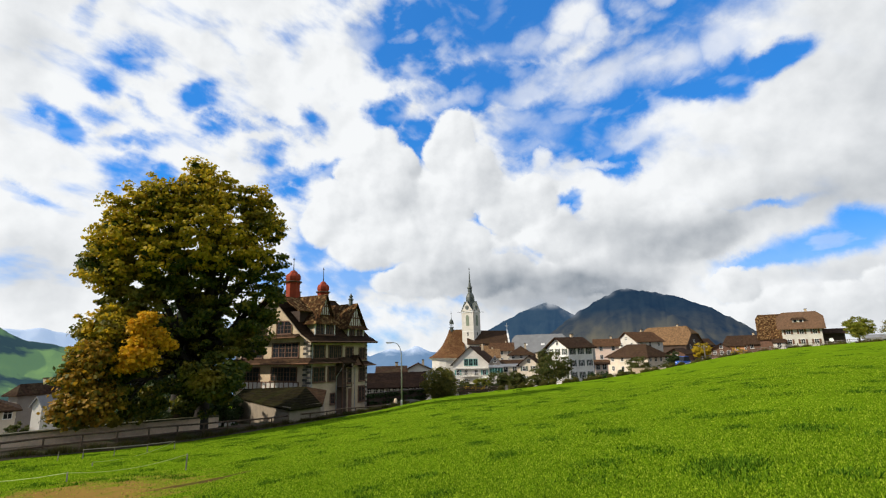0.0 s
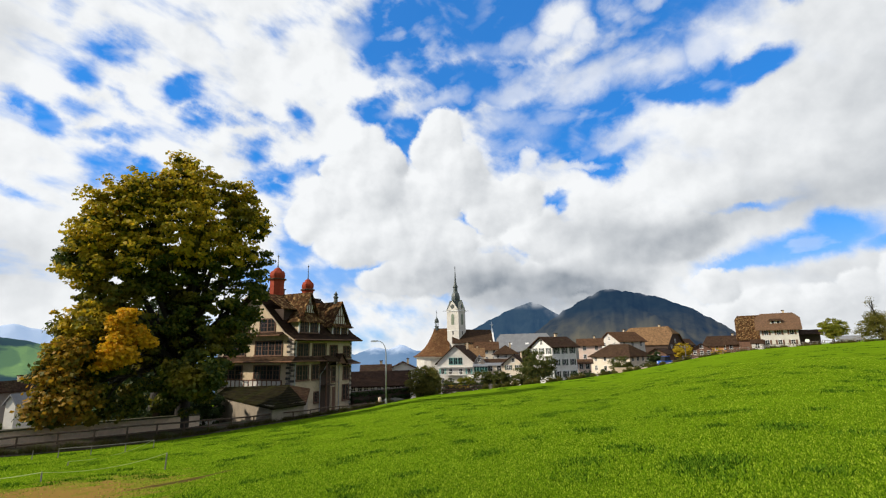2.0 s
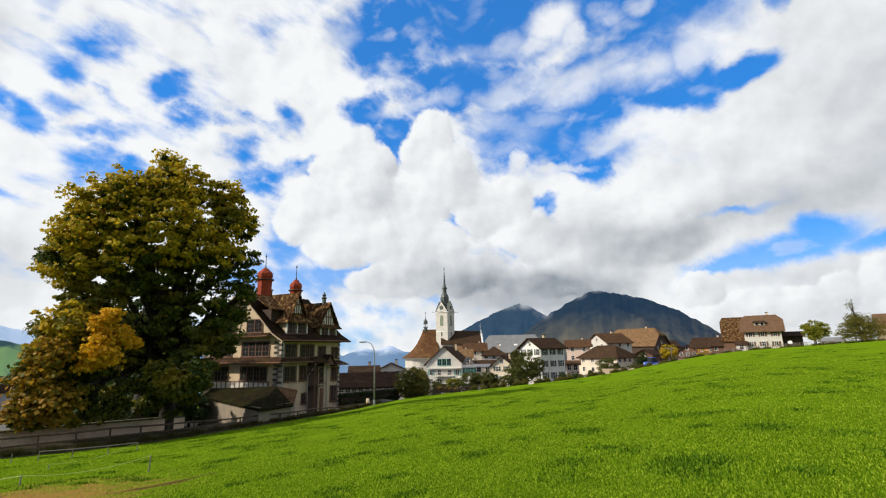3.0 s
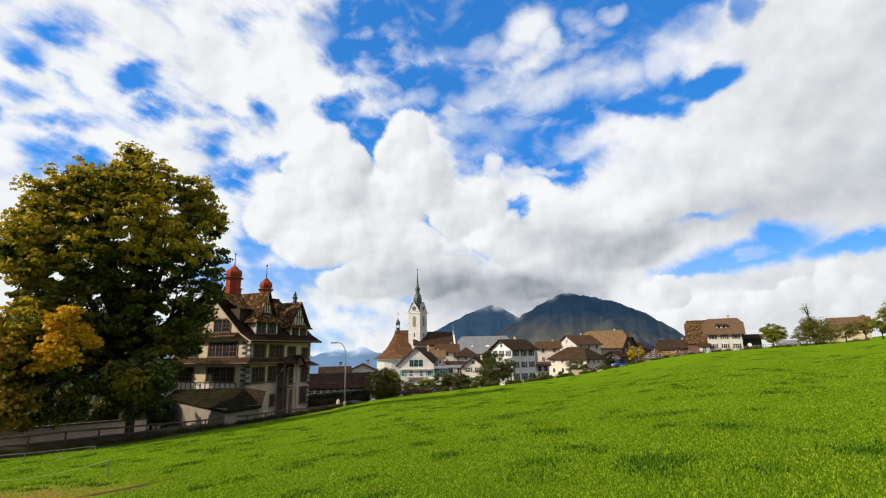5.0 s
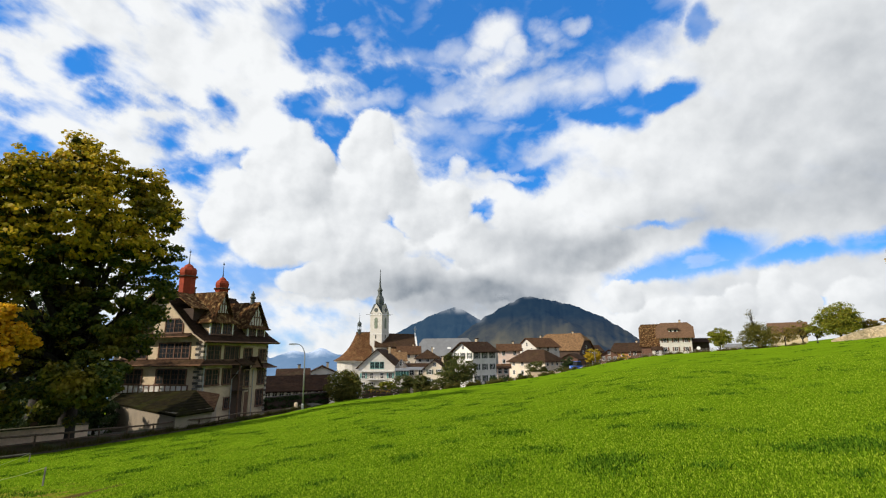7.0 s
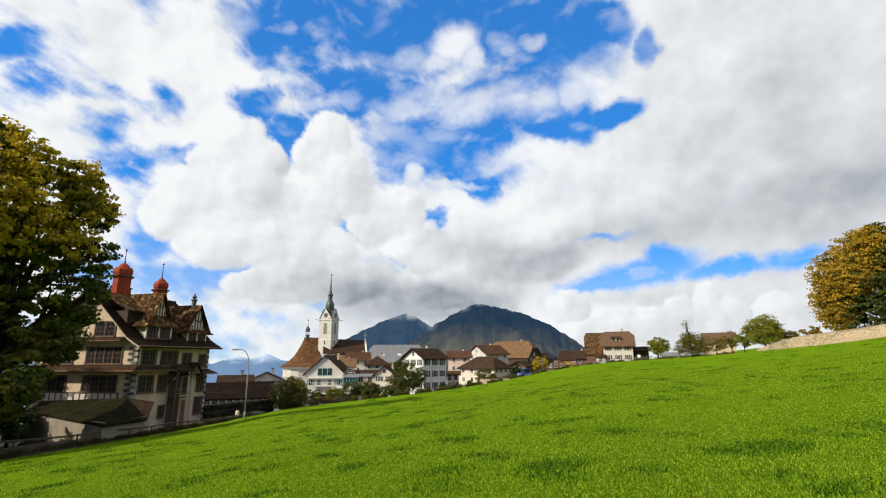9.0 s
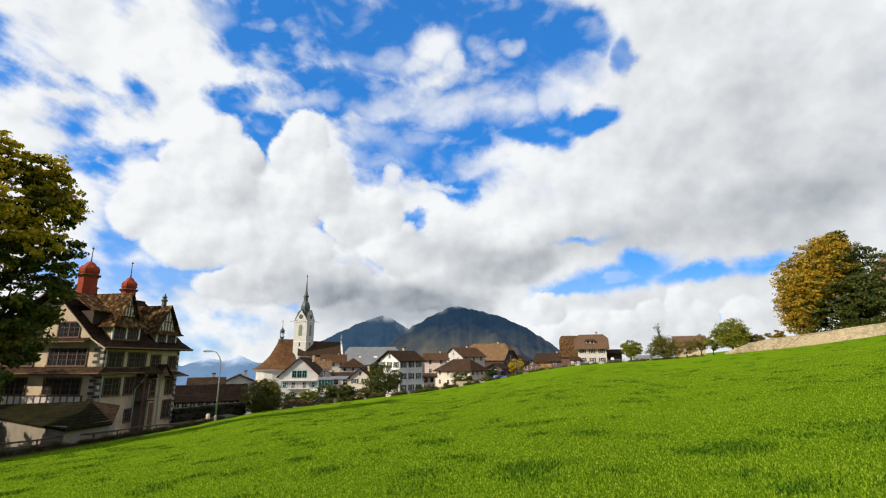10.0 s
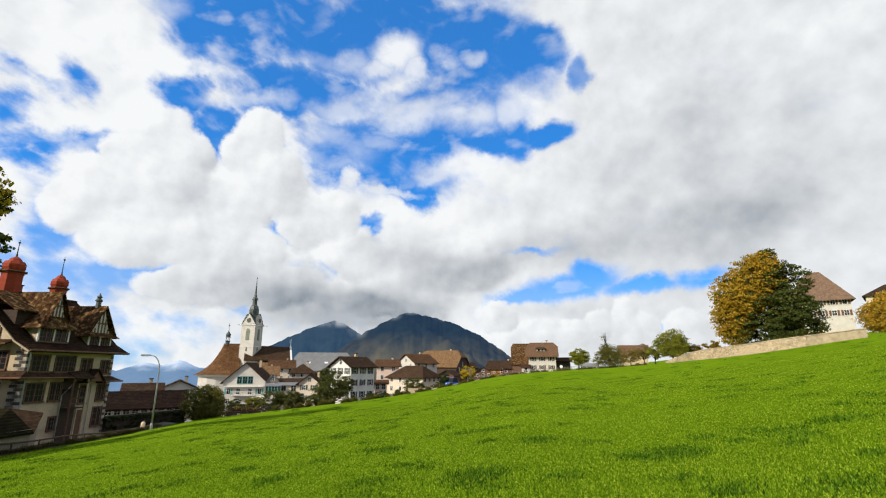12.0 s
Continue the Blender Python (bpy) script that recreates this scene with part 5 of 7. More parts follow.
for corner, (cx, cy, sx_, sy_) in {"near": (0, 0, 1, 1), "end": (ML, 0, -1, 1)}.items():
    zz, i = MB + 0.6, 0
    while zz < 3.0:
        la, lb = (0.5, 0.34) if i % 2 else (0.3, 0.62)
        key = (la, sx_)
        if key not in block:
            xa, xb = sorted((-sx_ * 0.035, sx_ * la))
            block[key] = Shape().box(xa, xb, -0.035, lb, 0.015, 0.285).mesh("quoin", QUOIN if i % 2 else QUOIN_DARK)
            block[key, "side"] = Shape().box(*sorted((-sx_ * 0.03, sx_ * 0.05)), lb + 0.02, 1.12 if i % 2 else 0.98, 0.015, 0.285).mesh("quoin", QUOIN_DARK if i % 2 else QUOIN)
        for q in (part("quoin", block[key], QUOIN, manor), part("quoin", block[key, "side"], QUOIN, manor)):
            q.location = (cx, cy, zz)
        zz += 0.3
        i += 1
# small roofs that shelter each floor
pent = Shape()
pent.slab([(-1.15, -0.9, 0.62), (0.0, -0.3, 1.2), (0.0, MD + 0.3, 1.2), (-1.15, MD + 0.9, 0.62)][::-1], 0.12)
pent.slab([(-1.15, -0.9, 0.62), (4.7, -0.9, 0.55), (4.7, 0.0, 1.05), (0.0, 0.0, 1.2)], 0.12)
pent.slab([(8.4, -0.9, 0.05), (ML + 0.8, -0.9, 0.05), (ML + 0.1, 0.0, 0.55), (8.4, 0.0, 0.55)], 0.12)
part("pent_roof", pent, TILE_BROWN, manor, "narrow tiled pent roof between floors")
part("pent_roof", Shape().slab([(-0.9, 1.4, 3.62), (0.0, 1.4, 4.02), (0.0, 11.6, 4.02), (-0.9, 11.6, 3.62)][::-1], 0.1), TILE_DARK, manor)
for gutter in (((-1.2, -0.95, 0.56), (-1.2, MD + 0.9, 0.56)), ((-1.2, -0.95, 0.56), (4.7, -0.95, 0.49)), ((8.4, -0.95, 0.0), (ML + 0.8, -0.95, 0.0)), ((-0.95, 1.4, 3.58), (-0.95, 11.6, 3.58)), ((-1.0, -1.16, 3.0), (ML + 0.9, -1.16, 3.0))):
    part("gutter", Shape().tube(gutter, 0.08, 6), COPPER, manor)
part("pent_beam", Shape().box(-0.16, -0.02, 0.2, MD - 0.2, 0.42, 0.6).box(-0.9, -0.8, -0.6, MD, 0.42, 0.52), DARK_WOOD, manor)
for i in range(12):
    y = 0.4 + i * 1.1
    part("bracket", Shape().box(-0.85, 0.0, y - 0.05, y + 0.05, 0.46, 0.58), DARK_WOOD, manor)


def cross_gable(x0, x1, zw, apex, win_z0, win_z1, front=0.35, lift=0.0, narrow=1.0):
    """A gabled dormer that grows out of the long front: tiled cheeks, timbered top, a row of casements."""
    c = (x0 + x1) / 2
    dorm = part("dormer", Shape().box(x0, x1, front, 4.6, 3.2, zw), PLASTER, manor)
    r = Shape()
    k = (apex - zw) / (c - x0)
    w2 = (c - x0) * 0.78 * narrow
    za = zw + 0.15 + lift
    xl, xr, zs = c - (c - x0 + 0.55) * narrow, c + (c - x0 + 0.55) * narrow, zw - 0.25 + lift
    # skirt over the windows
    r.slab([(x0 - 0.55, front - 0.65, zw - 0.28), (x1 + 0.55, front - 0.65, zw - 0.28), (xr - 0.4, front + 0.25, zs + 0.6), (xl + 0.4, front + 0.25, zs + 0.6)], 0.1)
    if lift:
        r.slab([(x0 - 0.55, front - 0.65, zw - 0.28), (xl + 0.4, front + 0.25, zs + 0.6), (xl + 0.4, 5.2, zs + 0.6), (x0 - 0.55, 5.2, zw - 0.28)], 0.1)
        r.slab([(xr - 0.4, front + 0.25, zs + 0.6), (x1 + 0.55, front - 0.65, zw - 0.28), (x1 + 0.55, 5.2, zw - 0.28), (xr - 0.4, 5.2, zs + 0.6)], 0.1)
    # two steep planes
    r.slab([(xl, front - 0.35, zs), (c, front - 0.35, apex), (c, 6.3, apex), (xl, 6.3, zs)], 0.14)
    r.slab([(c, front - 0.35, apex), (xr, front - 0.35, zs), (xr, 6.3, zs), (c, 6.3, apex)], 0.14)
    part("dormer_roof", r, TILE_SHINGLE, dorm, "patched brown and straw coloured tiles")
    g = Shape()
    kk = len(g.v)
    g.v += [(c - w2, front, za), (c + w2, front, za), (c, front, apex - 0.25), (c - w2, front + 0.2, za), (c + w2, front + 0.2, za), (c, front + 0.2, apex - 0.25)]
    g.f += [(kk, kk + 1, kk + 2), (kk + 5, kk + 4, kk + 3), (kk, kk + 3, kk + 4, kk + 1), (kk + 1, kk + 4, kk + 5, kk + 2), (kk + 2, kk + 5, kk + 3, kk)]
    part("gable_panel", g, WHITE_WALL, dorm)
    for dx in ((-0.55, -0.18, 0.18, 0.55) if narrow < 1 else (-0.9, -0.45, 0.0, 0.45, 0.9)):
        top = apex - 0.3 - abs(dx) * (apex - za) / w2
        part("gable_stud", Shape().box(c + dx - 0.07, c + dx + 0.07, front - 0.06, front, za, max(za + 0.3, top)), BROWN_WOOD, dorm)
    part("gable_beam", Shape().box(c - w2 * 0.55, c + w2 * 0.55, front - 0.07, front, za + 0.95, za + 1.1), BROWN_WOOD, dorm)
    half = (x1 - x0) / 2
    for a, b in ((x0 + 0.22, c - 0.18), (c + 0.18, x1 - 0.22)):
        manor_window("f", a, b, win_z0, win_z1, 2, at=front)
    for px_ in (x0 + 0.02, c, x1 - 0.02):
        part("pilaster", Shape().box(px_ - 0.08, px_ + 0.08, front - 0.1, front + 0.02, 3.3, zw - 0.2), WHITE_PAINT, dorm)
    return dorm


cross_gable(0.95, 4.4, 5.45, 8.85, 3.95, 5.15, lift=0.75, narrow=0.6)
cross_gable(7.0, 10.1, 5.0, 8.15, 3.5, 4.75)
# upper lean-to beside the first gable
part("dormer_roof", Shape().slab([(-0.6, 1.5, 6.75), (1.75, 1.5, 6.75), (2.3, 4.6, 8.7), (-0.6, 4.6, 8.7)], 0.12), TILE_SHINGLE, manor)
# a solid dark box stands in for the shade inside the loft opening
part("dormer", Shape().box(0.1, 1.6, 2.0, 5.0, 5.4, 6.75), DARK_WOOD, manor, "dark box in place of the shaded loft opening")

# turrets
def turret(x, y, r, z0, z1, z2, z3):
    s = Shape().lathe([(r, z0), (r, z1 - 0.18), (r * 1.06, z1 - 0.15), (r * 1.06, z1)], x, y, 8)
    t = part("turret", s, RED_PAINT, manor, "red painted turret with a bulbous cap")
    h = z2 - z1
    part("turret_cornice", Shape().lathe([(r * 1.1, z1 - 0.02), (r * 1.3, z1 + 0.06), (r * 1.3, z1 + 0.14), (r * 1.0, z1 + 0.2)], x, y, 8), BROWN_WOOD, t)
    part("turret_dome", Shape().lathe([(r * 0.92, z1 + 0.15), (r * 1.08, z1 + h * 0.3), (r * 1.08, z1 + h * 0.5), (r * 0.9, z1 + h * 0.68), (r * 0.66, z1 + h * 0.72), (r * 0.52, z1 + h * 0.86), (r * 0.2, z2)], x, y, 8), RED_PAINT, t)
    part("finial", Shape().lathe([(0.1, z2 - 0.05), (0.05, z2 + 0.5), (0.03, z3 - 0.35), (0.11, z3 - 0.28), (0.11, z3 - 0.18), (0.02, z3 - 0.1), (0.015, z3 + 0.1)], x, y, 6), DARK_METAL, t)
    return t


turret(2.57, 5.95, 0.93, 7.4, 10.8, 12.45, 14.2)
turret(6.75, 4.6, 0.78, 7.6, 9.75, 11.35, 13.3)
# little clay pinnacle and chimneys on the ridge
part("pinnacle", Shape().lathe([(0.3, 7.9), (0.26, 8.6), (0.38, 8.7), (0.38, 8.8), (0.18, 9.0), (0.3, 9.15), (0.14, 9.35), (0.05, 9.6)], 8.55, 1.2, 6), SLATE, manor)
for x, y in ((3.9, 6.5), (9.2, 6.7)):
    ch = part("chimney", Shape().box(x - 0.3, x + 0.3, y - 0.3, y + 0.3, 8.2, 9.7), BROWN_WOOD, manor)
    part("chimney_cap", Shape().box(x - 0.38, x + 0.38, y - 0.38, y + 0.38, 9.7, 9.82), TILE_DARK, ch)
# entrance porch: flat dark panel for the recess's shade, posts, small gabled canopy
porch = part("porch", Shape().box(4.5, 6.4, -0.06, 0.0, MB, 0.55), DARK_WOOD, manor, "entrance porch, a dark panel standing in for its shaded recess")
pr = Shape()
pr.slab([(6.3, -1.1, 0.0), (7.55, -1.1, 1.35), (7.55, 0.1, 1.35), (6.3, 0.1, 0.0)], 0.12)
pr.slab([(7.55, -1.1, 1.35), (8.75, -1.1, -0.05), (8.75, 0.1, -0.05), (7.55, 0.1, 1.35)], 0.12)
part("porch_roof", pr, TILE_DARK, porch)
part("porch_roof", Shape().slab([(4.6, -1.3, 0.45), (6.9, -1.3, 0.45), (6.9, 0.0, 1.15), (4.6, 0.0, 1.15)], 0.12), TILE_DARK, porch)
gp = Shape()
gp.v += [(6.55, -0.9, 0.05), (8.5, -0.9, 0.05), (7.55, -0.9, 1.15), (6.55, -0.8, 0.05), (8.5, -0.8, 0.05), (7.55, -0.8, 1.15)]
gp.f += [(0, 1, 2), (5, 4, 3), (0, 3, 4, 1), (1, 4, 5, 2), (2, 5, 3, 0)]
part("porch_gable", gp, BROWN_WOOD, porch)
part("porch_lintel", Shape().box(4.5, 6.4, -0.5, -0.065, 0.1, 0.4), DARK_WOOD, porch)
for x, m_ in ((4.6, BROWN_WOOD), (6.42, PLASTER)):
    part("porch_post", Shape().lathe([(0.11, MB), (0.09, 0.4)], x, -1.0, 8), m_, porch)
for zf in (-2.4, -0.6):
    part("porch_floor", Shape().box(4.5, 6.4, -0.9, -0.065, zf - 0.12, zf), DARK_WOOD, porch)
part("porch_rail", Shape().box(4.6, 6.42, -1.04, -0.96, -1.55, -1.47), BROWN_WOOD, porch)
part("porch_rail", Shape().box(4.6, 6.42, -1.04, -0.96, -2.05, -1.97), BROWN_WOOD, porch)
manor_window("f", 6.75, 7.5, -2.1, -0.35, 1)
door = part("door", Shape().box(6.7, 7.55, -0.05, -0.004, -5.6, -2.75), BROWN_WOOD, manor)
part("door_frame", Shape().ring(6.7, 7.55, -5.6, -2.75, 0.12, -0.1, -0.004), PLASTER, door)
part("downpipe", Shape().tube([(5.0, -0.9, 0.3), (4.75, -0.5, -0.5), (4.42, -0.14, -1.2), (4.42, -0.14, MB)], 0.06, 6), GALV, manor)
for x, z0 in ((7.95, -0.2), (0.15, 3.0)):
    part("downpipe", Shape().tube([(x, -0.16, z0), (x, -0.16, MB)], 0.06, 6), GALV, manor)

# ---- low outbuilding with the mossy roof before the manor ----
SA, SB, SC = Vector((-14.04, 43.81, -3.2)), Vector((-23.2, 53.16, -2.72)), Vector((-12.06, 47.49, -3.25))
SE, SD = Vector((-12.69, 51.46, -2.15)), Vector((-20.4, 57.2, -2.4))
shed = thing("outbuilding", -17.5, 48.5, 0, 0, "low plastered outbuilding with a mossy hipped roof", "outbuilding")
off = Vector((17.5, -48.5, 0))
wall_plan = [SA, SC, SE, SD, SB]
mid = sum(wall_plan, Vector()) / 5
plan = [((p - mid) * 0.95 + mid + off) for p in wall_plan]
part("wall", Shape().hexa([(p.x, p.y) for p in plan], -7.0, -3.05), SHED_WALL, shed)
R1, R2 = Vector((-22.3, 53.6, -1.95)) + off, Vector((-14.2, 48.98, -1.58)) + off
a, b, c, d, e = (p + off for p in (SA, SB, SC, SD, SE))
part("roof", Shape().slab([b, a, R2, R1], 0.15).slab([a, c, R2], 0.15), MOSS_ROOF, shed, "moss-grown roof slope")
part("roof", Shape().slab([c, e, R2], 0.15).slab([e, d, R1, R2], 0.15).slab([d, b, R1], 0.15), TILE_RUST, shed, "rusty tiled roof slope")
part("vent", Shape().box(-4.2, -3.6, -1.2, -1.0, -4.6, -4.45), DARK_METAL, shed)

# ================= road, railing, garden wall =================
ROAD_A, ROAD_B = Vector((-5.3, 56.8)), Vector((-0.5452, -0.8383))      # a point of the meadow's edge at the lamp, and the way back along it
ROAD_N = Vector((-0.8383, 0.5452))                                       # across the road, away from the meadow


def along(s, o=0.0):
    p = ROAD_A + ROAD_B * s + ROAD_N * o
    return p.x, p.y


def build_road():
    s = Shape()
    prev = None
    for i in range(60):
        t = -14 + i * 2.0
        pts = []
        for o in (1.6, 6.2):
            x, y = along(t, o)
            x0, y0 = along(t, 1.9)
            pts.append((x, y, min(gz(x0, y0), gz(*along(t, 4.0))) + 0.06))
        if prev:
            s.face(prev[0], prev[1], pts[1], pts[0])
        prev = pts
    return solid("road", s, ASPHALT, "narrow grey asphalt lane beside the meadow", "road", kind="structure")


build_road()


def build_railing():
    rail = thing("railing", 0, 0, 0, 0, "weathered steel railing along the lane", "railing")
    top, low, posts = [], [], []
    for i in range(32):
        t = 1.0 + i * 2.0
        x, y = along(t, 0.5 + 0.7 * min(1.0, max(0.0, (t - 12.0) / 8.0)))
        # its top keeps an even line while the meadow's edge dips and swells
        z = rise(float(np.interp(math.degrees(math.atan2(x, y)), [-50, -41, -22, -14.4, -11.8, -5.8, -4], [-6.7, -6.72, -6.74, -6.4, -6.17, -5.95, -5.85])), math.hypot(x, y)) - 0.98
        lean = 0.02 * math.sin(i * 1.7)
        posts.append((x, y, z))
        top.append((x + lean, y, z + 0.98 + 0.03 * math.sin(i * 2.1)))
        low.append((x, y, z + 0.5 + 0.02 * math.sin(i * 1.3)))
    post = Shape().lathe([(0.06, -0.5), (0.055, 1.0), (0.03, 1.03)], 0, 0, 6).mesh("post", RUST_METAL)
    for p in posts:
        ob = part("post", post, RUST_METAL, rail)
        ob.location = p
    part("top_rail", Shape().tube(top, 0.065, 6), RUST_METAL, rail)
    part("middle_rail", Shape().tube(low, 0.055, 6), RUST_METAL, rail)


build_railing()


def build_verge():
    """A weedy dark strip between the meadow and the lane."""
    s, prev = Shape(), None
    for i in range(60):
        t = -4 + i * 1.5
        row = []
        for o in (0.05 + 0.12 * math.sin(i * 1.9), 1.65):
            x, y = along(t, o)
            row.append((x, y, gz(*along(t, 0.0)) + (0.03 if o < 1 else 0.16 + 0.34 * min(1.0, max(0.0, (t - 12.0) / 8.0)))))
        if prev:
            s.face(prev[0], prev[1], row[1], row[0])
        prev = row
    return solid("verge", s, VERGE, "dark weedy earth strip beside the lane", "verge", kind="structure")


build_verge()


def build_garden_wall():
    """A plastered wall on the far side of the lane, with a mossy coping."""
    w = Shape()
    cap = Shape()
    for i in range(25):
        t = 18.6 + i * 2.0
        a0, a1 = along(t, 6.3), along(t + 2.0, 6.3)
        b0, b1 = along(t, 6.7), along(t + 2.0, 6.7)
        r0, r1 = math.hypot(*a0), math.hypot(*a1)
        z0, z1 = rise(-6.2, r0), rise(-6.2, r1)
        zb = min(gz(*a0), gz(*a1)) - 0.8
        k = len(w.v)
        w.v += [(*a0, zb), (*a1, zb), (*b1, zb), (*b0, zb), (*a0, z0), (*a1, z1), (*b1, z1), (*b0, z0)]
        w.f += [(k, k + 1, k + 5, k + 4)[::-1], (k + 2, k + 3, k + 7, k + 6)[::-1], (k + 4, k + 5, k + 6, k + 7)[::-1]]
        c0, c1, d0, d1 = along(t, 6.2), along(t + 2.0, 6.2), along(t, 6.8), along(t + 2.0, 6.8)
        cap.slab([(*c0, z0 + 0.12), (*d0, z0 + 0.12), (*d1, z1 + 0.12), (*c1, z1 + 0.12)], 0.12)
    wall = thing("wall_garden", 0, 0, 0, 0, "stained plaster garden wall with mossy coping beside the lane", "wall", kind="structure")
    part("wall_face", w, CONCRETE, wall)
    part("coping", cap, MOSS_CAP, wall)


build_garden_wall()


def ground_range(az, el, r=5.0):
    """How far off the ground is first met, looking down at an angle."""
    while r < 90 and rise(el, r) > gz(*bearing(az, r)):
        r += 0.4
    return r


def wooden_stake(az, el_foot, h=0.55):
    r = ground_range(az, el_foot)
    x, y = bearing(az, r)
    z = gz(x, y)
    ob = solid("fence_stake", Shape().lathe([(0.022, -0.2), (0.02, h - 0.05), (0.01, h)], 0, 0, 6), GREY_WOOD, "thin grey wooden fence stake in the grass", "fence stake", "fence stakes",
               at=pose(x, y, z, 3 * math.sin(az * 7), 3 * math.cos(az * 5), 0))
    return x, y, z + h


tips = [wooden_stake(a, e, h) for a, e, h in ((-47.0, -9.4, 0.3), (-37.15, -10.6, 0.28), (-27.6, -11.0, 0.52))]
low_tips = [wooden_stake(a, e, 0.42) for a, e in ((-38.0, -8.75), (-36.2, -8.85), (-33.8, -8.95), (-31.1, -9.0), (-28.8, -8.95))]


def sagging(points, sag=0.12):
    out = []
    for p, q in zip(points, points[1:]):
        for i in range(6):
            t = i / 6
            out.append(tuple(p[k] * (1 - t) + q[k] * t - (sag * 4 * t * (1 - t) if k == 2 else 0) for k in range(3)))
    return out + [points[-1]]


solid("fence_tape", Shape().tube(sagging([(x, y, z - 0.03) for x, y, z in tips], 0.16), 0.010, 5), ROPE, "slack pale fence tape strung between stakes", "fence tape")
solid("fence_tape", Shape().tube(sagging([low_tips[-1], wooden_stake(-35.4, -9.6, 0.15)], 0.22), 0.010, 5), ROPE, "slack pale fence tape strung between stakes", "fence tape")
solid("pole_rail", Shape().tube(low_tips[1:], 0.025, 6), GREY_WOOD, "long grey wooden pole laid on fence stakes", "pole")


def build_lamp():
    x, y = bearing(-5.28, 57)
    z = gz(x, y)
    lamp = thing("street_lamp", x, y, z, 0, "tall slim galvanised street lamp with a curved arm", "street lamp")
    h = rise(1.1, 57) - z
    part("base", Shape().lathe([(0.13, 0), (0.13, 0.5), (0.09, 0.6)], 0, 0, 10), GALV, lamp)
    arm = [(0, 0, 0.4), (0, 0, h * 0.55), (-0.02, 0, h * 0.8)] + [(-0.9 + 0.88 * math.cos(a), 0, h * 0.8 + (h * 0.2) * math.sin(a)) for a in [radians(d) for d in (15, 35, 55, 75, 90)]]
    part("pole", Shape().tube(arm, [0.085, 0.07, 0.06, 0.055, 0.05, 0.045, 0.04, 0.04], 8), GALV, lamp, smooth=True)
    head = part("lamp_head", Shape().hexa([(-1.85, -0.12), (-0.85, -0.09), (-0.85, 0.09), (-1.85, 0.12)], h - 0.06, h + 0.08, 0.8), GALV, lamp)
    part("lens", Shape().hexa([(-1.75, -0.1), (-1.15, -0.1), (-1.15, 0.1), (-1.75, 0.1)], h - 0.11, h - 0.06), WHITE_PAINT, head)
    part("bollard", Shape().lathe([(0.2, 0), (0.2, 0.6), (0.12, 0.75)], -0.75, 0.3, 8), CONCRETE, lamp)


build_lamp()

# ================= church =================
CR = 230.0


def arched(half, z0, z1, y0, y1):
    """A round-headed panel."""
    plan = [(-half, z0), (half, z0)] + [(half * math.cos(q), z1 + half * math.sin(q)) for q in [math.pi * i / 8 for i in range(9)]]
    s = Shape().hexa(plan, -y1, -y0)
    s.v = [(x, -z, y) for x, y, z in s.v]
    return s


cx0, cy0 = bearing(3.16, CR)
church = thing("church", cx0, cy0, 0, -3.2, "white village church with a brown roof and slender spire", "church")
tower = part("tower", Shape().box(-3.25, 3.25, -3.25, 3.25, -13, 19.6), WHITE_WALL, church, "white square bell tower with clock gables")
tower.matrix_basis = pose(0, 0, 0, 0, 0, -31)
part("cornice", Shape().box(-3.55, 3.55, -3.55, 3.55, 19.35, 19.75), WHITE_PAINT, tower)
part("string_course", Shape().box(-3.36, 3.36, -3.36, 3.36, 10.2, 10.45), WHITE_PAINT, tower)
for a in range(4):
    part("gargoyle", Shape().box(-0.07, 0.07, -6.6, -4.7, 19.5, 19.65), DARK_METAL, tower).matrix_basis = pose(0, 0, 0, 0, 0, 90 * a + 45)
    g = Shape()
    g.v += [(-3.3, -3.3, 19.9), (3.3, -3.3, 19.9), (0, -3.3, 24.6), (-3.3, -2.6, 19.9), (3.3, -2.6, 19.9), (0, -2.6, 24.6)]
    g.f += [(0, 1, 2), (5, 4, 3), (1, 4, 5, 2), (2, 5, 3, 0)]
    ob = part("clock_gable", g, WHITE_WALL, tower)
    ob.matrix_basis = pose(0, 0, 0, 0, 0, 90 * a)
    part("clock_face", Shape().lathe([(1.05, -0.03), (1.05, 0.03)], 0, 0, 20), SLATE, ob).matrix_basis = pose(0, -3.35, 21.6, 90, 0, 0)
    part("gable_roof", Shape().slab([(-3.45, -3.42, 19.8), (0, -3.42, 24.85), (0, 0, 24.85), (-3.45, -2.0, 19.8)], 0.12).slab([(0, -3.42, 24.85), (3.45, -3.42, 19.8), (3.45, -2.0, 19.8), (0, 0, 24.85)], 0.12), SLATE, ob)
    bel = part("belfry_window", arched(0.85, 12.9, 17.2, -3.32, -3.2), LOUVRE_PAINT, tower, "green louvred belfry window")
    bel.matrix_basis = pose(0, 0, 0, 0, 0, 90 * a)
    for i in range(8):
        part("louvre", Shape().box(-0.7, 0.7, -3.38, -3.322, 13.2 + i * 0.5, 13.42 + i * 0.5), LOUVRE_PAINT, bel)
    part("slit_window", Shape().box(-0.3, 0.3, -3.3, -3.2, 8.2, 9.9), GLASS, tower).matrix_basis = pose(0, 0, 0, 0, 0, 90 * a)
part("spire", Shape().lathe([(2.3, 22.5), (2.0, 24.6), (2.1, 25.6), (2.05, 26.8), (1.6, 28.2), (1.05, 29.0), (1.0, 29.4), (1.0, 31.0), (1.35, 31.2), (1.25, 31.7), (0.75, 32.4), (0.45, 34.0), (0.28, 37.0), (0.1, 40.4), (0.06, 42.0)], 0, 0, 8), SLATE, tower, "dark bulbous cap and needle spire")
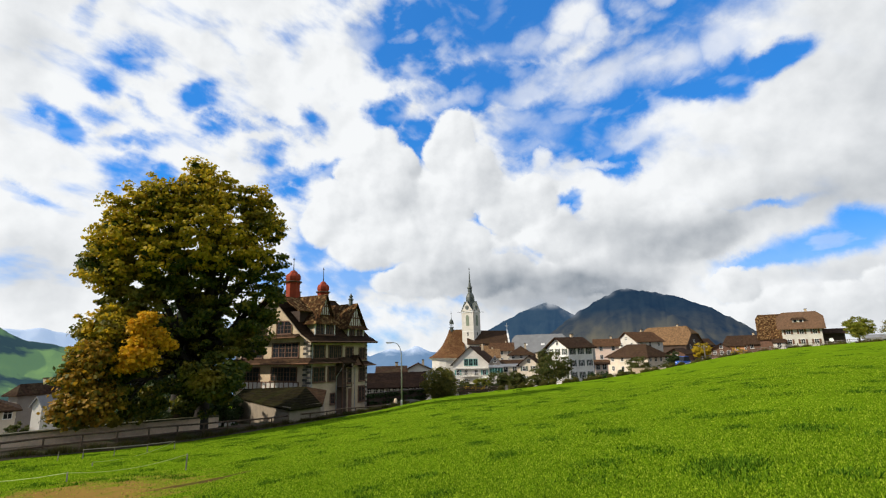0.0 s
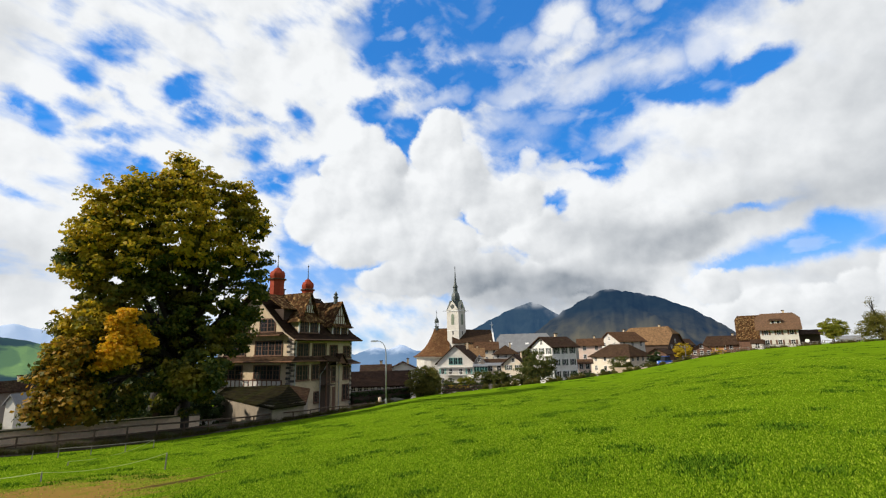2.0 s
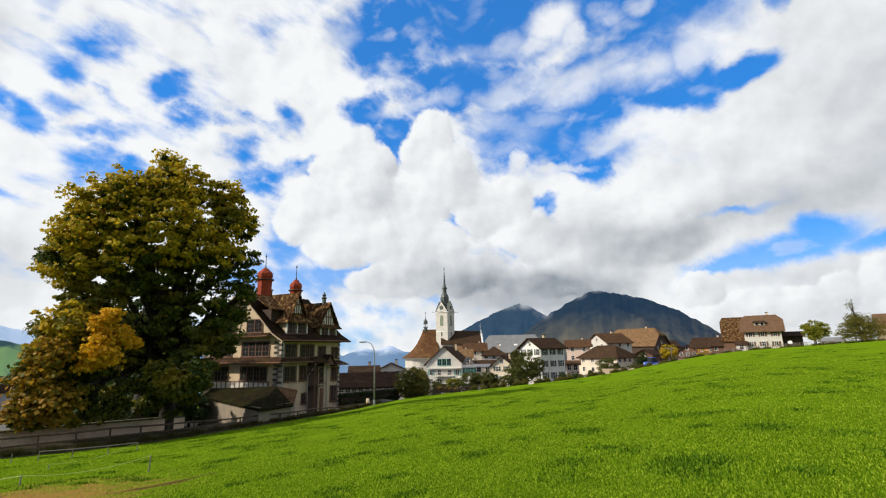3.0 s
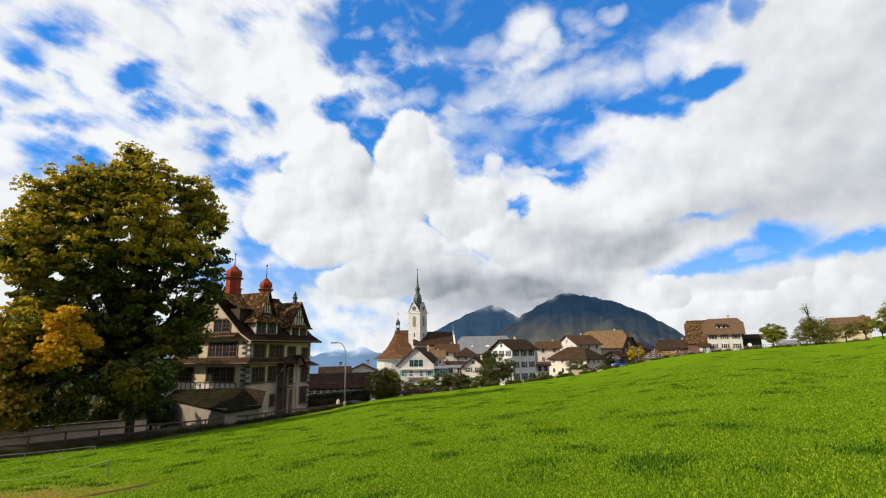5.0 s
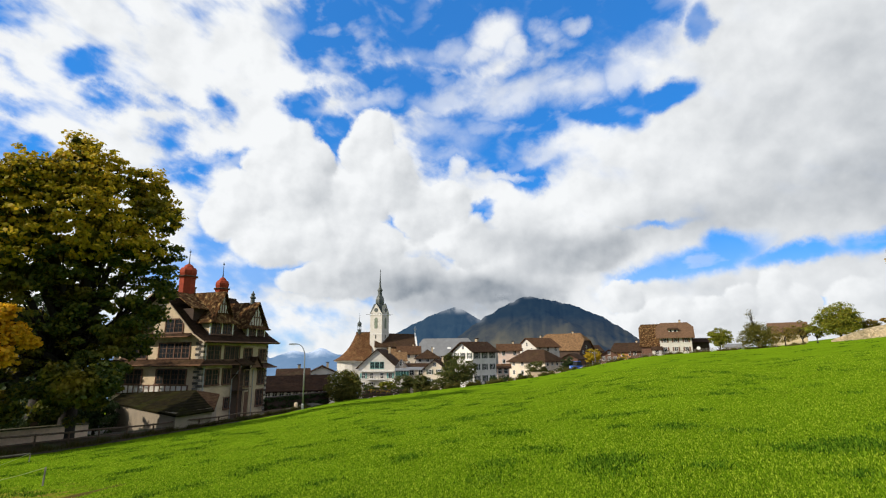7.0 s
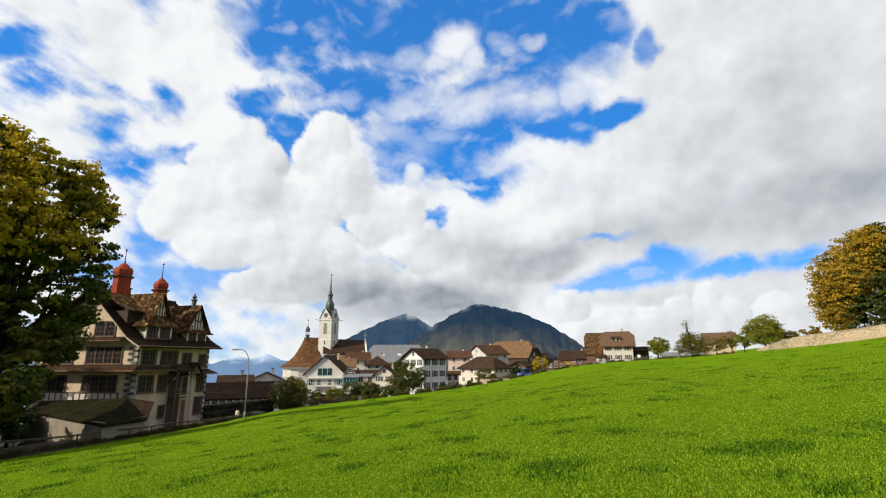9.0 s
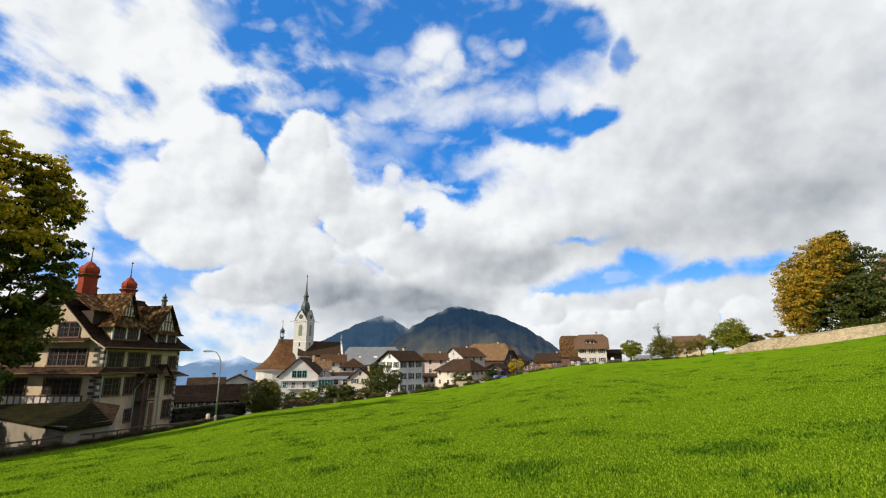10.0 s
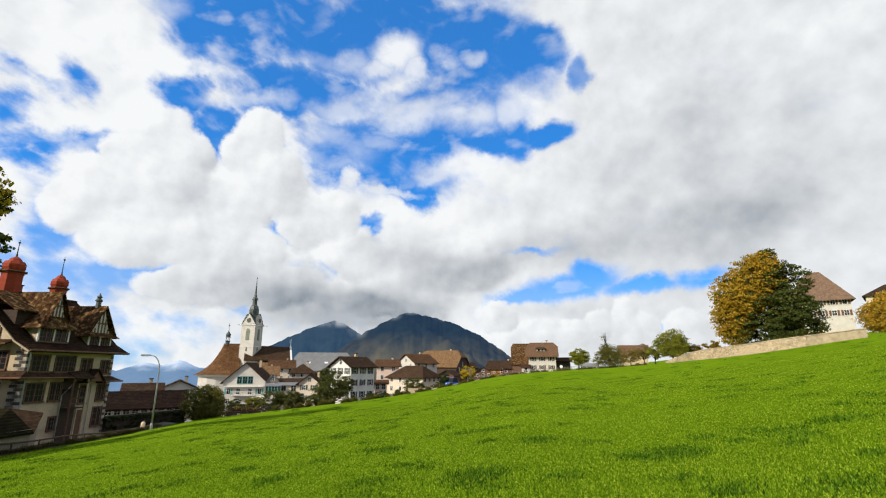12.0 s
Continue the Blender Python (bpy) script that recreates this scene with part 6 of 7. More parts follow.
part("spire_ball", Shape().lathe([(0.05, 40.6), (0.3, 40.8), (0.3, 41.1), (0.05, 41.3)], 0, 0, 8), DARK_METAL, tower)
# choir with a bell-shaped roof
ap_x, ridge_x = -10.4, -3.4
CHOIR = [(11.2, -1.7), (10.2, -1.3), (8.6, -0.4), (7.0, 0.8), (5.3, 2.4), (3.8, 4.4), (2.4, 6.9), (1.2, 9.4), (0.5, 11.3)]
part("choir_wall", Shape().lathe([(9.2, -13), (9.2, -0.9)], ap_x, 2.0, 16), WHITE_WALL, church)
part("choir_roof", Shape().lathe(CHOIR, ap_x, 2.0, 18), TILE_CHOIR, church, "bell-shaped flared choir roof of rust brown tiles")
part("choir_cornice", Shape().lathe([(9.5, -2.5), (10.3, -2.1), (10.7, -1.75), (9.0, -1.7)], ap_x, 2.0, 18), WHITE_PAINT, church, "white moulded cornice")
half = [(2.0 - ra, za) for ra, za in CHOIR]
part("choir_roof", profile_sheet(ap_x, ridge_x, half + [(4.0 - y, z) for y, z in half[::-1]], 0.2), TILE_CHOIR, church, "flared choir roof slope that runs to the tower")
part("choir_wall", Shape().box(ap_x, ridge_x, -7.2, 11.2, -13, -1.5), WHITE_WALL, church)
part("ridge_cap", Shape().tube([(ap_x - 0.7, 2.0, 11.3), (ridge_x, 2.0, 11.3)], 0.22, 6), TILE_BROWN, church)
tur = part("ridge_turret", Shape().lathe([(0.95, 10.6), (0.9, 12.3), (1.15, 12.45), (1.15, 12.65)], ap_x + 0.8, 2.0, 8), SLATE, church, "small open lantern turret with an onion dome")
for q in range(6):
    a6 = math.pi * (q + 0.5) / 3
    part("turret_post", Shape().lathe([(0.13, 12.6), (0.13, 14.3)], ap_x + 0.8 + 0.78 * math.cos(a6), 2.0 + 0.78 * math.sin(a6), 6), SLATE, tur)
part("turret_dome", Shape().lathe([(1.15, 14.2), (1.15, 14.4), (0.9, 14.6), (1.1, 15.1), (1.0, 15.6), (0.6, 16.2), (0.25, 16.7), (0.1, 17.4), (0.06, 18.6)], ap_x + 0.8, 2.0, 10), SLATE, tur)
part("turret_cross", Shape().box(ap_x + 0.74, ap_x + 0.86, 1.95, 2.05, 18.5, 20.3).box(ap_x + 0.4, ap_x + 1.2, 1.96, 2.04, 19.4, 19.55), DARK_METAL, tur)
x_end = CR * math.tan(radians(7.5 - 3.16))
nave = Shape().box(-2.0, x_end, -6.0, 12.0, -13, 4.6)
k = len(nave.v)
nave.v += [(x_end - 0.4, -6.0, 4.6), (x_end - 0.4, 12.0, 4.6), (x_end - 0.4, 3.0, 10.2), (x_end, -6.0, 4.6), (x_end, 12.0, 4.6), (x_end, 3.0, 10.2)]
nave.f += [(k, k + 1, k + 2)[::-1], (k + 3, k + 4, k + 5)]
part("nave_wall", nave, WHITE_WALL, church)
part("nave_roof", Shape().slab([(-2.2, -7.0, 4.3), (x_end - 0.5, -7.0, 4.3), (x_end - 0.5, 3.0, 10.4), (-2.2, 3.0, 11.0)], 0.3).slab([(ap_x, 3.0, 11.2), (x_end - 0.5, 3.0, 10.4), (x_end - 0.5, 13.0, 4.3), (ap_x, 13.0, 4.3)], 0.3), TILE_BROWN, church, "long brown tiled nave roof")
part("aisle_roof", Shape().slab([(3.6, -14.0, -1.6), (x_end - 1.0, -14.0, -1.6), (x_end - 1.0, -6.05, 3.9), (3.6, -6.05, 3.9)], 0.3), TILE_TAN, church, "sunlit tan tiled aisle roof")
part("aisle_wall", Shape().box(3.8, x_end - 1.2, -13.0, -6.05, -13.0, -1.3), WHITE_WALL, church)
gab = Shape().slab([(x_end - 0.5, -7.2, 4.7), (x_end + 0.2, -7.2, 4.7), (x_end + 0.2, 3.0, 11.0), (x_end - 0.5, 3.0, 11.0)], 0.7)
part("gable_coping", gab, WHITE_PAINT, church)
part("gable_cross", Shape().box(x_end - 0.3, x_end + 0.0, 2.85, 3.15, 10.8, 14.0).box(x_end - 0.9, x_end + 0.6, 2.9, 3.1, 12.6, 12.9), WHITE_PAINT, church)

# ================= long low house and hedge behind the lamp =================
house("outbuilding", -9.4, -2.8, 84, -4.0, -2.35, 8, "x", WHITE_WALL, TILE_BLACK, "long low white outbuilding with a dark tiled roof", floors=1, bays=9, side_bays=0, chimney=False, category="outbuilding", win=(0.7, 0.6), over=0.8)
house("house", -8.0, -4.9, 108, -2.5, -1.6, 8, "x", WHITE_WALL, TILE_DARK, "white house with a dark tiled roof behind the outbuilding", floors=1, bays=3)


def vehicle(name, az, r, turn, length, width, height, paint, label, category, cab=0.5, wheel=0.33):
    x, y = bearing(az, r)
    v = thing(name, x, y, gz(x, y), turn, label, category)
    b = Shape().hexa([(-length / 2, -width / 2), (length / 2, -width / 2), (length / 2, width / 2), (-length / 2, width / 2)], wheel * 0.8, height * 0.58, 0.96)
    part("body", b, paint, v)
    c0, c1 = -length * 0.5 * cab, length * 0.5 * cab
    part("cabin", Shape().hexa([(c0, -width * 0.46), (c1, -width * 0.46), (c1, width * 0.46), (c0, width * 0.46)], height * 0.58, height, 0.8), GLASS, v)
    part("cabin_roof", Shape().hexa([(c0 * 0.85, -width * 0.4), (c1 * 0.85, -width * 0.4), (c1 * 0.85, width * 0.4), (c0 * 0.85, width * 0.4)], height, height + 0.06, 0.95), paint, v)
    for sx2 in (-0.32, 0.32):
        for sy2 in (-1, 1):
            w = part("wheel", Shape().lathe([(wheel * 0.9, -0.11), (wheel, -0.08), (wheel, 0.08), (wheel * 0.9, 0.11)], 0, 0, 14), DARK_METAL, v)
            w.matrix_basis = pose(length * sx2, sy2 * (width / 2 - 0.08), wheel, 90, 0, 0)
            part("rim", Shape().lathe([(wheel * 0.55, -0.12), (wheel * 0.55, 0.12)], 0, 0, 10), GALV, w)
    for sy2 in (-0.33, 0.33):
        part("headlight", Shape().box(-length / 2 - 0.03, -length / 2 + 0.05, width * sy2 - 0.14, width * sy2 + 0.14, height * 0.38, height * 0.5), WHITE_PAINT, v)
    return v


SILVER = material("silver_car_paint", (0.3, 0.3, 0.3), (0.26, 0.26, 0.27), rough=0.3, scale=1.0, fine=5.0, bump=0.0, metal=0.3)
WHITE_VAN = material("white_van_paint", (0.62, 0.61, 0.58), (0.55, 0.54, 0.52), rough=0.35, scale=1.0, fine=5.0, bump=0.0)
BLUE_PAINT = material("blue_vehicle_paint", (0.03, 0.12, 0.5), (0.025, 0.1, 0.42), rough=0.4, scale=1.0, fine=5.0, bump=0.0)
vehicle("car", -3.37, 75, 96, 3.7, 1.7, 1.45, SILVER, "small silver car parked on the lane", "car")
vehicle("van", 4.5, 104, 8, 2.6, 1.7, 2.0, WHITE_VAN, "white van parked in a village garden", "van", cab=0.6)
vehicle("tractor", 26.3, 121, 10, 3.4, 1.9, 2.3, BLUE_PAINT, "blue tractor parked at the meadow's edge", "tractor", cab=0.45, wheel=0.55)


def bench(az, r):
    x, y = bearing(az, r)
    b = thing("bench", x, y, gz(x, y), -az, "small red garden bench behind the stone wall", "bench")
    part("seat", Shape().box(-0.8, 0.8, -0.2, 0.2, 0.42, 0.47), RED_PAINT, b)
    part("backrest", Shape().box(-0.8, 0.8, 0.2, 0.25, 0.5, 0.9), RED_PAINT, b)
    for lx in (-0.65, 0.65):
        part("leg", Shape().box(lx - 0.04, lx + 0.04, -0.18, 0.24, -0.1, 0.42), RED_PAINT, b)


bench(56.85, 101.5)

# ================= trees, bushes, hedges =================
CHESTNUT = leaf_material("chestnut_leaves", [(0.024, 0.044, 0.008), (0.050, 0.076, 0.010), (0.095, 0.112, 0.012), (0.19, 0.165, 0.014)], 0.38, patch=(0.27, 0.195, 0.016), patch_scale=0.28, patch_low=0.53, patch_high=0.72)
RUST_LEAF = leaf_material("browning_leaves", [(0.34, 0.18, 0.016), (0.44, 0.245, 0.02), (0.20, 0.145, 0.014), (0.11, 0.11, 0.012)], 0.4)
YELLOW_LEAF = leaf_material("yellow_leaves", [(0.66, 0.37, 0.015), (0.80, 0.46, 0.018), (0.46, 0.28, 0.015), (0.72, 0.38, 0.012)], 0.45)
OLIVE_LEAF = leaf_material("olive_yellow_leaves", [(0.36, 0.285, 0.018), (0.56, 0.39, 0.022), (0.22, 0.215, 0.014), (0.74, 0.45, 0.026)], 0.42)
ORANGE_LEAF = leaf_material("orange_autumn_leaves", [(0.44, 0.27, 0.022), (0.60, 0.34, 0.026), (0.32, 0.23, 0.02), (0.20, 0.18, 0.018)], 0.38)
DARK_LEAF = leaf_material("dark_green_leaves", [(0.018, 0.036, 0.010), (0.03, 0.055, 0.014), (0.05, 0.075, 0.016)], 0.3)
THIN_LEAF = leaf_material("thinning_brown_leaves", [(0.14, 0.12, 0.025), (0.22, 0.16, 0.03), (0.09, 0.09, 0.02), (0.30, 0.18, 0.03)], 0.35)
GARDEN_LEAF = leaf_material("deep_green_leaves", [(0.028, 0.05, 0.010), (0.05, 0.075, 0.014), (0.08, 0.098, 0.016), (0.14, 0.12, 0.018)], 0.3)
BUSH_LEAF = leaf_material("bush_leaves", [(0.035, 0.055, 0.010), (0.06, 0.085, 0.014), (0.09, 0.10, 0.018), (0.13, 0.10, 0.02)], 0.3)
ORCHARD_LEAF = leaf_material("dull_olive_leaves", [(0.08, 0.095, 0.018), (0.12, 0.125, 0.022), (0.17, 0.15, 0.026), (0.22, 0.17, 0.03)], 0.35)
LIGHT_LEAF = leaf_material("light_green_leaves", [(0.15, 0.19, 0.02), (0.22, 0.25, 0.025), (0.30, 0.25, 0.02), (0.09, 0.12, 0.015)], 0.35)
rng = np.random.default_rng(7)


def leaf_mesh(name, crowns, count, size, mat, clump=26, spread=0.5, hollow=0.55, droop=0.3, squash=1.0, flat_=0.5):
    """Many small folded leaves, gathered in boughs that hang as flattened cushions all over a set of rounded masses (x, y, z, radius)."""
    c = np.array(crowns, float)
    wgt = c[:, 3] ** 2
    n_cl = max(8, count // clump)
    pick = rng.choice(len(c), n_cl, p=wgt / wgt.sum())
    way = rng.normal(size=(n_cl, 3))
    way /= np.linalg.norm(way, axis=1)[:, None]
    rad = c[pick, 3] * (hollow + (1.0 - hollow) * rng.random(n_cl) ** 0.6)
    mid = c[pick, :3] + way * rad[:, None] * np.array([1, 1, squash])
    n = n_cl * clump
    k = np.repeat(np.arange(n_cl), clump)
    sp = spread * (0.6 + 0.8 * rng.random(n_cl))[k]
    inside = rng.normal(size=(n, 3))
    inside /= np.linalg.norm(inside, axis=1)[:, None]
    inside *= (0.35 + 0.65 * rng.random(n) ** 0.7)[:, None]
    pos = mid[k] + inside * np.array([1, 1, flat_]) * sp[:, None]
    way = np.repeat(way, clump, 0) * 0.5 + inside * 0.8
    k = np.arange(n)
    face = way[k] * 0.8 + rng.normal(size=(n, 3)) * 0.75 + np.array([0, 0, 0.55])
    face /= np.linalg.norm(face, axis=1)[:, None]
    tip = rng.normal(size=(n, 3)) + way[k] * 0.7 - np.array([0, 0, droop])
    tip -= face * np.sum(tip * face, 1)[:, None]
    tip /= np.linalg.norm(tip, axis=1)[:, None]
    side = np.cross(face, tip)
    L = size * (0.65 + 0.7 * rng.random(n))[:, None]
    W = L * 0.42
    v = np.stack([pos - tip * L * 0.5, pos + side * W + tip * L * 0.08 - face * L * 0.06, pos + tip * L * 0.55 - face * L * 0.12, pos - side * W + tip * L * 0.08 - face * L * 0.06], 1).reshape(-1, 3)
    me = bpy.data.meshes.new(name)
    me.vertices.add(n * 4)
    me.vertices.foreach_set("co", v.ravel())
    me.loops.add(n * 4)
    me.loops.foreach_set("vertex_index", np.arange(n * 4))
    me.polygons.add(n)
    me.polygons.foreach_set("loop_start", np.arange(n) * 4)
    me.update(calc_edges=True)
    me.materials.append(mat)
    return me


def limbs(targets, trunk_top, r0, seed):
    rnd = random.Random(seed)
    s = Shape()
    for x, y, z, r in targets:
        a, b = Vector(trunk_top), Vector((x, y, z))
        pts = []
        for i in range(6):
            t = i / 5
            p = a.lerp(b, t)
            p.z += 0.12 * (b - a).length * math.sin(math.pi * t) * 0.6
            p += Vector((rnd.uniform(-1, 1), rnd.uniform(-1, 1), 0)) * 0.25 * math.sin(math.pi * t)
            pts.append(p)
        s.tube(pts, [r0 * (1 - 0.85 * i / 5) for i in range(6)], 7)
        for _ in range(4):
            q = b + Vector((rnd.gauss(0, 1), rnd.gauss(0, 1), rnd.gauss(0.3, 0.8))).normalized() * r * 0.85
            s.tube([pts[3], pts[3].lerp(q, 0.5) + Vector((0, 0, 0.3)), q], [r0 * 0.4, r0 * 0.2, r0 * 0.05], 5)
    return s


def tree(name, az, r, foot, crowns, count, size, mat, label, trunk_r=0.25, fork=0.3, clump=26, spread=0.5, extra=(), category="tree", group="", hollow=0.55, trunks=((0, 0),), flat_=0.5):
    x, y = bearing(az, r)
    z = min(foot, gz(x, y) + 0.05) if foot is not None else gz(x, y)
    t = thing(name, x, y, z, -az, label, category, group)
    hi = max(c[2] for c in crowns)
    for i, (tx, ty) in enumerate(trunks):
        f = Vector((tx * 0.8, ty * 0.8, hi * fork))
        s = Shape().tube([(tx, ty, -0.6), (tx, ty, 0.2), (tx * 0.95, ty * 0.95, hi * fork * 0.5), f], [trunk_r * 1.5, trunk_r * 1.15, trunk_r, trunk_r * 0.8], 10)
        near = sorted(crowns, key=lambda c: (c[0] - tx) ** 2 + (c[1] - ty) ** 2)[i::len(trunks)] if len(trunks) > 1 else crowns
        lb = limbs(near, f, trunk_r * 0.6, i + int(r))
        k = len(s.v)
        s.v += lb.v
        s.f += [tuple(q + k for q in fc) for fc in lb.f]
        part("trunk", s, BARK, t, smooth=True)
    part("crown", leaf_mesh("crown", crowns, count, size, mat, clump, spread, hollow, flat_=flat_), mat, t)
    for cr, n, m, lab in extra:
        part("crown", leaf_mesh("crown", cr, n, size, m, max(15, clump // 4), spread * 0.75, 0.25, flat_=flat_), m, t, lab)
    return t


BIG = [(-0.8, 0, 24.0, 1.1), (-1.0, 0, 21.0, 2.1), (1.2, -1, 21.9, 1.5), (3.9, 0, 21.7, 1.4), (4.9, 0, 19.2, 2.0), (5.3, -0.5, 15.3, 1.9), (5.1, -0.5, 12.0, 2.1), (4.3, -1, 8.7, 1.8),
       (-3.5, -1, 20.5, 1.9), (-5.2, -1, 19.2, 1.9), (-6.3, -1, 16.8, 1.8), (-6.8, -1, 14.4, 1.8), (-5.6, -1.5, 11.7, 1.7), (-5.8, -2, 9.1, 2.2), (-1.5, 1, 15.8, 4.3), (-4.4, 0, 14.5, 3.2),
       (2.1, 1, 16.0, 3.5), (-2.3, 0.5, 10.5, 3.5), (1.9, 0.5, 10.1, 3.0), (-6.6, -3.5, 6.1, 2.0), (-7.0, -4.5, 3.8, 1.4), (-5.3, -4, 4.2, 1.8), (-3.5, -3, 4.8, 2.2), (2.3, -3, 5.8, 2.0),
       (-1.4, -0.5, 5.0, 2.3), (0.8, -0.5, 3.9, 1.7)]
# lighter yellowing leaves over the crown's top and left also paint in sunlight
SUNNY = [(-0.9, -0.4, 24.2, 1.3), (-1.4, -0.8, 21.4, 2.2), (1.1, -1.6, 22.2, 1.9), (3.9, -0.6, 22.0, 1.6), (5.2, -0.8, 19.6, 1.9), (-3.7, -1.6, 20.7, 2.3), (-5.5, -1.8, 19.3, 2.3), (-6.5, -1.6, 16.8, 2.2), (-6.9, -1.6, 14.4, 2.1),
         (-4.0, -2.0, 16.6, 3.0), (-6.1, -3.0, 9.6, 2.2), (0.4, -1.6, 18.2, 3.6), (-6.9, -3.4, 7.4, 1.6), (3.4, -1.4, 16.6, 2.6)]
tree("tree", -27.6, 47, -4.4, BIG, 80000, 0.28, CHESTNUT, "huge old chestnut tree turning yellow beside the lane", trunk_r=0.62, fork=0.26, clump=84, spread=0.74, flat_=0.48,
     extra=(([(-3.8, -5.0, 9.5, 0.7), (-3.2, -5.2, 10.1, 0.6), (-3.9, -5.6, 8.2, 0.8), (-4.4, -5.4, 7.0, 0.8), (-2.7, -5.0, 8.8, 0.6), (-3.2, -5.4, 7.3, 0.7), (-1.9, -4.8, 8.2, 0.5)], 3900, YELLOW_LEAF, "bright yellow autumn branch"),
            ([(1.0, -5.5, 5.2, 1.2), (0.0, -5.0, 5.9, 1.0), (2.4, -5.0, 5.8, 1.1)], 4200, CHESTNUT, ""),
            ([(-6.9, -4.6, 6.0, 1.8), (-7.3, -5.4, 3.8, 1.2), (-5.8, -5.4, 4.2, 1.4), (-6.6, -5.0, 7.4, 1.2)], 7000, RUST_LEAF, "browning lower boughs"),
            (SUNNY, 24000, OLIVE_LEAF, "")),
     trunks=((0.9, 2.0), (-1.2, 2.8), (0.0, 3.6)))
tree("tree", 59.9, 112, None, [(-0.4, 0, 13.2, 5.2), (0.8, -0.5, 16.8, 2.2), (-4.3, -1.1, 9.5, 5.0), (3.0, -1.6, 11.0, 4.6), (3.4, 0.6, 12.6, 3.2), (3.2, -3.2, 6.6, 4.4), (2.2, -4.0, 3.6, 3.4), (-0.3, -2.0, 6.8, 6.6), (-5.6, -1.2, 5.1, 3.7), (4.9, 0.8, 6.2, 3.9), (-1.8, -1.0, 3.2, 5.5), (3.9, 0, 3.0, 4.6), (-5.0, -1.5, 2.6, 3.2), (5.6, -0.5, 2.6, 3.4), (0, -3.0, 2.2, 4.0)], 62000, 0.3, GARDEN_LEAF,
     "broad round tree half orange half dark green above the wall", trunk_r=0.4, fork=0.2, clump=60, spread=0.9,
     extra=(([(-4.8, -2.2, 9.8, 5.0), (-1.4, -1.8, 13.0, 4.8), (-6.0, -2.4, 5.2, 4.1), (-3.2, -4.2, 8.6, 3.8), (0.2, -2.4, 15.6, 2.6), (-6.2, -2.4, 2.6, 3.0)], 40000, ORANGE_LEAF, "orange autumn foliage"),))


# added trees, out of sight deeper behind it, to shade the manor's gable
for az_, r_, h_ in ((-29.8, 61, 0.0), (-32.4, 69, 0.5)):
    tree("tree", az_, r_, None, [(0, 0, 11.0 + h_, 2.6), (-2.6, 0.6, 8.4 + h_, 2.6), (2.6, -0.6, 8.8 + h_, 2.6), (0, 0, 5.0, 3.0)], 12000, 0.32, DARK_LEAF, "added tree hidden behind the chestnut to shade the manor", trunk_r=0.4, fork=0.3, clump=80, spread=1.0, group="garden trees")


def round_bush(az, r, el_mid, rad, count, size, mat, label, category="bush", wide=1.0, name="bush", group="village bushes"):
    z = rise(el_mid, r)
    x, y = bearing(az, r)
    g = min(gz(x, y), z - rad * 0.8)
    m = z - g
    rd = random.Random(int(az * 100))
    cr = [(0, 0, m, rad)] + [(rd.uniform(-1, 1) * rad * 0.75 * wide, rd.uniform(-0.6, 0.6) * rad, m + rd.uniform(-0.55, 0.3) * rad, rad * rd.uniform(0.45, 0.65)) for _ in range(6)]
    return tree(name, az, r, g, cr, count * 2, size * 0.68, mat, label, trunk_r=max(0.08, rad * 0.07), fork=0.3, clump=50, spread=rad * 0.26, category=category, group=group)


round_bush(-0.9, 72, -3.75, 2.5, 9000, 0.26, ORCHARD_LEAF, "dense round bush at the lane's bend", name="bush")
round_bush(11.7, 110, -0.95, 1.7, 2600, 0.3, BUSH_LEAF, "slender leafy garden tree before the white house", "tree", 0.7, name="tree")
round_bush(12.4, 108, -2.2, 3.4, 7000, 0.32, BUSH_LEAF, "leafy garden tree before the white house", "tree", 1.2, name="tree")
round_bush(6.0, 118, -3.4, 2.1, 3800, 0.3, BUSH_LEAF, "bushy shrub in a village garden", wide=1.3)
round_bush(8.1, 116, -3.5, 2.0, 3800, 0.3, BUSH_LEAF, "bushy shrub in a village garden", wide=1.3)
round_bush(4.0, 112, -3.9, 1.5, 2600, 0.28, LIGHT_LEAF, "low light green garden shrub", wide=1.6)
round_bush(2.2, 108, -4.1, 1.4, 2600, 0.28, BUSH_LEAF, "bushy shrub in a village garden", wide=1.6)
for az_ in (1.5, 2.6, 3.7, 4.8, 5.9):
    round_bush(az_, 103, -4.5, 1.05, 1500, 0.26, DARK_LEAF, "low dark hedge bush behind the picket fence", wide=1.7, group="hedge bushes")
for az_ in (2.3, 3.4, 4.4):
    round_bush(az_, 101.5, -4.3, 0.4, 500, 0.22, OLIVE_LEAF, "low yellowing border plant behind the fence", "plant", 2.6, name="border_plant", group="border plants")
round_bush(10.3, 112, -3.9, 1.6, 2800, 0.28, BUSH_LEAF, "bushy shrub in a village garden", wide=1.5)
round_bush(15.5, 108, -4.0, 1.1, 1600, 0.26, DARK_LEAF, "low clipped shrub below a wall", wide=1.8)
round_bush(23.4, 118, -2.9, 1.2, 1800, 0.26, DARK_LEAF, "low clipped shrub below a wall", wide=2.0)
round_bush(21.7, 120, -2.1, 2.4, 4200, 0.3, BUSH_LEAF, "small round garden tree with ripening fruit", "tree", 1.1, name="tree")
round_bush(25.3, 135, -1.45, 1.9, 2600, 0.3, DARK_LEAF, "slender dark garden tree", "tree", 0.7, name="tree")
round_bush(28.0, 170, -0.65, 2.6, 3000, 0.38, OLIVE_LEAF, "yellow autumn tree among the houses", "tree", 1.1, name="tree")
round_bush(14.6, 106, -3.9, 1.2, 1800, 0.26, BUSH_LEAF, "low clipped shrub below a wall", wide=1.8)
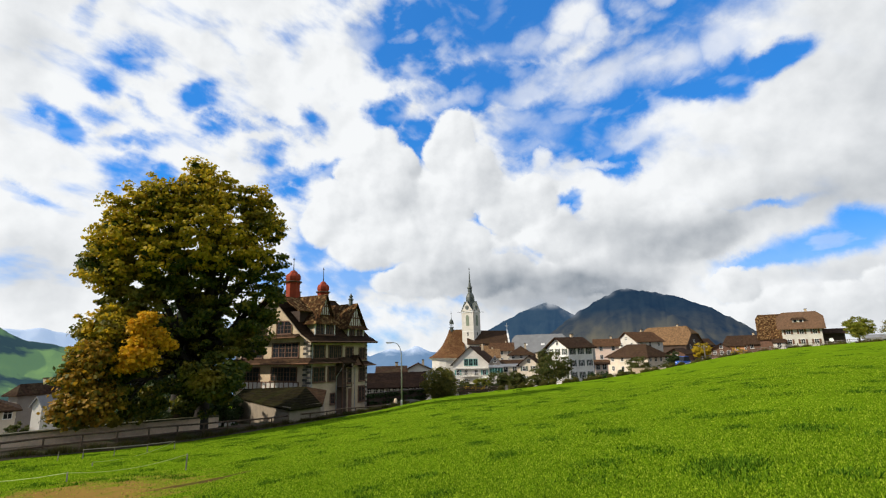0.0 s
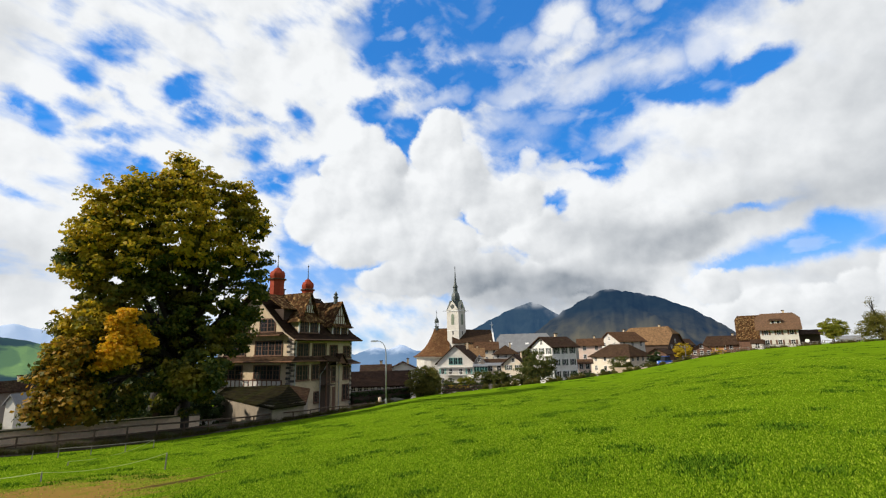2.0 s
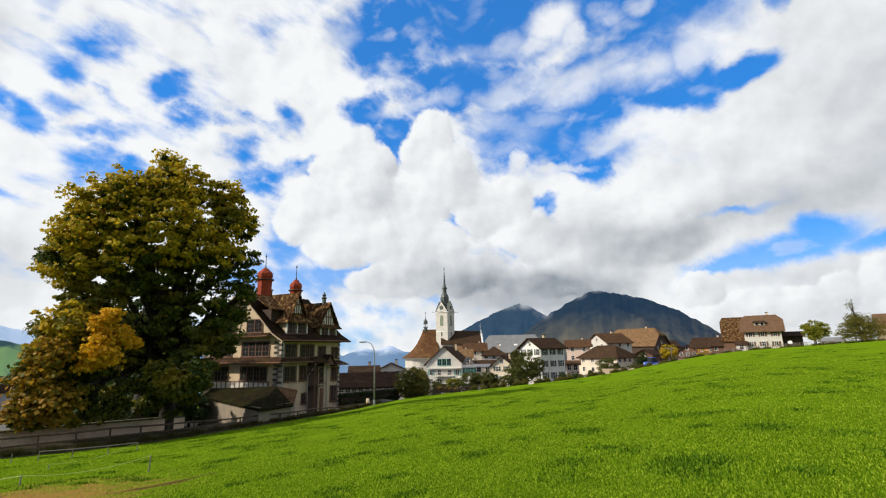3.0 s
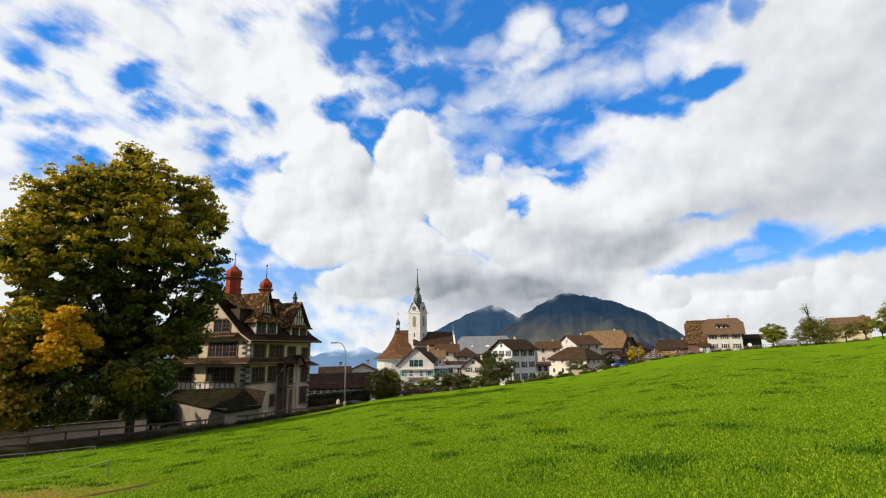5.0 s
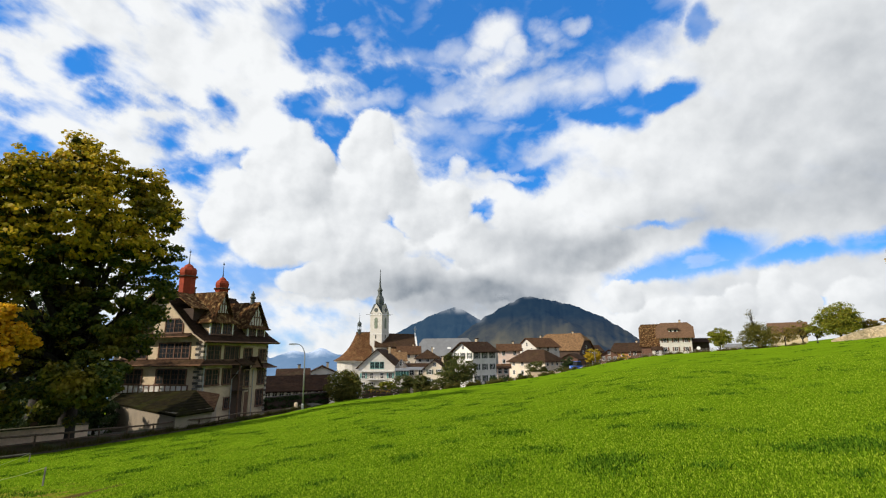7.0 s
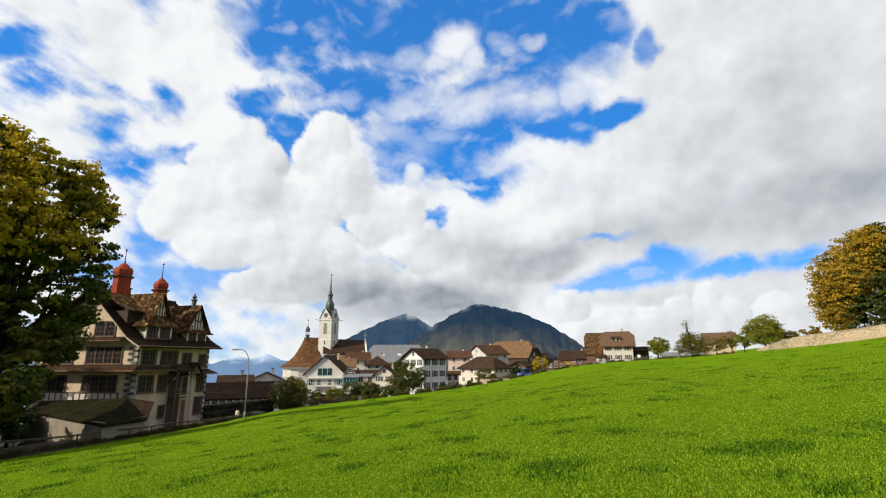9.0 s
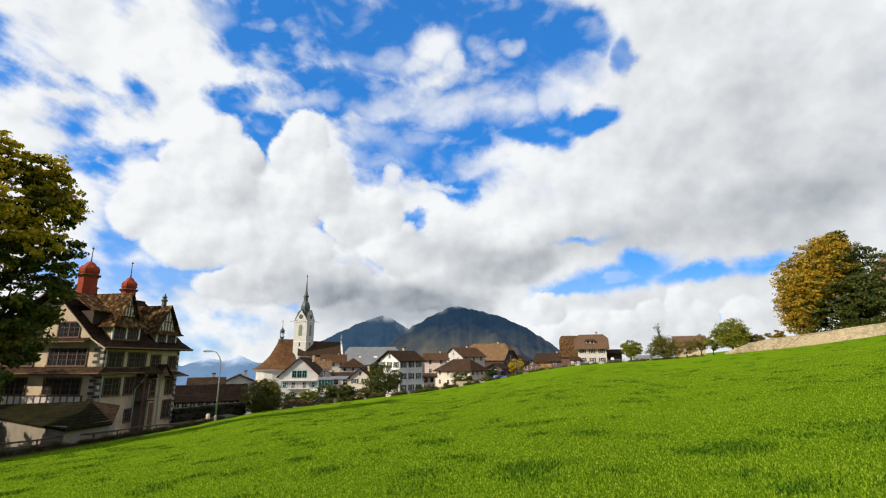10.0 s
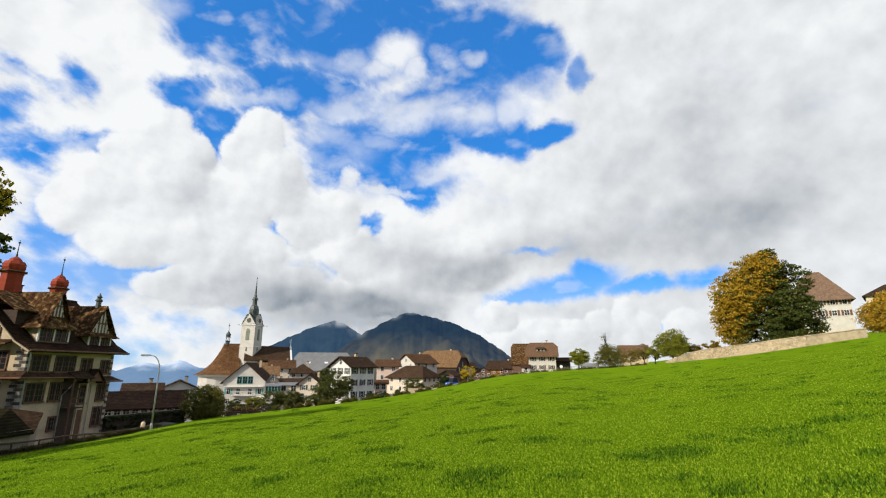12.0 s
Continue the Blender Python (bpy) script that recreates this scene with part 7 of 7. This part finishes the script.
round_bush(17.0, 106, -3.4, 1.2, 1800, 0.26, DARK_LEAF, "low clipped shrub below a wall", wide=1.6)
round_bush(20.0, 108, -3.0, 1.0, 1500, 0.26, DARK_LEAF, "low clipped shrub below a wall", wide=2.0)
round_bush(24.6, 122, -2.2, 1.0, 1500, 0.26, BUSH_LEAF, "low clipped shrub below a wall", wide=1.8)
round_bush(18.3, 112, -3.3, 1.3, 1800, 0.24, DARK_LEAF, "low clipped shrub below a wall", wide=1.8)
round_bush(31.2, 180, -0.9, 1.6, 1500, 0.34, OLIVE_LEAF, "yellowing shrub before the timber house", wide=1.2)
round_bush(40.85, 158, 1.15, 2.7, 5200, 0.36, LIGHT_LEAF, "loose light green fruit tree on the brow", "tree", 1.0, name="tree", group="orchard trees")
round_bush(50.7, 122, 2.55, 3.3, 8000, 0.34, LIGHT_LEAF, "rounded yellow green tree behind the stone wall", "tree", 1.05, name="tree", group="orchard trees")
round_bush(52.8, 125, 1.75, 1.5, 2200, 0.32, THIN_LEAF, "low shrub behind the stone wall", wide=1.5)
round_bush(54.6, 122, 2.2, 1.2, 2000, 0.32, RUST_LEAF, "low shrub behind the stone wall", wide=2.2)
round_bush(46.4, 150, 1.4, 2.3, 1500, 0.3, THIN_LEAF, "small thin orchard tree with autumn leaves", "tree", 1.1, name="tree", group="orchard trees")
round_bush(47.8, 140, 1.65, 2.2, 1700, 0.3, THIN_LEAF, "small thin orchard tree with autumn leaves", "tree", 1.1, name="tree", group="orchard trees")
round_bush(48.9, 128, 1.6, 1.7, 2000, 0.3, LIGHT_LEAF, "small green orchard tree", "tree", 1.1, name="tree", group="orchard trees")
round_bush(69.9, 132, 4.6, 5.4, 26000, 0.42, ORANGE_LEAF, "yellow autumn tree behind the farmhouse", "tree", 1.2, name="tree")
# dark shrubs that also stand in for deep shade below the crown
for a_, r_, e_, q_ in ((-28.8, 50.5, -5.0, 1.5), (-25.6, 51.0, -5.2, 1.3), (-24.5, 56, -5.4, 2.0), (-27.2, 55, -5.3, 2.1), (-30.0, 54, -5.3, 2.1), (-32.8, 54, -5.2, 2.0)):
    round_bush(a_, r_, e_, q_, 4200, 0.26, DARK_LEAF, "dark shrub filling the shade behind the chestnut", wide=1.3, group="garden shrubs")
round_bush(-40.9, 94, -5.9, 1.4, 1800, 0.3, BUSH_LEAF, "green shrub beside the lower houses", wide=1.2)
round_bush(-36.2, 80, -5.4, 2.4, 2600, 0.3, BUSH_LEAF, "green shrub beside the lower houses", wide=1.3)
# tall scraggy tree with a thin top
tree("tree", 44.2, 152, None, [(0, 0, 2.8, 3.0), (-2.6, 0, 2.4, 2.2), (2.9, 0, 2.3, 2.3), (-1.4, 0, 4.8, 2.0), (1.6, 0, 4.6, 2.0), (-0.2, 0, 5.8, 1.5), (-1.0, 0, 7.8, 0.5), (-1.2, 0, 9.0, 0.5), (-0.7, 0, 10.0, 0.35)], 17000, 0.2, ORCHARD_LEAF, "scraggy old fruit tree with a thin top", trunk_r=0.28, fork=0.18, clump=30, spread=0.9, group="orchard trees", hollow=0.2)


def hedge(name, a, b, h, thick, count, mat, label, size=0.16, top=None):
    """A clipped hedge between two plan points: a dense twiggy core under a coat of leaves."""
    (xa, ya), (xb, yb) = a, b
    L = math.hypot(xb - xa, yb - ya)
    z = min(gz(xa, ya), gz(xb, yb)) if top is None else top - h
    hd = thing(name, xa, ya, z, math.degrees(math.atan2(yb - ya, xb - xa)), label, "hedge")
    part("hedge_core", Shape().box(0.1, L - 0.1, -thick * 0.4, thick * 0.4, -0.5, h - 0.12), DARK_WOOD, hd)
    cr = [(L * (i + 0.5) / 40, o, hh * h, 0.3) for i in range(40) for o in (-thick * 0.35, thick * 0.35) for hh in (0.2, 0.5, 0.82)]
    part("foliage", leaf_mesh("foliage", cr, count, size, mat, 12, 0.16, 0.5), mat, hd)


hedge("hedge", bearing(-9.3, 66), bearing(-2.6, 72), 2.6, 1.0, 16000, DARK_LEAF, "dark clipped hedge along the lane", 0.2, top=-3.6)
hedge("hedge", bearing(1.2, 96), bearing(9.5, 108), 1.5, 0.9, 5000, BUSH_LEAF, "low garden hedge below the houses", 0.22)
hedge("hedge", bearing(16.5, 104), bearing(19.6, 106), 1.5, 0.9, 3000, DARK_LEAF, "dark clipped hedge at the meadow's edge", 0.2)

# ================= dry stone wall on the rise =================
def build_stone_wall():
    wall = thing("wall_stone", 0, 0, 0, 0, "old pale rubble stone retaining wall with flat coping", "wall", kind="structure")
    azs = np.arange(49.9, 67.01, 0.5)
    tops = np.interp(azs, [49.9, 50.6, 52.4, 54.0, 57.5, 61.4, 66.6, 67.0], [0.55, 0.85, 1.5, 1.85, 2.25, 2.8, 3.4, 3.4])
    core, cap = Shape(), Shape()
    pts = []
    for a, e in zip(azs, tops):
        d = float(np.interp(a, LAND_AZ, LAND_D)) + 0.6
        f, b = bearing(a, d), bearing(a, d + 0.7)
        pts.append((a, d, f, b, rise(e, d), gz(*bearing(a, d - 0.8)) - 0.5))
    for p, q in zip(pts, pts[1:]):
        k = len(core.v)
        core.v += [(*p[2], p[5]), (*q[2], q[5]), (*q[3], q[5]), (*p[3], p[5]), (*p[2], p[4]), (*q[2], q[4]), (*q[3], q[4]), (*p[3], p[4])]
        core.f += [(k, k + 1, k + 5, k + 4)[::-1], (k + 2, k + 3, k + 7, k + 6)[::-1], (k + 4, k + 5, k + 6, k + 7)[::-1]]
        f0, f1, b0, b1 = bearing(p[0], p[1] - 0.12), bearing(q[0], q[1] - 0.12), bearing(p[0], p[1] + 0.85), bearing(q[0], q[1] + 0.85)
        cap.slab([(*f0, p[4] + 0.13), (*b0, p[4] + 0.13), (*b1, q[4] + 0.13), (*f1, q[4] + 0.13)], 0.13)
    part("wall_core", core, MORTAR, wall)  # its far end is plainly plastered
    part("coping", cap, STONE_WALL, wall)
    # face stones
    rnd = random.Random(3)
    shapes = []
    for _ in range(10):
        w, h = rnd.uniform(0.28, 0.6), rnd.uniform(0.18, 0.34)
        plan = [(-w / 2 * rnd.uniform(0.7, 1), -h / 2), (w / 2 * rnd.uniform(0.7, 1), -h / 2 * rnd.uniform(0.7, 1)), (w / 2, h / 2 * rnd.uniform(0.5, 0.9)), (0, h / 2), (-w / 2, h / 2 * rnd.uniform(0.4, 0.9))]
        s = Shape().hexa(plan, -0.05, rnd.uniform(0.03, 0.07), 0.8)
        s.v = [(x, -z, y) for x, y, z in s.v]
        s.f = [f[::-1] for f in s.f]
        shapes.append(s)
    meshes = [s.mesh("stone", STONE_WALL) for s in shapes]
    rest, made = Shape(), 0
    for p, q in zip(pts, pts[1:]):
        for _ in range(0 if p[0] > 62.3 else 42):
            t = rnd.random()
            a, d = p[0] + (q[0] - p[0]) * t, p[1] + (q[1] - p[1]) * t
            top, low = p[4] + (q[4] - p[4]) * t, p[5] + 0.5
            if top - low < 0.3:
                continue
            z = rnd.uniform(low, top - 0.15)
            x, y = bearing(a, d)
            if 55.0 < a < 60.0 and made < 300:
                ob = part("stone", rnd.choice(meshes), STONE_WALL, wall)
                ob.matrix_basis = pose(x, y, z, 0, rnd.uniform(-12, 12), -a)
                made += 1
            else:
                m = pose(x, y, z, 0, rnd.uniform(-12, 12), -a)
                s = rnd.choice(shapes)
                k = len(rest.v)
                rest.v += [tuple(m @ Vector(v)) for v in s.v]
                rest.f += [tuple(i + k for i in f) for f in s.f]
    part("stones", rest, STONE_WALL, wall, kind="stuff")


build_stone_wall()
# low white rail fence and posts along the brow
for a in np.arange(33.0, 46.0, 0.55):
    d = float(np.interp(a, LAND_AZ, LAND_D)) + 0.4
    x, y = bearing(float(a), d)
    solid("fence_post", Shape().lathe([(0.07, -0.3), (0.06, 1.0), (0.03, 1.08)], 0, 0, 6), GREY_WOOD, "grey wooden fence post on the meadow's brow", "fence post", "brow fence posts", at=pose(x, y, gz(x, y), 0, 2 * math.sin(a * 9), 0))

# ================= grass =================
GRASS = leaf_material("grass_blades", [(0.03, 0.08, 0.004), (0.11, 0.21, 0.007), (0.20, 0.325, 0.010), (0.46, 0.56, 0.05)], 0.4, gloss=0.0)
TUFT = leaf_material("tuft_blades", [(0.018, 0.055, 0.004), (0.045, 0.11, 0.007), (0.10, 0.20, 0.012), (0.19, 0.31, 0.02)], 0.3, gloss=0.0)


def blades(name, x, y, height, width, mat, label, lean=0.5):
    n = len(x)
    z = ground(x, y)
    a = rng.random(n) * 2 * np.pi
    b = rng.random(n) * 2 * np.pi
    h = height * (0.55 + 0.75 * rng.random(n))
    l = h * lean * rng.random(n)
    sx_, sy_ = np.cos(a) * width / 2, np.sin(a) * width / 2
    v = np.stack([np.column_stack([x - sx_, y - sy_, z - 0.01]), np.column_stack([x + sx_, y + sy_, z - 0.01]), np.column_stack([x + np.cos(b) * l, y + np.sin(b) * l, z + h])], 1).reshape(-1, 3)
    me = bpy.data.meshes.new(name)
    me.vertices.add(n * 3)
    me.vertices.foreach_set("co", v.ravel())
    me.loops.add(n * 3)
    me.loops.foreach_set("vertex_index", np.arange(n * 3))
    me.polygons.add(n)
    me.polygons.foreach_set("loop_start", np.arange(n) * 3)
    me.update(calc_edges=True)
    me.materials.append(mat)
    return tagged(new(name, me), label, "grass", kind="stuff")


def fan(n, r0, r1, a0=-46.0, a1=72.0, power=1.0):
    """Points over a sector of the meadow, thinning with range."""
    r = r0 * (r1 / r0) ** (rng.random(n) ** power)
    a = np.radians(a0 + (a1 - a0) * rng.random(n))
    return r * np.sin(a), r * np.cos(a), r


gx, gy, gr = fan(600000, 3.2, 48.0)
hx, hy, hr = fan(240000, 0.5, 30.0, 72.0, 314.0, 0.7)      # the rest of the meadow, behind the camera
ux, uy, ur = fan(60000, 0.5, 3.2)
gx, gy, gr = np.concatenate([gx, hx, ux]), np.concatenate([gy, hy, uy]), np.concatenate([gr, hr, ur])
bare = ((gx + 8.9) / 3.6) ** 2 + ((gy - 11.0) / 5.2) ** 2 < 1.15 * rng.random(len(gx))
fu, fv = (gx + 6.6) * 0.45 + (gy - 13.4) * 0.89, (gx + 6.6) * 0.89 - (gy - 13.4) * 0.45
bare |= (fu / 1.7) ** 2 + (fv / 0.4) ** 2 < 0.4 + 0.6 * rng.random(len(gx))
gx, gy, gr = gx[~bare], gy[~bare], gr[~bare]
patchy = 0.8 + 0.4 * rng.random(len(gx))
blades("grass", gx, gy, 0.026 * patchy, 0.013 + gr * 0.0011, GRASS, "short lush green meadow grass", 1.6)
# darker tufts of taller growth
tx, ty, tr = fan(620, 6.0, 100.0, power=0.5)
spots = [bearing(28.9, 7.9), bearing(29.9, 8.3), bearing(49.5, 9.6), bearing(47.8, 9.2), bearing(35.9, 12.0), bearing(63.8, 12.5), bearing(27.9, 8.2), bearing(50.6, 10.0)]
tx, ty = np.concatenate([tx, [p[0] for p in spots]]), np.concatenate([ty, [p[1] for p in spots]])
tr = np.hypot(tx, ty)
per = np.where(tr < 14, 150, np.where(tr < 35, 80, 50)).astype(int)
per[-len(spots):] = 420
idx = np.repeat(np.arange(len(tx)), per)
spread = (0.10 + 0.14 * rng.random(len(tx)) + tr * 0.0028)
spread[-len(spots):] = 0.26
ox, oy = rng.normal(size=len(idx)) * spread[idx], rng.normal(size=len(idx)) * spread[idx]
blades("grass_tufts", tx[idx] + ox, ty[idx] + oy, 0.055 + 0.0003 * tr[idx], 0.022 + tr[idx] * 0.0012, TUFT, "darker tufts of taller grass and clover", 1.2)

# rank weeds on the strip between railing and lane
WEED = leaf_material("weedy_brown_stems", [(0.035, 0.03, 0.012), (0.06, 0.05, 0.018), (0.04, 0.06, 0.012), (0.11, 0.08, 0.03)], 0.25, gloss=0.0)
wt, wo = rng.random(36000) * 66 - 2, 0.25 + 1.5 * rng.random(36000) ** 1.3
wx, wy = ROAD_A.x + ROAD_B.x * wt + ROAD_N.x * wo, ROAD_A.y + ROAD_B.y * wt + ROAD_N.y * wo
blades("weeds", wx, wy, 0.28 + 0.2 * np.sin(wt * 1.7) ** 2, 0.05, WEED, "rank brown weeds along the lane", 0.8)

# uncut growth and scrub along the brow and before the gardens
SCRUB = leaf_material("uncut_brow_growth", [(0.05, 0.06, 0.015), (0.10, 0.09, 0.025), (0.16, 0.12, 0.04), (0.05, 0.08, 0.014)], 0.3, gloss=0.0)
ba = 6.0 + 42.0 * rng.random(24000)
bd = np.interp(ba, LAND_AZ, LAND_D) + 0.2 + 2.0 * rng.random(24000) ** 1.5
keep = np.sin(ba * 2.3) + np.sin(ba * 5.1 + 1) + 1.2 * rng.random(24000) > 0.35
ba, bd = np.radians(ba[keep]), bd[keep]
blades("brow_scrub", bd * np.sin(ba), bd * np.cos(ba), 0.35 + 0.35 * np.sin(np.degrees(ba) * 3.7) ** 2, 0.09, SCRUB, "uncut brown and green growth along the meadow's brow", 0.7)


def brow_fence():
    fence = thing("rail_fence", 0, 0, 0, 0, "weathered wooden rail fence along the meadow's brow", "fence")
    pts = []
    for a in np.arange(28.0, 44.6, 0.75):
        d = float(np.interp(a, LAND_AZ, LAND_D)) + 1.0
        x, y = bearing(float(a), d)
        pts.append((x, y, gz(x, y)))
        part("post", Shape().lathe([(0.08, -0.3), (0.07, 1.05), (0.04, 1.1)], 0, 0, 6), GREY_WOOD, fence).location = pts[-1]
    for h in (0.5, 0.92):
        for p, q in zip(pts, pts[1:]):
            part("rail", Shape().tube([(p[0], p[1], p[2] + h), (q[0], q[1], q[2] + h)], 0.05, 5), GREY_WOOD, fence)


brow_fence()


def picket_fence(a0, a1, r0, r1, el, label):
    fence = thing("garden_fence", 0, 0, 0, 0, label, "fence")
    n = 34
    me = Shape().box(-0.05, 0.05, -0.02, 0.02, -2.4, 0.0).mesh("picket", DARK_WOOD)
    tops = []
    for i in range(n):
        t = i / (n - 1)
        az, r = a0 + (a1 - a0) * t, r0 + (r1 - r0) * t
        x, y = bearing(az, r)
        tops.append((x, y, rise(el, r)))
        ob = part("picket", me, DARK_WOOD, fence)
        ob.matrix_basis = pose(x, y, tops[-1][2], 0, 0, -az)
    for dz in (-0.25, -0.85):
        part("rail", Shape().tube([(x, y + 0.05, z + dz) for x, y, z in tops], 0.045, 5), BROWN_WOOD, fence)


picket_fence(0.6, 6.2, 88, 98, -4.12, "brown picket fence before the village gardens")
picket_fence(14.2, 17.0, 100, 102, -3.75, "brown picket fence below the white house")


def utility_pole(az, r, el_top):
    x, y = bearing(az, r)
    z = gz(x, y)
    h = rise(el_top, r) - z
    pole = thing("utility_pole", x, y, z, -az, "grey wooden utility pole between the houses", "pole")
    part("mast", Shape().lathe([(0.14, -0.5), (0.11, h)], 0, 0, 8), GREY_WOOD, pole)
    part("crossarm", Shape().box(-0.7, 0.7, -0.06, 0.06, h - 0.6, h - 0.46), GREY_WOOD, pole)
    for ix in (-0.6, 0.0, 0.6):
        part("insulator", Shape().lathe([(0.05, h - 0.46), (0.07, h - 0.38), (0.03, h - 0.3)], ix, 0, 6), WHITE_PAINT, pole)


utility_pole(28.3, 140, -0.12)


def yard_wall(a0, a1, r, el0, el1, mat, label):
    """A low straight wall between two bearings."""
    (xa, ya), (xb, yb) = bearing(a0, r), bearing(a1, r)
    w = math.hypot(xb - xa, yb - ya)
    base = thing("wall_yard", xa, ya, 0, math.degrees(math.atan2(yb - ya, xb - xa)), label, "wall", kind="structure")
    z0, z1 = rise(el0, r), rise(el1, r)
    part("wall_face", Shape().box(0, w, 0, 0.3, z0 - 1.2, z1), mat, base)
    part("coping", Shape().box(-0.05, w + 0.05, -0.06, 0.36, z1, z1 + 0.08), MORTAR, base)


yard_wall(27.1, 29.0, 119, -2.3, -1.8, PLASTER, "low pale plastered yard wall by the tractor")
yard_wall(21.0, 24.6, 114, -3.0, -2.45, PLASTER, "low pale plastered garden wall before the houses")
